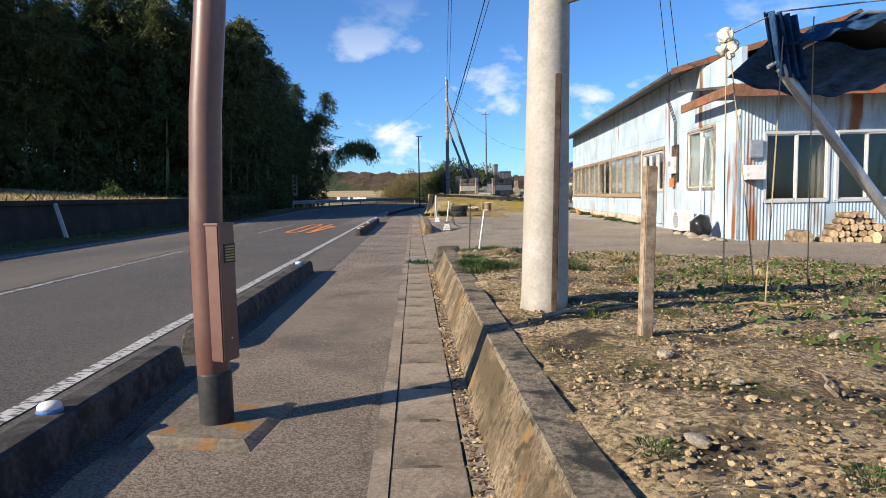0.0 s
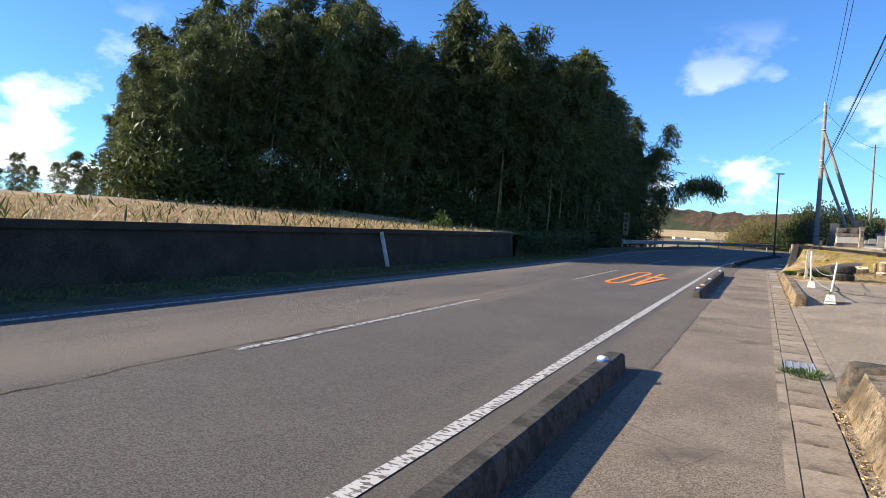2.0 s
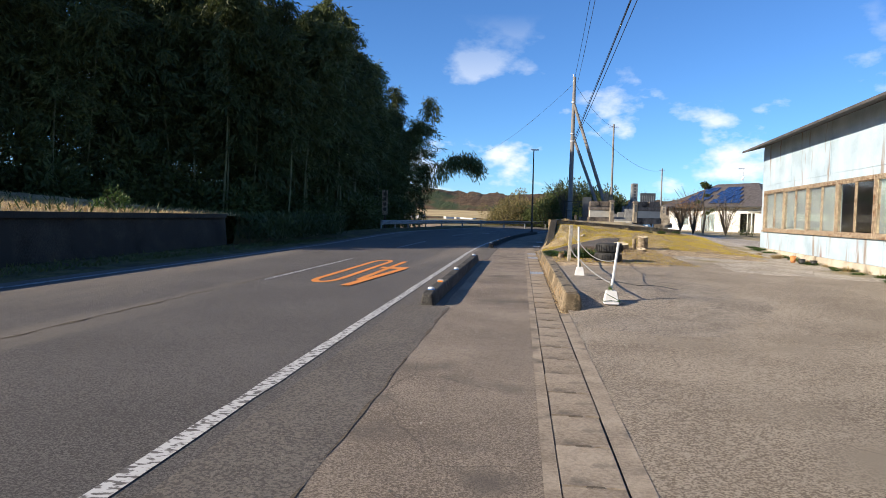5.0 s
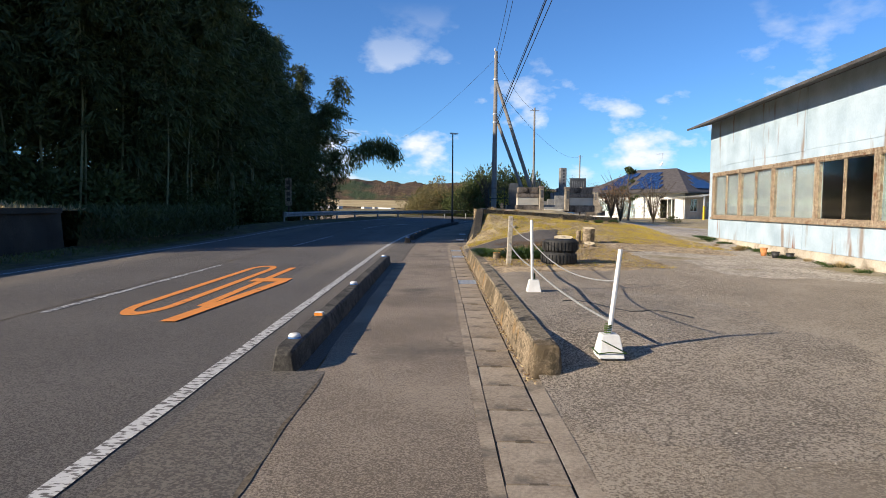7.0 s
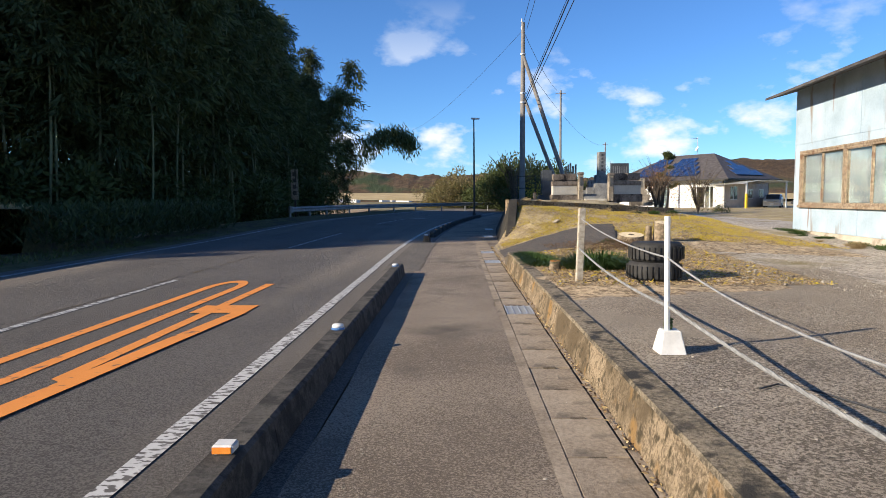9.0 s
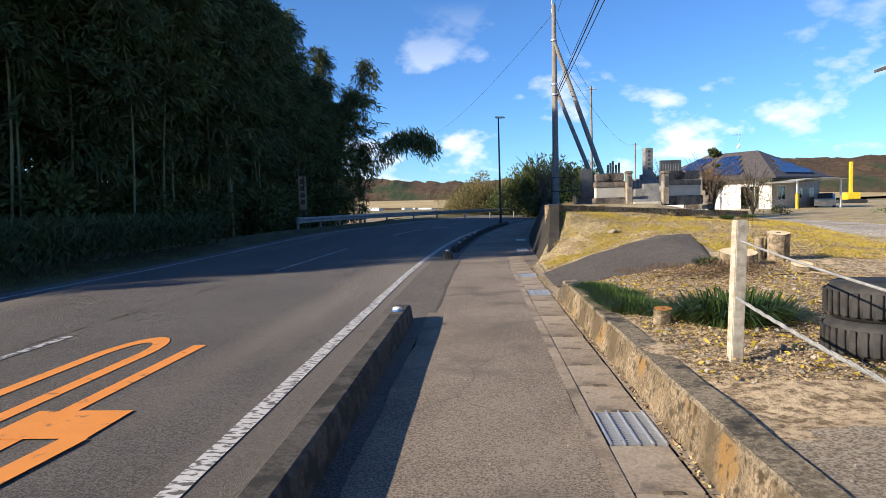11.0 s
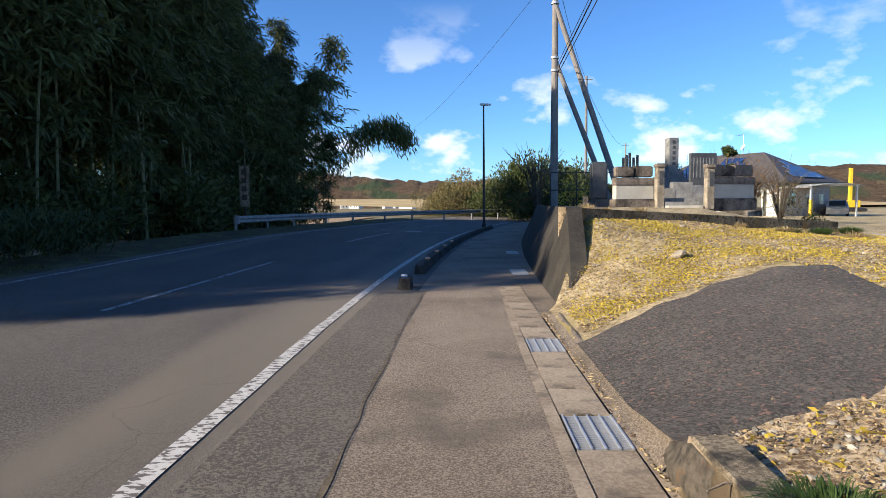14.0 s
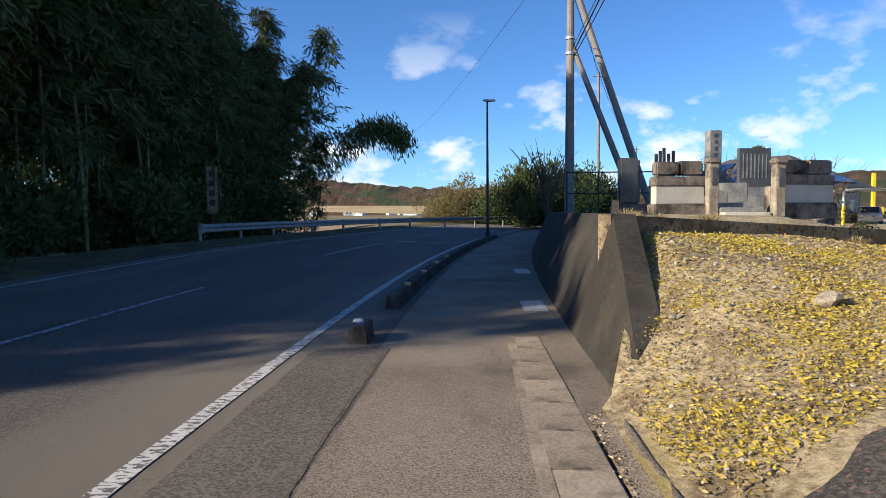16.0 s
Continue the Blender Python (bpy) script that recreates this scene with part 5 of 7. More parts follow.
    slab("lean_to_roof", [(-0.45, -0.75, 3.48), (-0.45, 3.1, 3.98), (8.4, 3.1, 3.98), (8.4, -0.75, 3.48)], 0.06, M_roof_iron, "shallow lean-to roof over the yard front")
    part("fascia", box(-0.47, 8.42, -0.80, -0.74, 3.22, 3.50, 0.01), M_rust, h, "rust-stained brown fascia board")
    part("fascia", box(-0.49, -0.44, -0.78, 2.7, 3.30, 3.52, 0.01), M_rust, h)
    vs = [(-0.79, 2.53, 4.32), (4, 2.53, 5.64), (4, 2.53, 5.80), (-0.79, 2.53, 4.48), (-0.79, 2.59, 4.32), (4, 2.59, 5.64), (4, 2.59, 5.80), (-0.79, 2.59, 4.48)]
    link_mesh("bargeboard", vs, [(0, 1, 2, 3), (7, 6, 5, 4), (0, 4, 5, 1), (3, 2, 6, 7), (0, 3, 7, 4), (1, 5, 6, 2)], M_rust, h)
    part("eave_board", box(0.004, 0.10, 2.6, 24.6, 4.43, 4.60, 0.004), M_iron, h)
    part("ridge_cap", tube([(4, 2.5, 5.77), (4, 25.2, 5.77)], 0.09, 8), M_roof_iron, h)


tin_workshop()


def on_shop(x, y, z):
    """A place given in the workshop's own frame."""
    return pose(7.57, 14.5, 0, 0, 0, -5.4) @ pose(x, y, z)


def air_conditioner():
    a = thing("outdoor_unit", on_shop(-0.42, 2.6, 0.10), "white outdoor air conditioner unit on the ground by the wall", "air conditioner")
    part("casing", box(-0.16, 0.16, -0.4, 0.4, 0.06, 0.62, 0.015), M_white_paint, a)
    part("grille", tube([(-0.165, 0.1, 0.34), (-0.175, 0.1, 0.34)], 0.22, 20), M_galv, a, "round fan grille")
    for k in range(5):
        part("grille_bar", box(-0.182, -0.174, -0.1, 0.3, 0.18 + 0.07 * k, 0.19 + 0.07 * k), M_white_paint, a)
    for y in (-0.3, 0.3):
        part("foot", box(-0.17, 0.17, y - 0.04, y + 0.04, 0, 0.06), M_black_metal, a)
    part("pipe", tube([(0.0, -0.42, 0.3), (0.25, -0.5, 0.5), (0.33, -0.5, 2.2), (0.38, -0.45, 2.5)], 0.03, 8), M_white_paint, a)
    m = thing("meter_box", on_shop(-0.02, 4.6, 0), "white electric meter box with cables on the wall", "meter")
    part("case", box(-0.16, 0, -0.18, 0.16, 1.75, 2.25, 0.02), M_white_paint, m)
    part("dial", tube([(-0.16, 0, 2.05), (-0.2, 0, 2.05)], 0.09, 16), M_galv, m)
    part("board", box(-0.03, 0.0, -0.3, 0.3, 1.5, 2.6, 0.004), M_wood_dark, m)
    part("breaker", box(-0.12, -0.02, 0.0, 0.22, 1.35, 1.62, 0.012), surface("orange_box", (0.55, 0.16, 0.06), (0.7, 0.24, 0.09), 6, 0.6, 0.1), m, "faded orange box")
    for k in range(3):
        part("cable", tube([(-0.04, -0.2 + 0.1 * k, 2.5), (-0.06, -0.22 + 0.1 * k, 3.3), (-0.3, -0.2 + 0.1 * k, 4.0)], 0.012, 6), M_black_metal, m)
    f = thing("gas_box", on_shop(0.35, -0.03, 0), "white metal cabinet and louvre vent on the corrugated gable", "cabinet")
    part("case", box(-0.33, 0.12, -0.28, -0.02, 1.45, 1.78, 0.012), M_white_paint, f)
    part("vent", box(-0.18, 0.12, -0.10, -0.02, 1.95, 2.35, 0.006), M_galv, f, "grey louvre vent")
    for k in range(5):
        part("slat", box(-0.16, 0.10, -0.112, -0.10, 1.98 + 0.07 * k, 2.02 + 0.07 * k), M_galv, f)


air_conditioner()
M_logend = surface("cut_log_end", (0.36, 0.24, 0.13), (0.62, 0.46, 0.28), 12, 0.9, 0.3, 60, 0.3, 0.5, vary=0.3)
M_logbark = surface("log_bark", (0.10, 0.075, 0.05), (0.28, 0.21, 0.14), 8, 0.95, 0.8, 40, 0.5, 0.5, vary=0.3, dist=0.02)


def log_mesh(r, L):
    bm = bmesh.new()
    n = 9
    rings = [[bm.verts.new((r * (1 + 0.12 * noise.noise((k * 1.7, r * 30, 0))) * math.cos(k * math.tau / n), y, r * (1 + 0.12 * noise.noise((k * 1.7, r * 30, 0))) * math.sin(k * math.tau / n))) for k in range(n)] for y in (0, L)]
    for k in range(n):
        bm.faces.new((rings[0][k], rings[0][(k + 1) % n], rings[1][(k + 1) % n], rings[1][k]))
    ends = [bm.faces.new(rings[0][::-1]), bm.faces.new(rings[1])]
    me = bpy.data.meshes.new("log")
    for f in ends:
        f.material_index = 1
    bm.to_mesh(me)
    bm.free()
    me.materials.append(M_logbark)
    me.materials.append(M_logend)
    return me


def log_pile():
    meshes = [log_mesh(r, L) for r, L in ((0.055, 0.42), (0.075, 0.45), (0.09, 0.4), (0.065, 0.5))]
    o = on_shop(2.0, -0.75, 0.02)
    for row in range(5):
        for i in range(11 - row * 2):
            lg = new("firewood_log", random.choice(meshes))
            lg.matrix_world = o @ pose(-0.4 + row * 0.12 + i * 0.16 + random.uniform(-0.02, 0.02), random.uniform(-0.08, 0.05), 0.075 + row * 0.135, 0, random.uniform(0, 360), random.uniform(-9, 9))
            tagged(lg, "split firewood log with a pale cut end stacked by the wall", "log", "firewood pile")
    big = [log_mesh(0.14, 1.6), log_mesh(0.17, 0.5)]
    for dx, dy, me, rz in ((1.6, 0.1, big[0], 70), (2.0, -0.25, big[0], 95), (-0.85, 0.0, big[1], 10)):
        lg = new("log", me)
        lg.matrix_world = o @ pose(dx, dy, 0.14, 0, 30, rz)
        tagged(lg, "thick dark log lying beside the firewood", "log", "firewood pile")


log_pile()
ROCKS = []
for k in range(4):
    bm = bmesh.new()
    bmesh.ops.create_icosphere(bm, subdivisions=2, radius=1)
    for v in bm.verts:
        v.co *= 1 + 0.35 * noise.noise(v.co * 1.3 + Vector((k * 7, 0, 0)))
        v.co.z *= 0.6
    me = bpy.data.meshes.new("rock")
    bm.to_mesh(me)
    bm.free()
    me.materials.append(surface("field_stone", (0.20, 0.165, 0.12), (0.42, 0.37, 0.29), 5, 0.95, 0.6, 40, 0.4, 0.5, vary=0.35) if k == 0 else ROCKS[0].materials[0])
    ROCKS.append(me)


def rock(x, y, z, s, label="rounded pale stone lying on the ground"):
    r = new("rock", random.choice(ROCKS))
    r.matrix_world = pose(x, y, z + s * 0.3, random.uniform(-15, 15), random.uniform(-15, 15), random.uniform(0, 360)) @ Matrix.Diagonal((s, s * random.uniform(0.7, 1.1), s * random.uniform(0.7, 1), 1))
    tagged(r, label, "rock", "loose stones")


for k in range(9):
    m = on_shop(-0.55 + random.uniform(-0.25, 0.2), -0.2 + 0.3 * k, 0).translation
    rock(m.x, m.y, 0.05, random.uniform(0.10, 0.19), "rough field stone edging the workshop wall")
bag = on_shop(-0.45, 1.1, 0.1)
bm = bmesh.new()
bmesh.ops.create_icosphere(bm, subdivisions=3, radius=0.26)
for v in bm.verts:
    v.co *= 1 + 0.25 * noise.noise(v.co * 6)
    v.co.z = max(v.co.z * 1.2, -0.22)
b = part("rubbish_bag", bm, surface("black_plastic", (0.012, 0.012, 0.013), (0.03, 0.03, 0.03), 5, 0.3, 0.2, 30), smooth=True)
b.matrix_world = bag @ pose(0, 0, 0.22)
tagged(b, "crumpled black plastic rubbish bag by the wall", "bag")


# ---- bungalow, carport and cars beyond ----
def bungalow():
    h = thing("bungalow", Matrix.Translation((25.6, 82.0, 0.0)) @ pose(0, 0, 0, 0, 0, 36), "white and grey bungalow with a hipped roof carrying solar panels", "house")
    M_render = surface("white_render", (0.66, 0.64, 0.60), (0.80, 0.78, 0.74), 1, 0.9, 0.1)
    M_clad = surface("beige_cladding", (0.34, 0.30, 0.27), (0.47, 0.42, 0.38), 2, 0.85, 0.2)
    W, L = 8.2, 13.0   # own frame: x runs along the beige side, y along the white side
    part("wall", pierced_wall(L, 3.1, 0.2, [(1.2, 3.1, 0.2, 2.4), (6.3, 8.2, 0.2, 2.3), (10.0, 11.6, 0.9, 2.2)]), M_render, h, "white rendered wall")
    side = part("wall", pierced_wall(W, 3.1, 0.2, [(1.0, 2.3, 1.0, 2.4), (4.2, 5.2, 1.1, 2.1), (6.3, 7.2, 1.2, 2.1)]), M_clad, h, "beige clad wall")
    flip = pose(0, 0, 0, 0, 0, 90) @ Matrix.Diagonal((1, -1, 1, 1))
    side.matrix_local = flip
    part("wall", box(W - 0.2, W, 0, L, 0, 3.1), M_clad, h)
    part("wall", box(0, W, L - 0.2, L, 0, 3.1), M_render, h)
    # added dark backing behind the windows, in place of real room shade
    part("partition", box(0.9, 1.0, 0.2, L - 0.2, 0, 3.0), M_room_shade, h)
    part("partition", box(0.2, W - 0.2, 0.9, 1.0, 0, 3.0), M_room_shade, h)
    for a, b, c, d in ((1.2, 3.1, 0.2, 2.4), (6.3, 8.2, 0.2, 2.3), (10.0, 11.6, 0.9, 2.2)):
        sash_window(h, 0.03, a, b, c, d, 2, M_alu, curtain=(a > 5))
    for a, b, c, d in ((1.0, 2.3, 1.0, 2.4), (4.2, 5.2, 1.1, 2.1), (6.3, 7.2, 1.2, 2.1)):
        w = sash_window(h, 0.03, a, b, c, d, 2, M_alu, curtain=False)
        w.matrix_local = flip
    part("plinth", box(-0.03, W + 0.03, -0.03, L + 0.03, -0.1, 0.18), M_found, h)
    e, z0, z1 = 0.85, 3.1, 5.95
    m = W / 2
    ya, yb = m - 0.3, L - m + 0.3
    vs = [(-e, -e, z0), (W + e, -e, z0), (W + e, L + e, z0), (-e, L + e, z0), (m, ya, z1), (m, yb, z1)]
    roof = link_mesh("roof", vs, [(0, 1, 4), (1, 2, 5, 4), (2, 3, 5), (3, 0, 4, 5), (3, 2, 1, 0)], surface("slate_roof", (0.055, 0.047, 0.044), (0.11, 0.098, 0.092), 3, 0.6, 0.3, 30), h, "dark slate hipped roof")
    M_solar = surface("solar_glass", (0.010, 0.022, 0.075), (0.025, 0.060, 0.16), 3, 0.12, 0.0, spec=0.6)

    def panel(origin, u, v, a, b):
        n = u.cross(v)
        s = part("solar_panel", box(a, a + 0.97, b, b + 0.97, 0.03, 0.07, 0.004), M_solar, roof, "dark blue solar panel")
        s.matrix_local = Matrix((u, v, n)).transposed().to_4x4()
        s.location = origin + n * 0.03

    up = Vector((m + e, 0, z1 - z0)).normalized()
    for r in range(4):   # the long slope over the white side
        for c in range(8 - r):
            if c != 3 - r // 2:
                panel(Vector((-e, L, z0)), Vector((0, -1, 0)), up, 2.0 + r * 0.35 + c * 1.0, 0.7 + r * 1.0)
    up = Vector((0, ya + e, z1 - z0)).normalized()
    for r in range(3):   # the hip over the beige side
        for c in range(5 - 2 * r):
            panel(Vector((0, -e, z0)), Vector((1, 0, 0)), up, 1.6 + r * 1.0 + c * 1.0, 0.7 + r * 1.0)
    part("gutter", box(-e - 0.08, W + e + 0.08, -e - 0.08, -e, z0 - 0.10, z0 + 0.03), M_black_metal, h)
    part("gutter", box(-e - 0.08, -e, -e, L + e, z0 - 0.10, z0 + 0.03), M_black_metal, h)
    part("downpipe", tube([(-0.08, 0.0, 0), (-0.08, 0, 3.0)], 0.05, 8), M_white_paint, h)
    ant = part("aerial", tube([(m, ya + 2, 5.9), (m, ya + 2, 7.8)], 0.025, 6), M_galv, h)
    part("dish", lathe([(0.02, 0), (0.2, 0.05), (0.28, 0.12)], 14), M_white_paint, ant).matrix_local = pose(m - 0.1, ya + 1.9, 6.5, 60, 0, -120)
    for k in range(4):
        part("element", tube([(m - 0.3, ya + 2 + 0.2 * k, 7.7), (m + 0.3, ya + 2 + 0.2 * k, 7.7)], 0.012, 4), M_galv, ant)


bungalow()


def carport():
    c = thing("carport", pose(26.2, 78.9, 0.0, 0, 0, 22), "curved pale polycarbonate carport on slim posts", "carport")
    M_poly = surface("polycarbonate", (0.55, 0.55, 0.50), (0.72, 0.72, 0.66), 2, 0.35, 0.05)
    bm = bmesh.new()
    n = 12
    rows = [[bm.verts.new((6.0 * k / n, y, 2.35 + 0.55 * math.sin(math.pi * (0.15 + 0.6 * k / n)))) for y in (0, 5)] for k in range(n + 1)]
    for a, b in zip(rows, rows[1:]):
        bm.faces.new((a[0], b[0], b[1], a[1]))
    bmesh.ops.solidify(bm, geom=bm.faces[:], thickness=0.03)
    part("canopy", bm, M_poly, c)
    for k in range(0, n + 1, 2):
        z = 2.30 + 0.55 * math.sin(math.pi * (0.15 + 0.6 * k / n))
        part("rib", tube([(6.0 * k / n, 0, z), (6.0 * k / n, 5, z)], 0.03, 6), M_galv, c)
    for x in (0.4, 5.4):
        for y in (0.2, 4.8):
            part("post", box(x - 0.06, x + 0.06, y - 0.06, y + 0.06, 0, 2.75), M_alu, c)
    M_yel = surface("yellow_paint", (0.60, 0.40, 0.03), (0.75, 0.52, 0.05), 5, 0.5, 0.1)
    part("guard", box(0.30, 0.50, 0.1, 0.3, 0.0, 1.6, 0.02), M_yel, c, "yellow padded post guard")


carport()


def car(x, y, z, turn, paint, label, scale=1.0):
    c = thing("car", pose(x, y, z, 0, 0, turn), label, "car", "parked cars")
    prof = [(-2.0, 0.35), (-2.05, 0.75), (-1.9, 0.95), (-1.0, 1.02), (-0.45, 1.48), (1.1, 1.50), (1.75, 1.05), (2.0, 0.95), (2.05, 0.4)]
    bm = bmesh.new()
    sides = [[bm.verts.new((px, s * (0.80 if pz < 1.1 else 0.64), pz)) for px, pz in prof] for s in (-1, 1)]
    for k in range(len(prof) - 1):
        bm.faces.new((sides[0][k], sides[0][k + 1], sides[1][k + 1], sides[1][k]))
    bm.faces.new(sides[0][::-1])
    bm.faces.new(sides[1])
    bm.faces.new((sides[0][0], sides[1][0], sides[1][-1], sides[0][-1]))
    part("body", bm, paint, c)
    part("windscreen", box(-0.01, 0.01, -0.6, 0.6, -0.33, 0.33, 0, pose(-0.74, 0, 1.26, 0, 50, 0)), M_black_metal, c)
    for s in (-1, 1):
        part("side_window", box(-0.5, 1.2, s * 0.735 - 0.01, s * 0.735 + 0.01, 1.08, 1.40, 0, pose(0, 0, 0, 0, 0, 0)), M_black_metal, c)
        part("headlight", box(-2.06, -1.95, s * 0.6 - 0.15, s * 0.6 + 0.15, 0.68, 0.84, 0.02), M_white_paint, c)
        for px in (-1.25, 1.25):
            w = part("wheel", tube([(px, s * 0.62, 0.31), (px, s * 0.83, 0.31)], 0.31, 18), M_black_metal, c)
            part("rim", tube([(px, s * 0.825, 0.31), (px, s * 0.84, 0.31)], 0.19, 12), M_galv, w)
    part("number_plate", box(-2.075, -2.05, -0.17, 0.17, 0.45, 0.60), M_white_paint, c, "plain number plate")
    return c


M_silver = surface("silver_paint", (0.42, 0.43, 0.44), (0.55, 0.56, 0.57), 2, 0.3, 0.0, metal=0.5)
M_bluecar = surface("blue_paint", (0.08, 0.16, 0.30), (0.12, 0.22, 0.38), 2, 0.3, 0.0, metal=0.2)
car(31.6, 84.5, 0.05, 60, M_silver, "silver estate car parked under the carport")
car(16.5, 98.0, 0.1, 75, M_bluecar, "small blue car parked beside the bungalow garden")


def crane():
    c = thing("digger_arm", pose(52.4, 117.5, 0), "yellow machine boom standing upright behind the carport", "machinery")
    M_yel = surface("machine_yellow", (0.62, 0.42, 0.02), (0.78, 0.55, 0.04), 3, 0.5, 0.1)
    part("boom", box(-0.20, 0.20, -0.2, 0.2, 0.5, 6.0, 0.03), M_yel, c)
    part("body", box(-1.0, 0.9, -1, 1, 0.6, 1.6, 0.1), M_yel, c)
    part("track", box(-1.5, 1.8, -1.1, 1.1, 0.0, 0.6, 0.15), M_black_metal, c)


crane()


# ---- burial ground ----
M_granite = surface("grey_granite", (0.13, 0.13, 0.13), (0.28, 0.28, 0.27), 4, 0.7, 0.2, 90, 0.4, 0.5)
M_granite_dark = surface("dark_granite", (0.045, 0.050, 0.055), (0.10, 0.105, 0.11), 4, 0.35, 0.1, 90, 0.3, 0.4)
M_oya = over(surface("weathered_tuff", (0.19, 0.16, 0.12), (0.38, 0.33, 0.26), 3, 0.95, 0.7, 50, 0.4, 0.5, dist=0.015), (0.050, 0.042, 0.036), 1.6, 0.46, 0.58, 8)
M_oya_dark = over(surface("blackened_tuff", (0.09, 0.075, 0.06), (0.24, 0.20, 0.165), 3, 0.95, 0.7, 50, 0.4, 0.5, dist=0.015), (0.03, 0.026, 0.024), 1.8, 0.48, 0.6, 8)
M_band = over(surface("pale_band", (0.40, 0.37, 0.31), (0.56, 0.53, 0.46), 2, 0.9, 0.2, 60, 0.2, 0.4), (0.30, 0.26, 0.2), 2, 0.62, 0.75)
GZ = 1.28


def tomb_wall(x0, y0, x1, y1, label):
    d = Vector((x1 - x0, y1 - y0, 0))
    w = thing("tomb_wall", pose(x0, y0, GZ - 0.1, 0, 0, math.degrees(math.atan2(d.y, d.x))), label, "stone wall", "burial plot walls")
    L = d.length
    part("plinth", box(-0.06, L + 0.06, -0.06, 0.30, 0, 0.33, 0.02), M_oya_dark, w)
    part("panel", box(0, L, 0, 0.24, 0.33, 0.70, 0.008), M_band, w, "pale rendered panel")
    part("course", box(-0.02, L + 0.02, -0.02, 0.26, 0.70, 0.90, 0.015), M_oya_dark, w)
    n = 2
    for k in range(n):
        part("block", box(L * k / n + 0.01, L * (k + 1) / n - 0.01, 0.02, 0.24, 0.92, 1.20 + 0.02 * k, 0.03), M_oya_dark, w)
    return w


tomb_wall(3.45, 45.95, 4.50, 46.15, "low stained stone plot wall with a pale panel")
tomb_wall(5.95, 45.75, 7.25, 46.35, "low crumbling stone plot wall with a pale panel")


def gate_post(x, y, h):
    g = thing("stone_gatepost", pose(x, y, GZ - 0.05, 0, 0, 8), "square weathered stone gatepost with a dark inset plate", "gatepost", "plot gateposts")
    part("shaft", box(-0.10, 0.10, -0.10, 0.10, 0, h, 0.012), M_oya, g)
    part("cap", box(-0.13, 0.13, -0.13, 0.13, h, h + 0.12, 0.03), M_oya_dark, g)
    part("plate", box(-0.05, 0.05, -0.112, -0.10, h - 0.45, h - 0.08, 0.003), M_granite_dark, g, "dark nameplate left blank")


gate_post(4.62, 46.05, 1.10)
gate_post(5.80, 45.70, 1.05)
for k in range(3):
    s = part("stone_step", box(4.75, 5.65, 45.65 + 0.3 * k, 45.99 + 0.3 * k, GZ - 0.15, GZ + 0.05 + 0.1 * k, 0.015), M_band if k == 0 else M_granite)
    tagged(s, "pale stone step between the gateposts", "step", "plot steps")


def gravestone(x, y, z, s, h, mat, label, turn=0):
    g = thing("gravestone", pose(x, y, z, 0, 0, turn), label, "gravestone", "gravestones")
    part("lower_base", box(-0.52 * s, 0.52 * s, -0.45 * s, 0.45 * s, 0, 0.30 * s, 0.015), mat, g)
    part("middle_base", box(-0.38 * s, 0.38 * s, -0.34 * s, 0.34 * s, 0.30 * s, 0.58 * s, 0.015), mat, g)
    part("upper_base", box(-0.27 * s, 0.27 * s, -0.25 * s, 0.25 * s, 0.58 * s, 0.80 * s, 0.02), mat, g)
    st = part("pillar", box(-0.17 * s, 0.17 * s, -0.16 * s, 0.16 * s, 0.80 * s, 0.80 * s + h, 0.02), mat, g)
    for k in range(5):
        part("character_bar", box(-0.05 * s, 0.05 * s, -0.166 * s, -0.158 * s, 0.86 * s + h * (0.12 + 0.16 * k), 0.86 * s + h * (0.22 + 0.16 * k)), M_granite_dark, st)
    return g


gravestone(6.7, 51.5, GZ + 0.4, 1.05, 1.15, M_granite, "tall grey granite grave pillar on a stepped base", 8)
part_base = part("grave_platform", box(5.2, 7.6, 49.6, 52.6, GZ - 0.1, GZ + 0.42, 0.03), M_granite)
tagged(part_base, "stepped grey stone platform under the tall grave", "grave platform")
for x, y, sx, sy, h in ((5.35, 47.6, 0.35, 0.3, 0.55), (6.0, 48.4, 0.6, 0.35, 0.75), (5.6, 49.0, 0.9, 0.4, 0.45), (6.55, 47.3, 0.45, 0.35, 0.62)):
    b = part("stone_block", box(x - sx / 2, x + sx / 2, y - sy / 2, y + sy / 2, GZ - 0.05, GZ + h, 0.02), random.choice((M_granite, M_oya, M_granite)))
    tagged(b, "squared grey stone block of a family grave", "stone block", "grave stones")
slab = thing("memorial_slab", pose(7.3, 50.2, GZ, 0, 0, 8), "broad dark polished memorial slab on a stone foot", "memorial")
part("foot", box(-0.5, 0.5, -0.2, 0.2, 0, 0.7, 0.02), M_granite, slab)
body = part("slab", box(-0.45, 0.45, -0.07, 0.07, 0.7, 1.75, 0.01), M_granite_dark, slab)
for k in range(7):
    part("text_bar", box(-0.36 + 0.11 * k, -0.33 + 0.11 * k, -0.076, -0.07, 0.95, 1.6), M_granite, body)
g = thing("memorial_stone", pose(3.55, 48.6, GZ - 0.1, 0, 0, 5), "upright dark natural memorial stone beside the pole props", "memorial")
part("foot", box(-0.4, 0.4, -0.25, 0.25, 0, 0.35, 0.04), M_granite_dark, g)
part("stone", box(-0.27, 0.27, -0.09, 0.09, 0.35, 1.5, 0.06), M_granite_dark, g)
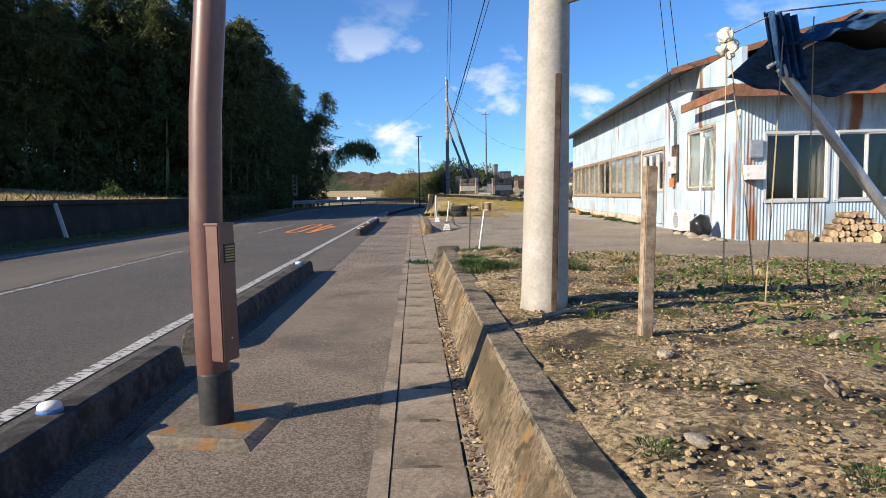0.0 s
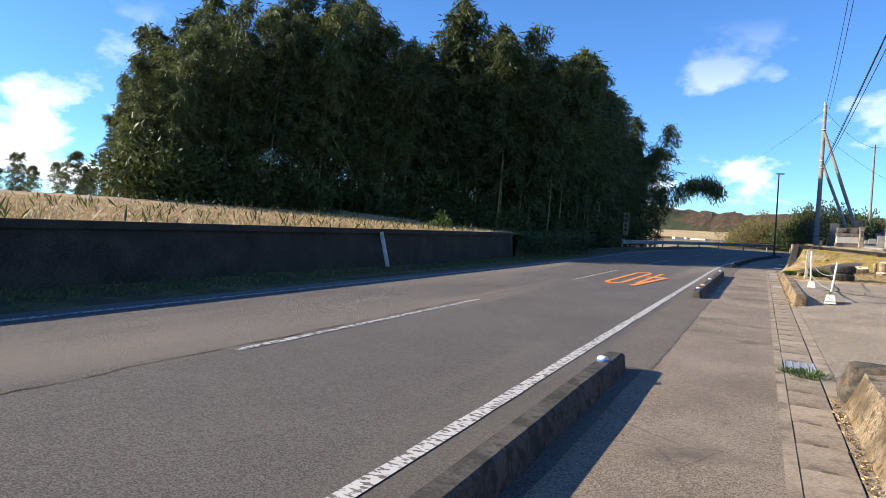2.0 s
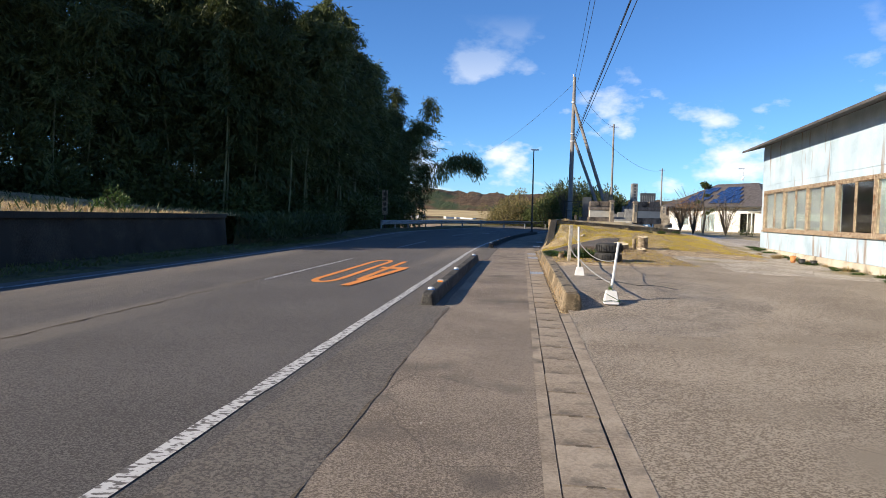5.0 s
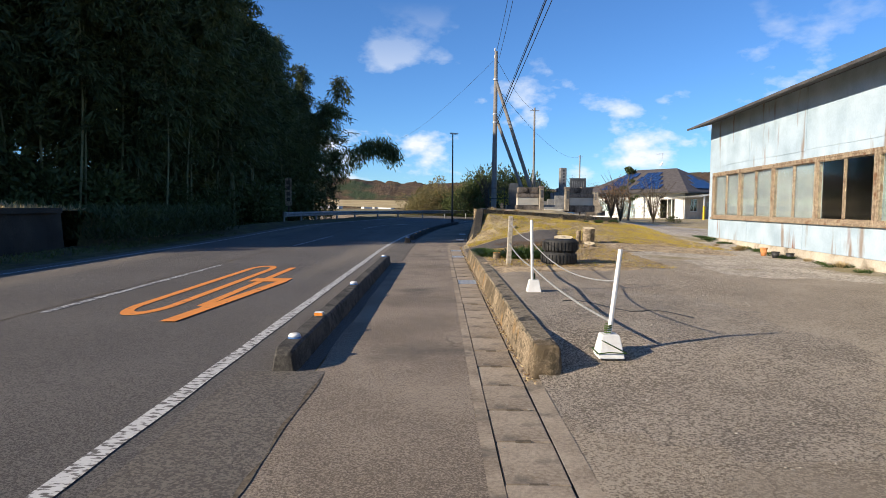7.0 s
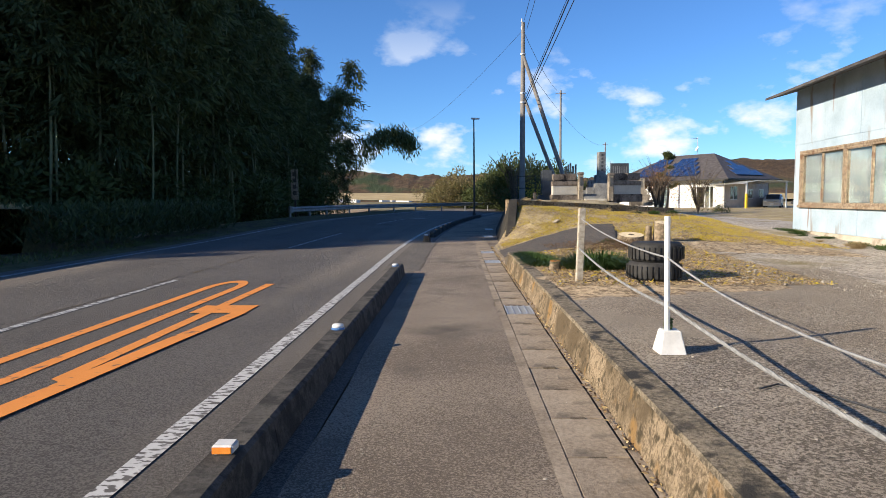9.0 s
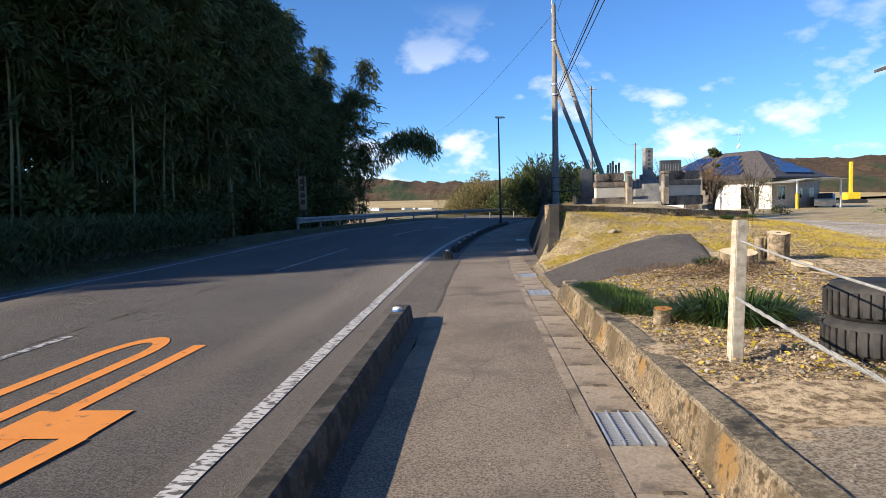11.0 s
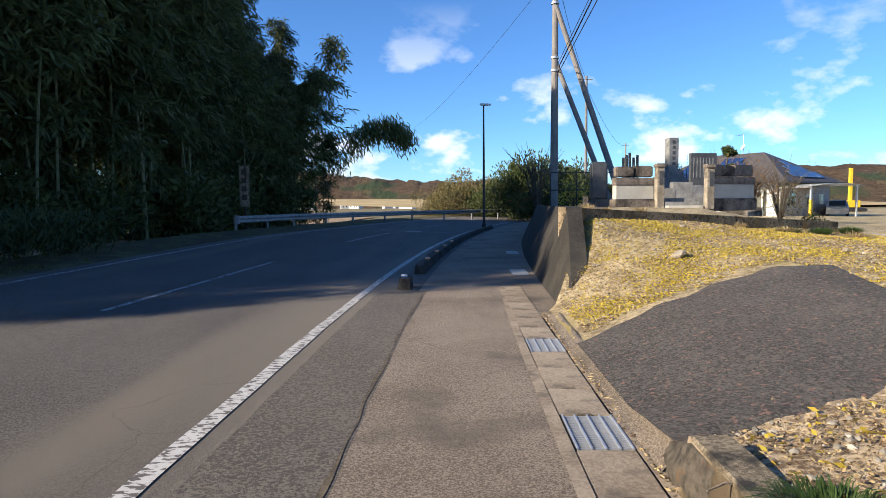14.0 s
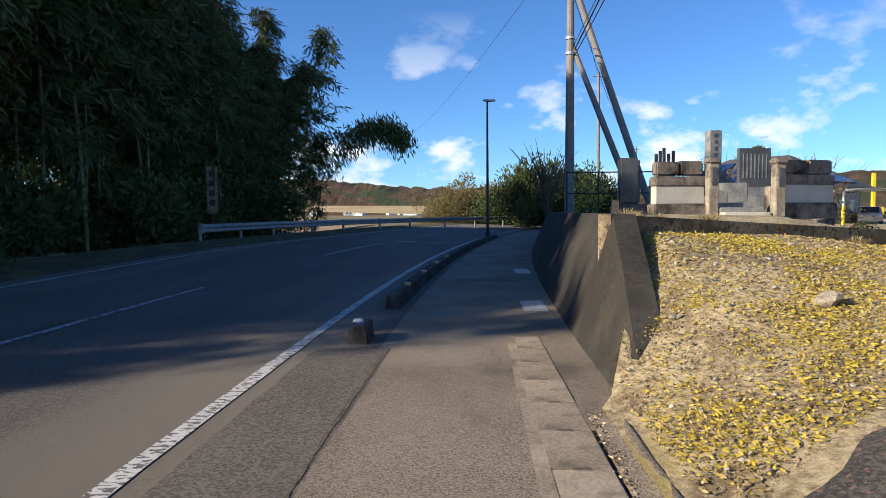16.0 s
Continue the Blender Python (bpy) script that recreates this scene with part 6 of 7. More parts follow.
for k in range(5):
    b = part("grave_tablet", box(-0.045, 0.045, -0.012, 0.012, 0, 1.35 + 0.08 * (k % 3), 0.004), M_wood if k < 3 else M_oya)
    b.matrix_world = pose(4.75 + 0.115 * k, 50.4, GZ + 0.3, 0, random.uniform(-1, 1), 5)
    tagged(b, "tall thin wooden grave tablet standing in a rack", "grave tablet", "grave tablets")
rack = part("tablet_rack", box_in(box(4.6, 5.4, 50.45, 50.52, GZ, GZ + 0.95), 4.6, 5.4, 50.28, 50.35, GZ + 0.85, GZ + 0.95), M_oya)
tagged(rack, "low stone rack that holds wooden grave tablets", "rack")
g = gravestone(6.0, 50.6, GZ - 0.1, 0.8, 0.4, M_granite, "small moss-grey family gravestone", 4)
g = gravestone(7.9, 48.6, GZ - 0.3, 0.9, 0.55, M_oya, "weathered pale gravestone with lichen", -6)
p = wooden_post(2.72, 46.4, 1.30, 0.36, 0.06, 0, 0, "short orange-brown wooden stub on the platform edge")
fence = thing("pipe_fence", pose(0, 0, 0), "thin dark pipe fence behind the memorial stone", "fence")
for k in range(4):
    part("fence_post", tube([(2.4 + k * 0.9, 51.0, GZ), (2.4 + k * 0.9, 51.0, GZ + 1.25)], 0.025, 6), M_black_metal, fence)
part("fence_rail", tube([(2.4, 51.0, GZ + 1.2), (5.1, 51.0, GZ + 1.2)], 0.02, 6), M_black_metal, fence)
part("fence_rail", tube([(2.4, 51.0, GZ + 0.6), (5.1, 51.0, GZ + 0.6)], 0.02, 6), M_black_metal, fence)

# garden by the bungalow
pine = make_plant("garden_pine", tube([(0, 0, 0), (0.15, 0, 1.4), (-0.1, 0.05, 2.8), (0.1, 0, 4.2)], [0.11, 0.09, 0.07, 0.03], 7), bush(1500, (0.55, 0.5, 0.4), 0.16, M_shrub, 6), "clipped garden pine with a rounded dark top", "tree", "", M_bark)
[c for c in pine.children if c.name.startswith("crown")][0].location = (0.1, 0, 3.95)
for dz, dx, s in ((1.7, 0.45, 0.8), (2.6, -0.45, 0.85), (3.2, 0.35, 0.7)):
    c = new("foliage_pad", bush(500, (0.5, 0.45, 0.3), 0.15, M_shrub, 5))
    c.parent = pine
    c.location, c.scale = (dx, 0, dz), (s, s, s)
pine.matrix_world = pose(15.5, 68.3, 0.35)
for x, y, s, mt, lab in ((13.0, 61.8, 1.35, M_autumn, "twiggy garden shrub with a few russet leaves"), (15.2, 61.0, 1.30, M_reed, "twiggy garden shrub with thinning tan leaves"), (8.6, 55.5, 0.9, M_autumn, "bare brambly shrub over the plot wall")):
    t = make_plant("garden_shrub", twigs(34, 1.3, 2.9, 0.018), bush(650, (1.5, 1.5, 2.0), 0.10, mt), lab, "shrub", "garden shrubs", M_bark, "stem")
    t.matrix_world = pose(x, y, land(x, y)) @ Matrix.Scale(s, 4)
for i in range(9):
    t = make_plant("garden_bush", twigs(4, 0.3, 0.4), bush(420, (0.8, 0.8, 0.6), 0.14, random.choice((M_shrub, M_grass))), "low rounded green bush in the vegetable garden", "bush", "low garden bushes", M_bark, "stem")
    x, y = random.uniform(15, 30), random.uniform(55, 64)
    t.matrix_world = pose(x, y, land(x, y)) @ Matrix.Scale(random.uniform(0.6, 1.1), 4)

t = make_plant("garden_tree", twigs(70, 1.15, 2.2, 0.022), bush(900, (1.2, 1.1, 1.3), 0.09, M_autumn, 14), "twiggy garden tree with brown withered leaves", "tree", "", M_bark, "branch_crown")
[c for c in t.children if c.name.startswith("crown")][0].location = (0, 0, 0.75)
t.matrix_world = pose(9.9, 52.8, 0.75)


# pots at the workshop's foot
for x, y, r, h, m, lab in ((8.35, 31.2, 0.10, 0.16, M_black_metal, "black plastic plant pot beside the workshop wall"), (8.30, 31.7, 0.09, 0.22, surface("terracotta", (0.42, 0.17, 0.06), (0.60, 0.27, 0.10), 8, 0.85, 0.3), "orange clay plant pot beside the workshop wall"), (8.62, 31.0, 0.10, 0.14, M_black_metal, "black plastic plant pot beside the workshop wall")):
    pot = thing("plant_pot", pose(x, y, land(x, y)), lab, "plant pot", "pots by the workshop")
    part("body", lathe([(r * 0.72, 0), (r * 0.98, h * 0.86), (r * 0.90, h * 0.86), (r * 0.85, h * 0.7)], 20), m, pot, smooth=True)
    part("rim", lathe([(r * 0.97, h * 0.84), (r * 1.06, h * 0.86), (r * 1.06, h), (r * 0.92, h), (r * 0.90, h * 0.86)], 20), m, pot)


# ---- lot, mulch bed and mound: loose things ----
def rope(pts, r, label):
    tagged(part("rope", tube(pts, r, 6), surface("grey_rope", (0.20, 0.20, 0.20), (0.33, 0.33, 0.32), 20, 0.9, 0.5, 120) if "grey" in label else M_black_metal), label, "rope", "barrier ropes")


def sag(a, b, s, n=12):
    a, b = Vector(a), Vector(b)
    return [a.lerp(b, k / n) - Vector((0, 0, s * 4 * (k / n) * (1 - k / n))) for k in range(n + 1)]


def block_stake(x, y, z, h, lean, label, size=1.0):
    s = thing("barrier_stake", pose(x, y, z), label, "stake", "barrier stakes")
    bm = bmesh.new()
    vs = [bm.verts.new((a * w, b * w, c)) for c, w in ((0, 0.085 * size), (0.15 * size, 0.055 * size)) for a, b in ((-1, -1), (1, -1), (1, 1), (-1, 1))]
    for f in ((3, 2, 1, 0), (4, 5, 6, 7), (0, 1, 5, 4), (1, 2, 6, 5), (2, 3, 7, 6), (3, 0, 4, 7)):
        bm.faces.new([vs[i] for i in f])
    bmesh.ops.bevel(bm, geom=bm.edges[:], offset=0.006, segments=2, affect='EDGES')
    part("foot", bm, M_white_paint, s, "white painted concrete foot")
    part("pole", tube([(-0.02, -0.01, 0.05), (lean[0], lean[1], h)], 0.020, 10), M_white_paint, s)
    part("tie", tube([(0.03 * math.cos(k * 1.3) - 0.01, 0.03 * math.sin(k * 1.3), 0.15 * size + 0.004 * k) for k in range(22)], 0.006, 5), M_grass, s, "green twine lashing")
    return s


M_post = surface("bleached_post_wood", (0.30, 0.26, 0.20), (0.52, 0.47, 0.38), 14, 0.9, 0.5, 70, 0.4, 0.5)
tall_stake = block_stake(1.12, 20.30, land(1.12, 20.30), 0.93, (0.09, 0.03), "leaning white stake in a white concrete foot", 1.32)
part("tie", tube([(0.118, -0.118, 0.05), (-0.02, -0.122, 0.06), (-0.124, -0.11, 0.045), (-0.122, 0.11, 0.05), (0.118, 0.12, 0.055), (0.124, -0.115, 0.05), (0.03, -0.115, 0.10), (-0.09, -0.10, 0.16)], 0.005, 5), M_grass, tall_stake, "green twine lashing")
block_stake(0.93, 23.45, 0.262, 0.98, (-0.05, -0.06), "white stake lashed to a white concrete foot", 1.12)
wooden_post(0.99, 27.18, 0.29, 1.00, 0.040, 0, 2.0, "square pale weathered wooden barrier post in the bed", M_post)
def twisted(a, b, s, r, label, n=60):
    """A slack rope laid from three strands."""
    core = [Vector(p) for p in sag(a, b, s, n)]
    bm = bmesh.new()
    for j in range(3):
        tube_in(bm, [p + Vector((math.cos(i * 0.9 + j * 2.094), 0, math.sin(i * 0.9 + j * 2.094))) * r * 0.5 for i, p in enumerate(core)], r * 0.62, 5)
    tagged(part("rope", bm, surface("grey_rope", (0.17, 0.17, 0.165), (0.32, 0.32, 0.31), 20, 0.9, 0.5, 120)), label, "rope", "barrier ropes")


twisted((0.99, 27.15, 0.72), (0.91, 23.42, 0.60), 0.06, 0.012, "grey slack rope strung between post and stake")
twisted((0.91, 23.42, 0.60), (1.15, 20.32, 0.42), 0.05, 0.012, "grey slack rope strung low between two stakes")
rope(sag((1.02, 27.15, 1.10), (0.89, 23.40, 0.95), 0.05), 0.007, "thin grey cord tied near the stake tops")
rope(sag((0.89, 23.40, 0.95), (1.18, 20.33, 0.78), 0.14), 0.007, "thin grey cord sagging between the stakes")
# thin dark line winding over the lot surface
rope([(1.15 + 0.16 * j, 22.55 + 0.22 * math.sin(j * 1.2) - 0.10 * j, land(1.15 + 0.16 * j, 22.5 - 0.10 * j) + 0.012) for j in range(9)], 0.006, "thin dark winding line on the asphalt")


def tyre(x, y, z):
    t = thing("tyre_planter", pose(x, y, z), "old black tyre lying flat on the bed", "tyre")
    prof = [(0.20, 0.02), (0.30, 0.0), (0.335, 0.05), (0.34, 0.14), (0.335, 0.20), (0.30, 0.245), (0.20, 0.23), (0.185, 0.13), (0.20, 0.02)]
    part("carcass", tube([(0, 0, b) for a, b in prof], [a for a, b in prof], 32), surface("old_rubber", (0.014, 0.014, 0.014), (0.045, 0.043, 0.040), 6, 0.75, 0.4, 50), t, smooth=True)
    for k in range(32):
        a = k * math.tau / 32
        part("tread_block", box(-0.02, 0.02, -0.012, 0.001, 0.04, 0.20, 0.003, pose(0.34 * math.cos(a), 0.34 * math.sin(a), 0, 0, 0, math.degrees(a) + 90)), t.children[0].data.materials[0], t.children[0])


tyre(1.98, 27.25, 0.30)
for dz in (0.24,):
    tyre(2.02, 27.3, 0.30 + dz)


M_stump_bark = surface("pale_bark", (0.11, 0.085, 0.055), (0.34, 0.265, 0.18), 6, 0.95, 0.8, 40, 0.5, 0.5, dist=0.03)
M_cut = surface("fresh_cut_wood", (0.55, 0.42, 0.24), (0.80, 0.68, 0.46), 8, 0.85, 0.2, 50, 0.2, 0.4)
M_peg_top = surface("orange_rot", (0.24, 0.09, 0.02), (0.55, 0.26, 0.07), 14, 0.9, 0.5, 60, 0.4, 0.5)


def stump(x, y, z, r, h, label, tilt=0, top=None, top_label="pale fresh-sawn top"):
    s = thing("tree_stump", pose(x, y, z - 0.05, tilt), label, "tree stump", "cut stumps")
    bm = bmesh.new()
    n = 18
    rings = []
    for v, w in ((0, 1.25), (0.25, 1.02), (1.0, 0.95)):
        rings.append([bm.verts.new((r * w * (1 + 0.16 * noise.noise((math.cos(k * math.tau / n) * 1.5, math.sin(k * math.tau / n) * 1.5, x))) * math.cos(k * math.tau / n),
                                    r * w * (1 + 0.16 * noise.noise((math.cos(k * math.tau / n) * 1.5, math.sin(k * math.tau / n) * 1.5, x + 3))) * math.sin(k * math.tau / n), v * h)) for k in range(n)])
    for a, b in zip(rings, rings[1:]):
        for k in range(n):
            bm.faces.new((a[k], a[(k + 1) % n], b[(k + 1) % n], b[k]))
    part("trunk", bm, M_stump_bark, s)
    bm = bmesh.new()
    bm.faces.new([bm.verts.new((r * 0.95 * (1 + 0.16 * noise.noise((math.cos(k * math.tau / n) * 1.5, math.sin(k * math.tau / n) * 1.5, x))) * math.cos(k * math.tau / n),
                                r * 0.95 * (1 + 0.16 * noise.noise((math.cos(k * math.tau / n) * 1.5, math.sin(k * math.tau / n) * 1.5, x + 3))) * math.sin(k * math.tau / n), h + 0.003)) for k in range(n)])
    part("cut_face", bm, top or M_cut, s, top_label)
    part("heartwood_hole", lathe([(r * 0.22, h + 0.004), (r * 0.2, h + 0.006)], 10), M_wood_dark, s)


stump(3.08, 32.45, 0.40, 0.28, 0.24, "low broad tree stump with a pale fresh-sawn top", 9)
stump(3.90, 33.05, 0.38, 0.17, 0.50, "tall tree stump with a pale fresh-sawn top", 10)
stump(3.62, 33.00, 0.38, 0.07, 0.42, "slim tree stump beside the tall one")
stump(3.62, 31.7, 0.36, 0.15, 0.16, "sawn stump cut close to the ground", 14)
stump(0.88, 28.50, 0.27, 0.085, 0.21, "short round wooden peg with an orange top", 6, M_peg_top, "orange weathered top")


def tuft(name, n, height, width, material, label, spread=0.35):
    a = rng.random(n) * math.tau
    r = np.sqrt(rng.random(n)) * spread
    C = np.stack([np.cos(a) * r, np.sin(a) * r, np.zeros(n)], 1)
    D = np.stack([np.cos(a) * 0.75 * (r / spread + 0.3), np.sin(a) * 0.75 * (r / spread + 0.3), np.full(n, 0.9)], 1) + rng.normal(size=(n, 3)) * 0.22
    L = height * (0.5 + 0.6 * rng.random(n))
    # each blade rises, then bends over
    D /= np.linalg.norm(D, axis=1, keepdims=True)
    S = np.cross(D, np.array([0, 0, 1.0]))
    S /= np.maximum(np.linalg.norm(S, axis=1, keepdims=True), 1e-6)
    W = width
    m = C + D * L[:, None] * 0.55
    e = m + (D * 0.9 + np.array([0, 0, -0.75])) * L[:, None] * 0.5
    e[:, 2] = np.maximum(e[:, 2], 0.01)
    V = np.stack([C - S * W / 2, C + S * W / 2, m + S * W / 2, m - S * W / 2, e + S * W * 0.1, e - S * W * 0.1], 1).reshape(-1, 3)
    k = np.arange(n)[:, None] * 6
    F = np.concatenate([k + np.array([0, 1, 2, 3]), k + np.array([3, 2, 4, 5])], 0)
    t = new(name, quad_mesh(name, V, F, material))
    return tagged(t, label, "grass tuft", "grass tufts")


T_green = tuft("grass_tuft", 760, 0.42, 0.011, M_grass, "thick clump of dark green strap-leaved grass")
T_green.matrix_world = pose(1.46, 28.50, 0.30) @ Matrix.Scale(1.2, 4)
for x, y, s in ((1.36, 28.75, 0.75), (1.72, 28.68, 0.8), (0.80, 29.2, 0.62), (0.75, 29.6, 0.6), (0.74, 30.0, 0.6), (0.73, 30.4, 0.55), (0.72, 30.8, 0.5), (0.86, 29.4, 0.55), (0.9, 30.1, 0.5), (2.75, 32.6, 0.6), (0.95, 29.0, 0.5), (0.66, 31.1, 0.45)):
    copy_thing(T_green, pose(x, y, land(x, y) - 0.02, 0, 0, random.uniform(0, 360))).scale = (s, s, s)
T_gut = tuft("grass_tuft", 160, 0.16, 0.010, M_grass, "small bright green tuft growing in the gutter", 0.2)
T_gut.matrix_world = pose(0.22, 11.7, 0.0)
copy_thing(T_gut, pose(0.05, 11.85, 0.0)).scale = (0.6, 0.6, 0.6)
for i in range(46):
    x, y = random.uniform(0.9, 6.0), random.uniform(1.2, 10.2)
    s = random.uniform(0.25, 0.6)
    copy_thing(T_gut, pose(x, y, land(x, y), 0, 0, random.uniform(0, 360))).scale = (s, s, s * 0.8)
for i in range(22):
    x, y = 0.8 + random.random() ** 2 * 1.2, random.uniform(7.4, 10.6)
    s = random.uniform(0.5, 1.2)
    copy_thing(T_gut, pose(x, y, land(x, y), 0, 0, random.uniform(0, 360))).scale = (s, s, s)
T_dry = tuft("grass_tuft", 150, 0.30, 0.008, M_straw, "tuft of dry straw-coloured grass", 0.15)
T_dry.matrix_world = pose(2.4, 6.6, land(2.4, 6.6))
for i in range(40):
    x, y = random.choice(((random.uniform(0.9, 5), random.uniform(5, 10.2)), (random.uniform(1.5, 7.4), random.uniform(40.0, 42.5)), (random.uniform(8.4, 9.3), random.uniform(24, 38))))
    s = random.uniform(0.4, 1.0)
    copy_thing(T_dry, pose(x, y, land(x, y), 0, 0, random.uniform(0, 360))).scale = (s, s, s)
for i in range(44):
    y = random.uniform(22, 39)
    x = 7.57 + (y - 14.5) * 0.0945 - random.uniform(0.25, 0.7)
    s = random.uniform(0.5, 1.0)
    copy_thing(T_gut, pose(x, y, land(x, y), 0, 0, random.uniform(0, 360))).scale = (s, s, s)
for i in range(3):
    copy_thing(T_green, pose(5.6 + 0.7 * i, 41.2 + 0.2 * i, land(5.6, 41.2) - 0.03, 0, 0, 90 * i)).scale = (0.5, 0.5, 0.6)


def litter(name, n, where, size, materials, label, flat=0.25):
    for i, m in enumerate(materials):
        C = np.array([where() for _ in range(n // len(materials))])
        D = rng.normal(size=C.shape)
        D[:, 2] = np.abs(D[:, 2]) * flat
        V, F = leaves(C, D, size * (0.5 + rng.random(len(C))), size * 0.5)
        tagged(new(name, quad_mesh(name, V, F, m)), label[i] if isinstance(label, tuple) else label, "litter", "", "stuff")


def on_mound():
    while True:
        x, y = random.uniform(0.6, 8.2), random.uniform(33.2, 43.2)
        if (y > 34.78 + 0.80 * x - 0.06 * x * x or x > 3.35 and y > 33.2) and y < 39.25 + 0.545 * (x - 1.05) and x > 0.60 + max(0, y - 37) * 0.25:
            return x, y, land(x, y) + 0.015


def yellow_spot():
    while True:
        x, y, z = on_mound()
        if random.random() < 0.10 + max(0.0, min(0.9, 0.25 + 1.8 * (noise.noise((x * 0.7, y * 0.7, 11)) + 0.5 * noise.noise((x * 2.6, y * 2.6, 5))))):
            return x, y, z


litter("fallen_leaves", 38000, yellow_spot, 0.034, [M_yellow], "small yellow fallen leaves and moss on the mound")
litter("dry_litter", 30000, on_mound, 0.032, [M_straw, M_straw, M_brush], "brown and straw-coloured leaf litter on the mound")


def on_bed():
    while True:
        x, y = random.uniform(0.65, 4.2), random.uniform(26.6, 33.5)
        if y > 25.9 + 0.25 * x and y < 31.9 + 0.33 * x:
            return x, y, land(x, y) + 0.02


litter("wood_chips", 30000, on_bed, 0.024, [M_straw, M_straw, M_brush], "wood chips and dry leaves over the bed")
litter("fallen_leaves", 1200, on_bed, 0.05, [M_yellow], "scattered yellow leaves in the bed")
litter("gutter_debris", 2600, lambda: (0.34 + abs(random.gauss(0, 0.03)), random.choice((random.uniform(0, 10.6), random.uniform(19.8, 37))), 0.012), 0.03, [M_straw, M_brush], "dry leaves and grit gathered along the gutter edge")
litter("yard_debris", 12000, lambda: (lambda x, y: (x, y, land(x, y) + 0.02))(random.uniform(0.8, 6.5), random.uniform(0.8, 10.4)), 0.026, [M_straw, M_brush], "dry stalks and dead leaves over the yard soil")
litter("yard_weeds", 1500, lambda: (lambda x, y: (x, y, land(x, y) + 0.02))(2.2 + random.random() * 4.2, random.uniform(3.2, 9.5)), 0.07, [M_grass], "low green weeds spreading over the yard", 0.8)


def pebbles(name, n, where, size, material, label, flat=0.6):
    """Loose angular lumps, joined, since nobody could count them."""
    ball = bmesh.new()
    bmesh.ops.create_icosphere(ball, subdivisions=1, radius=1.0)
    base = np.array([v.co[:] for v in ball.verts])
    tri = np.array([[v.index for v in f.verts] for f in ball.faces])
    ball.free()
    k = len(base)
    C = np.array([where() for _ in range(n)])
    S = size * (0.35 + 1.1 * rng.random(n) ** 2)
    V = base[None] * (1 + 0.16 * rng.normal(size=(n, k, 1))) * (0.7 + 0.6 * rng.random((n, 1, 3)))
    a = rng.random(n) * math.tau
    c, s_ = np.cos(a)[:, None], np.sin(a)[:, None]
    V = np.stack([V[..., 0] * c - V[..., 1] * s_, V[..., 0] * s_ + V[..., 1] * c, V[..., 2] * flat], -1) * S[:, None, None] + C[:, None]
    F = (np.arange(n)[:, None, None] * k + tri[None]).reshape(-1, 3)
    me = bpy.data.meshes.new(name)
    me.from_pydata(V.reshape(-1, 3).tolist(), [], F.tolist())
    me.materials.append(material)
    tagged(new(name, me), label, "stones", "", "stuff")


def speckled(name, dark, light):
    m = surface(name, dark, light, 20, 0.97, 0.4, 60, 0.3, 0.3)
    n, l = m.node_tree.nodes, m.node_tree.links
    b = n["Principled BSDF"]
    geo, mx = n.new("ShaderNodeNewGeometry"), n.new("ShaderNodeMixRGB")
    mx.inputs["Color1"].default_value, mx.inputs["Color2"].default_value = (*dark, 1), (*light, 1)
    l.new(geo.outputs["Random Per Island"], mx.inputs["Fac"])
    l.new(mx.outputs["Color"], b.inputs["Base Color"])
    return m


def spot(x0, x1, y0, y1):
    def f():
        x, y = random.uniform(x0, x1), random.uniform(y0, y1)
        return x, y, land(x, y) + 0.006
    return f


def clod_spot():
    while True:
        x, y, z = spot(0.78, 6.5, 0.9, 10.5)()
        if random.random() < 0.25 + 0.9 * max(0, noise.noise((x * 0.8, y * 0.8, 21))) + (0.5 if x < 1.6 and y < 4 else 0):
            return x, y, z


M_clod = speckled("soil_clod", (0.16, 0.112, 0.060), (0.46, 0.345, 0.20))
M_chip = speckled("gravel_chip", (0.16, 0.142, 0.115), (0.42, 0.38, 0.315))
pebbles("soil_clods", 13000, clod_spot, 0.011, M_clod, "crumbled tan soil clods over the yard")
pebbles("soil_clods", 700, clod_spot, 0.019, M_clod, "larger tan lumps of dug soil")
pebbles("gravel_stones", 12000, spot(4.0, 9.0, 26, 46), 0.008, M_chip, "loose grey gravel stones on the lane", 0.7)
pebbles("lot_grit", 2600, spot(0.7, 6.0, 17.5, 25.5), 0.006, M_chip, "loose grit over the worn asphalt lot", 0.7)
pebbles("lot_grit", 1500, spot(0.6, 4.5, 9.8, 12.2), 0.014, M_chip, "loose gravel at the driveway edge", 0.7)
pebbles("mound_stones", 2200, lambda: on_mound(), 0.016, M_chip, "small stones and crumbs over the mound", 0.7)
pebbles("footway_grit", 900, lambda: (random.uniform(-1.3, 0.4), random.uniform(1.5, 38), 0.006), 0.006, M_chip, "scattered grit on the footway asphalt", 0.6)
pebbles("bed_stones", 900, lambda: on_bed(), 0.018, M_chip, "pale stones among the wood chips", 0.7)
pebbles("wall_foot_grit", 1500, lambda: (0.40 + abs(random.gauss(0, 0.03)), random.choice((random.uniform(0, 10.6), random.uniform(19.8, 37))), 0.01), 0.010, M_clod, "soil crumbs washed along the wall foot", 0.6)
for i in range(70):
    x, y = random.choice(((random.uniform(0.85, 5.5), random.uniform(1.5, 10.4)), (0.85 + random.random() * 0.9, random.uniform(7.5, 10.6)), (random.uniform(1, 7), random.uniform(36.5, 41))))
    rock(x, y, land(x, y), random.uniform(0.02, 0.055), "small pale stone on the bare soil")
rock(2.3, 37.6, land(2.3, 37.6), 0.11, "pale stone half sunk in the mound")
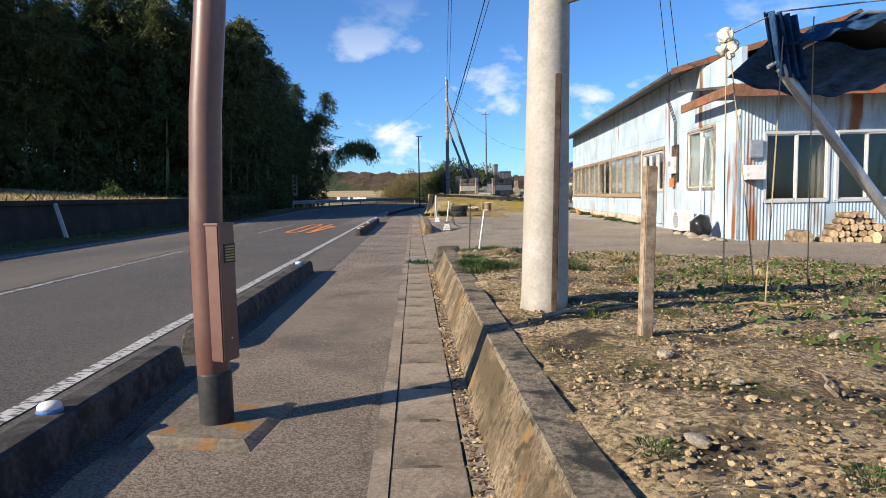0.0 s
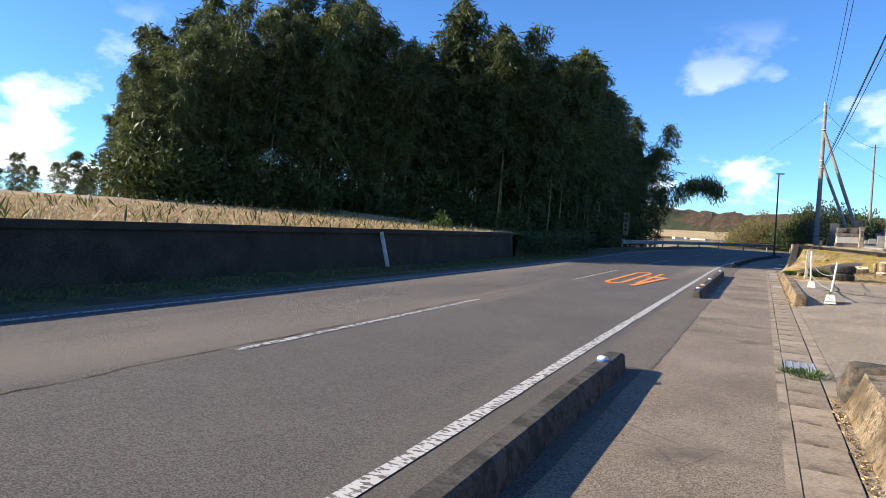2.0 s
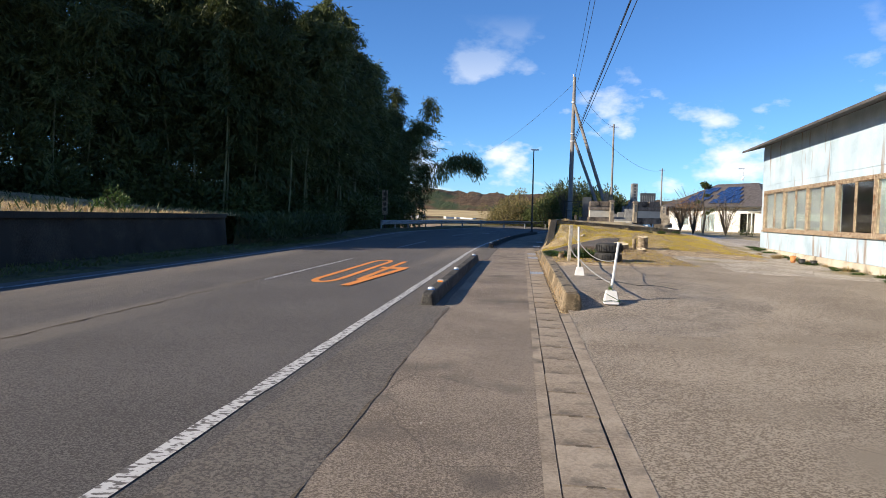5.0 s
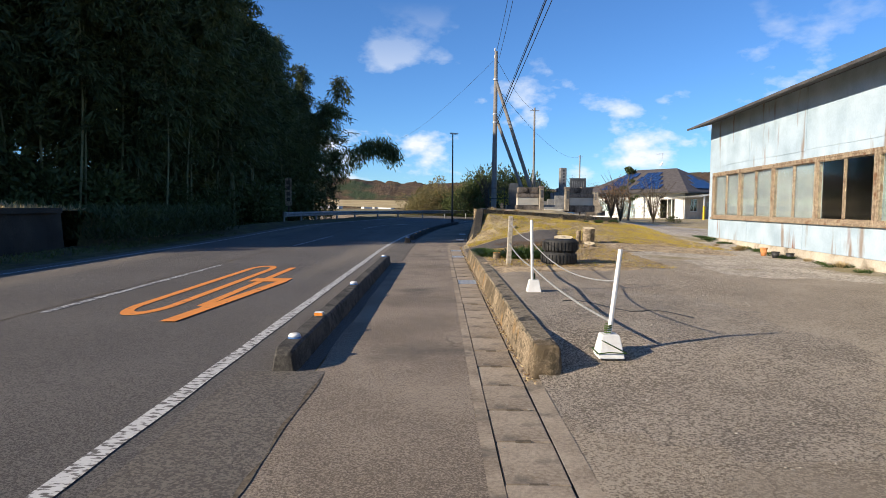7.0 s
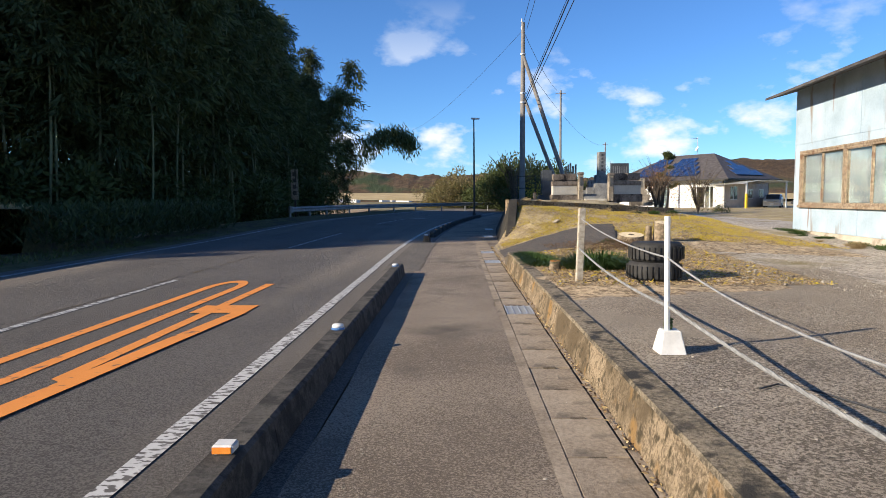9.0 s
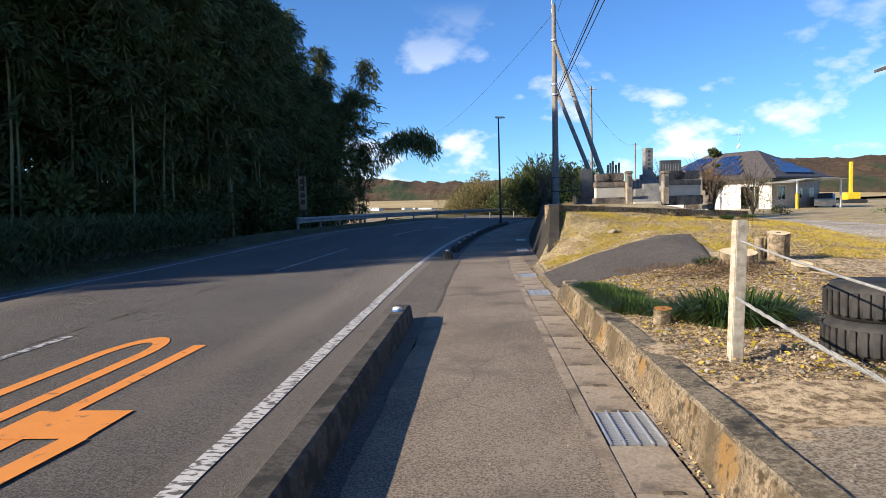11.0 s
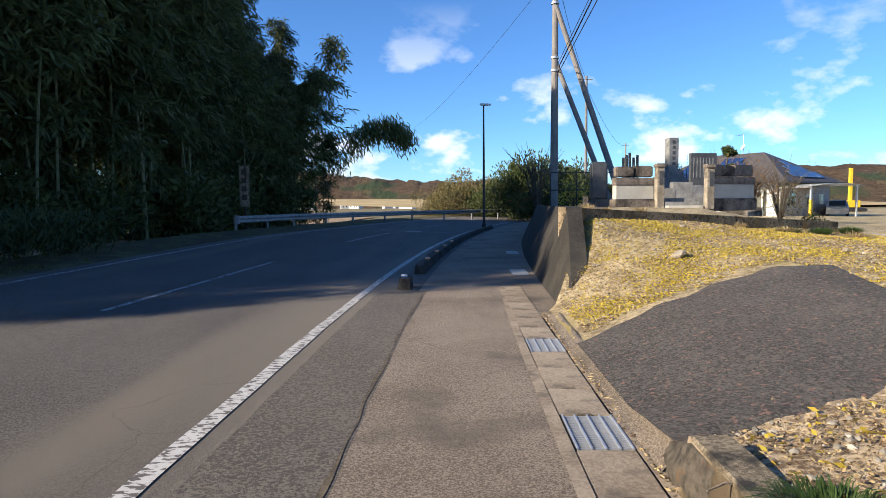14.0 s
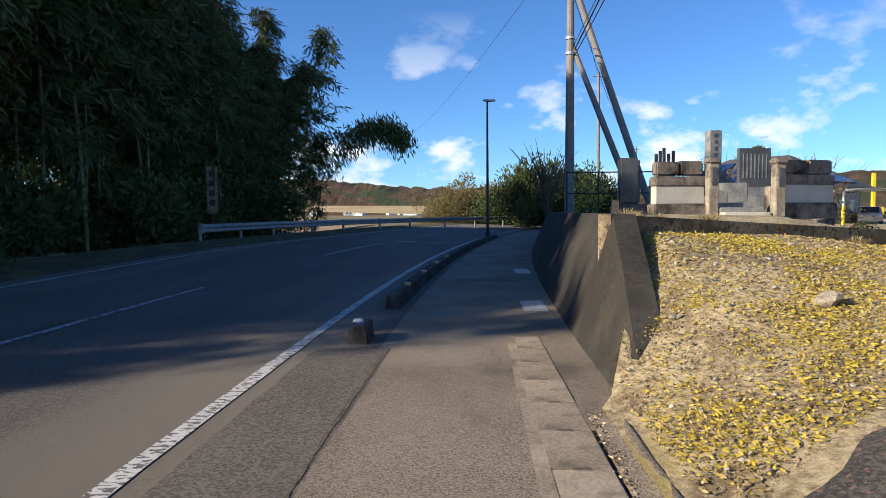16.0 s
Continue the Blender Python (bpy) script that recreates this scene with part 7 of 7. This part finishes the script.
for x, y, s in ((0.72, 10.62, 0.2), (1.0, 10.6, 0.13), (1.25, 10.5, 0.09), (1.5, 10.4, 0.1)):
    rock(x, y, 0.12, s, "dark broken rubble at the end of the wall")


def stick(x, y, L, turn, r=0.01, mat=None, label="dry fallen stick on the ground"):
    pts = [(k * L / 4, 0.05 * L * math.sin(k * 1.9), r + 0.01 * (k % 2)) for k in range(5)]
    s = part("stick", tube(pts, [r, r, r * 0.8, r * 0.7, r * 0.4], 5), mat or M_wood)
    s.matrix_world = pose(x, y, land(x, y) + 0.01, 0, 0, turn)
    tagged(s, label, "stick", "fallen sticks")


for i in range(34):
    x, y = random.choice((on_bed()[:2], (random.uniform(0.9, 5), random.uniform(2, 10))))
    stick(x, y, random.uniform(0.2, 0.7), random.uniform(0, 360), random.uniform(0.004, 0.012))
for i in range(40):
    stick(2.5 + random.gauss(0, 0.5), 31.3 + random.gauss(0, 0.35), random.uniform(0.3, 0.7), random.uniform(0, 360), 0.007, M_bark, "cut brushwood twig heaped by the stump")
heap = new("brush_heap", bush(4200, (1.0, 0.6, 0.20), 0.030, M_brush, 14))
heap.matrix_world = pose(2.5, 31.45, 0.34)
tagged(heap, "heap of dead brown brush around the stumps", "brush heap", "", "stuff")

# yard: thin stakes, hanging strings, pipe frame and blue net
for x, y, h, m, l in ((0.98, 10.3, 0.75, M_grass, "thin green garden cane by the wall end"), (1.12, 10.25, 0.62, M_white_paint, "thin white plastic stake leaning by the wall end")):
    s = part("garden_stake", tube([(0, 0, -0.05), (0.10 if m is M_white_paint else 0.02, 0.0, h)], 0.009 if m is M_grass else 0.016, 8), m)
    s.matrix_world = pose(x, y, land(x, y))
    tagged(s, l, "stake", "garden stakes")
frame_ob = thing("net_scaffold", pose(0, 0, 0), "grey steel pipe frame leaning over the yard", "frame")
part("pipe", tube([(3.72, 6.4, 2.42), (5.3, 6.6, 0.62), (5.7, 6.65, 0.12)], 0.055, 12), M_galv, frame_ob)
part("pipe", tube([(5.2, 6.6, 2.9), (4.9, 6.5, 3.4), (7.5, 6.5, 0.1)], 0.055, 12), M_galv, frame_ob)
part("pipe", tube([(3.6, 6.4, 2.42), (4.6, 6.45, 2.95), (6.6, 6.5, 3.0)], 0.02, 8), M_galv, frame_ob)
M_net = surface("blue_net", (0.018, 0.055, 0.13), (0.05, 0.14, 0.29), 6, 0.8, 0.4, 50, 0.4, 0.5)


def net(name, rows, cols, fn, label):
    bm = bmesh.new()
    g = [[bm.verts.new(fn(i / cols, j / rows)) for i in range(cols + 1)] for j in range(rows + 1)]
    for a, b in zip(g, g[1:]):
        for k in range(cols):
            bm.faces.new((a[k], a[k + 1], b[k + 1], b[k]))
    bmesh.ops.solidify(bm, geom=bm.faces[:], thickness=0.006)
    ob = part(name, bm, M_net, smooth=True)
    tagged(ob, label, "net", "garden nets")


net("bird_net", 10, 40, lambda u, v: (3.72 + 2.6 * u, 6.4 + 0.35 * (v - 0.5), 2.92 + 0.10 * u - 0.30 * (1 - u) ** 3 + (v - 0.5) * (0.10 + 0.16 * u) + 0.035 * math.sin(u * 40 + v * 7)), "bunched dark blue garden net slung along the frame")
net("bird_net", 10, 20, lambda u, v: (3.55 + 0.30 * u + 0.12 * v, 6.38 + 0.06 * math.sin(u * 25), 2.95 - 0.62 * v - 0.05 * u), "blue net hanging in gathered folds")
net("bird_net", 10, 34, lambda u, v: (3.75 + 2.2 * u, 6.42 + 1.1 * v, 2.80 - 0.22 * math.sin(u * math.pi) - 0.28 * v + 0.02 * math.sin(u * 30)), "sagging blue net stretched beyond the pipe")
bm = bmesh.new()
for dx, dz, r in ((0, 0, 0.075), (0.06, -0.09, 0.07), (-0.03, -0.13, 0.05), (0.03, -0.18, 0.045)):
    made = bmesh.ops.create_icosphere(bm, subdivisions=3, radius=r, matrix=pose(3.18 + dx, 6.4, 2.72 + dz))["verts"]
    for v in made:
        v.co += Vector((noise.noise(v.co * 18), noise.noise(v.co * 18 + Vector((5, 0, 0))), noise.noise(v.co * 18 + Vector((0, 5, 0))))) * 0.03
ball = part("cloth_bundle", bm, surface("grubby_cloth", (0.42, 0.38, 0.32), (0.72, 0.68, 0.60), 10, 0.95, 0.5, 60, 0.4, 0.4))
tagged(ball, "bundle of grubby white cloth tied at the string", "cloth bundle")
for x0, y0, z0, x1, y1 in ((3.18, 6.4, 2.6, 2.85, 5.7), (3.22, 6.4, 2.6, 3.35, 6.1), (3.75, 6.4, 2.8, 2.95, 5.2), (4.05, 6.4, 2.9, 4.0, 6.3)):
    s = part("string", tube([(x0, y0, z0), (x1, y1, land(x1, y1) + 0.02)], 0.006, 5), M_straw)
    tagged(s, "pale string stretched from the net to the ground", "string", "net strings")
rope([(3.18, 6.4, 2.72), (3.7, 6.4, 2.95), (5.5, 6.5, 3.15)], 0.008, "grey cord holding up the net")
stick(2.6, 5.0, 0.6, -10, 0.012, M_straw, "bundle of pale straw on the soil")
stick(2.7, 4.9, 0.5, 5, 0.012, M_straw, "bundle of pale straw on the soil")
stick(1.0, 4.55, 0.8, 20, 0.02, M_wood, "dry plank-like stick below the pole")


# ---- gutter: frame, lids and gratings ----
gut = thing("gutter", pose(0, 0, 0), "concrete drain with square lids along the footway", "gutter", "", "structure")
strip("bed", -0.10, 0.46, -12, 36.8, -0.012, M_joint, 1.0, parent=gut)
strip("edge_strip", -0.105, -0.019, -12, 39.6, 0.007, M_gutter, 0.6, parent=gut)
strip("edge_strip", 0.332, 0.47, -12, 36.9, 0.006, M_gutter, 0.6, parent=gut)
lid = bmesh.new()
box_in(lid, -0.014, 0.325, 0.006, 0.594, -0.05, 0.006, 0.006)
lid_me = bpy.data.meshes.new("lid")
lid.to_mesh(lid_me)
lid.free()
lid_me.materials.append(M_gutter)
slot_me = bpy.data.meshes.new("slot")
bm = box(0.10, 0.20, -0.020, 0.020, -0.02, 0.008, 0.004)
bm.to_mesh(slot_me)
bm.free()
slot_me.materials.append(M_joint)
grates = {round((26.0 + 0.26) / 0.6): 0.75, 54: 0.6, round(34.5 / 0.6): 0.6, round(11.75 / 0.6): 0.6}
bar_me = bpy.data.meshes.new("bar")
bm = box(0.0, 0.325, -0.004, 0.004, -0.02, 0.008, 0.001)
bm.to_mesh(bar_me)
bm.free()
bar_me.materials.append(M_galv)
cross_me = bpy.data.meshes.new("cross_bar")
bm = box(-0.006, 0.006, 0.0, 0.58, -0.015, 0.012, 0.001)
bm.to_mesh(cross_me)
bm.free()
cross_me.materials.append(M_galv)
for k in range(-8, 66):
    y = 0.6 * k
    if k in grates:
        for j in range(19):
            b = new("grate_bar", bar_me)
            b.parent, b.location = gut, (0, y + 0.02 + 0.03 * j, 0)
        for x in (0.005, 0.085, 0.165, 0.245, 0.32):
            b = new("grate_bar", cross_me)
            b.parent, b.location = gut, (x, y + 0.01, 0)
        continue
    b = new("lid", lid_me)
    b.parent = gut
    b.matrix_local = pose(random.uniform(-0.003, 0.003), y, random.uniform(-0.004, 0.003), random.uniform(-0.5, 0.5), random.uniform(-0.5, 0.5), random.uniform(-0.4, 0.4))
    s = new("slot", slot_me)
    s.parent, s.location = gut, (random.uniform(0, 0.02), y, 0.0)
for y0 in (41.4, 46.8):
    for j in range(24):
        b = new("grate_bar", bar_me)
        b.parent, b.location = gut, (0.22 + bend(y0) - 0.02, y0 + 0.04 * j, 0.008)
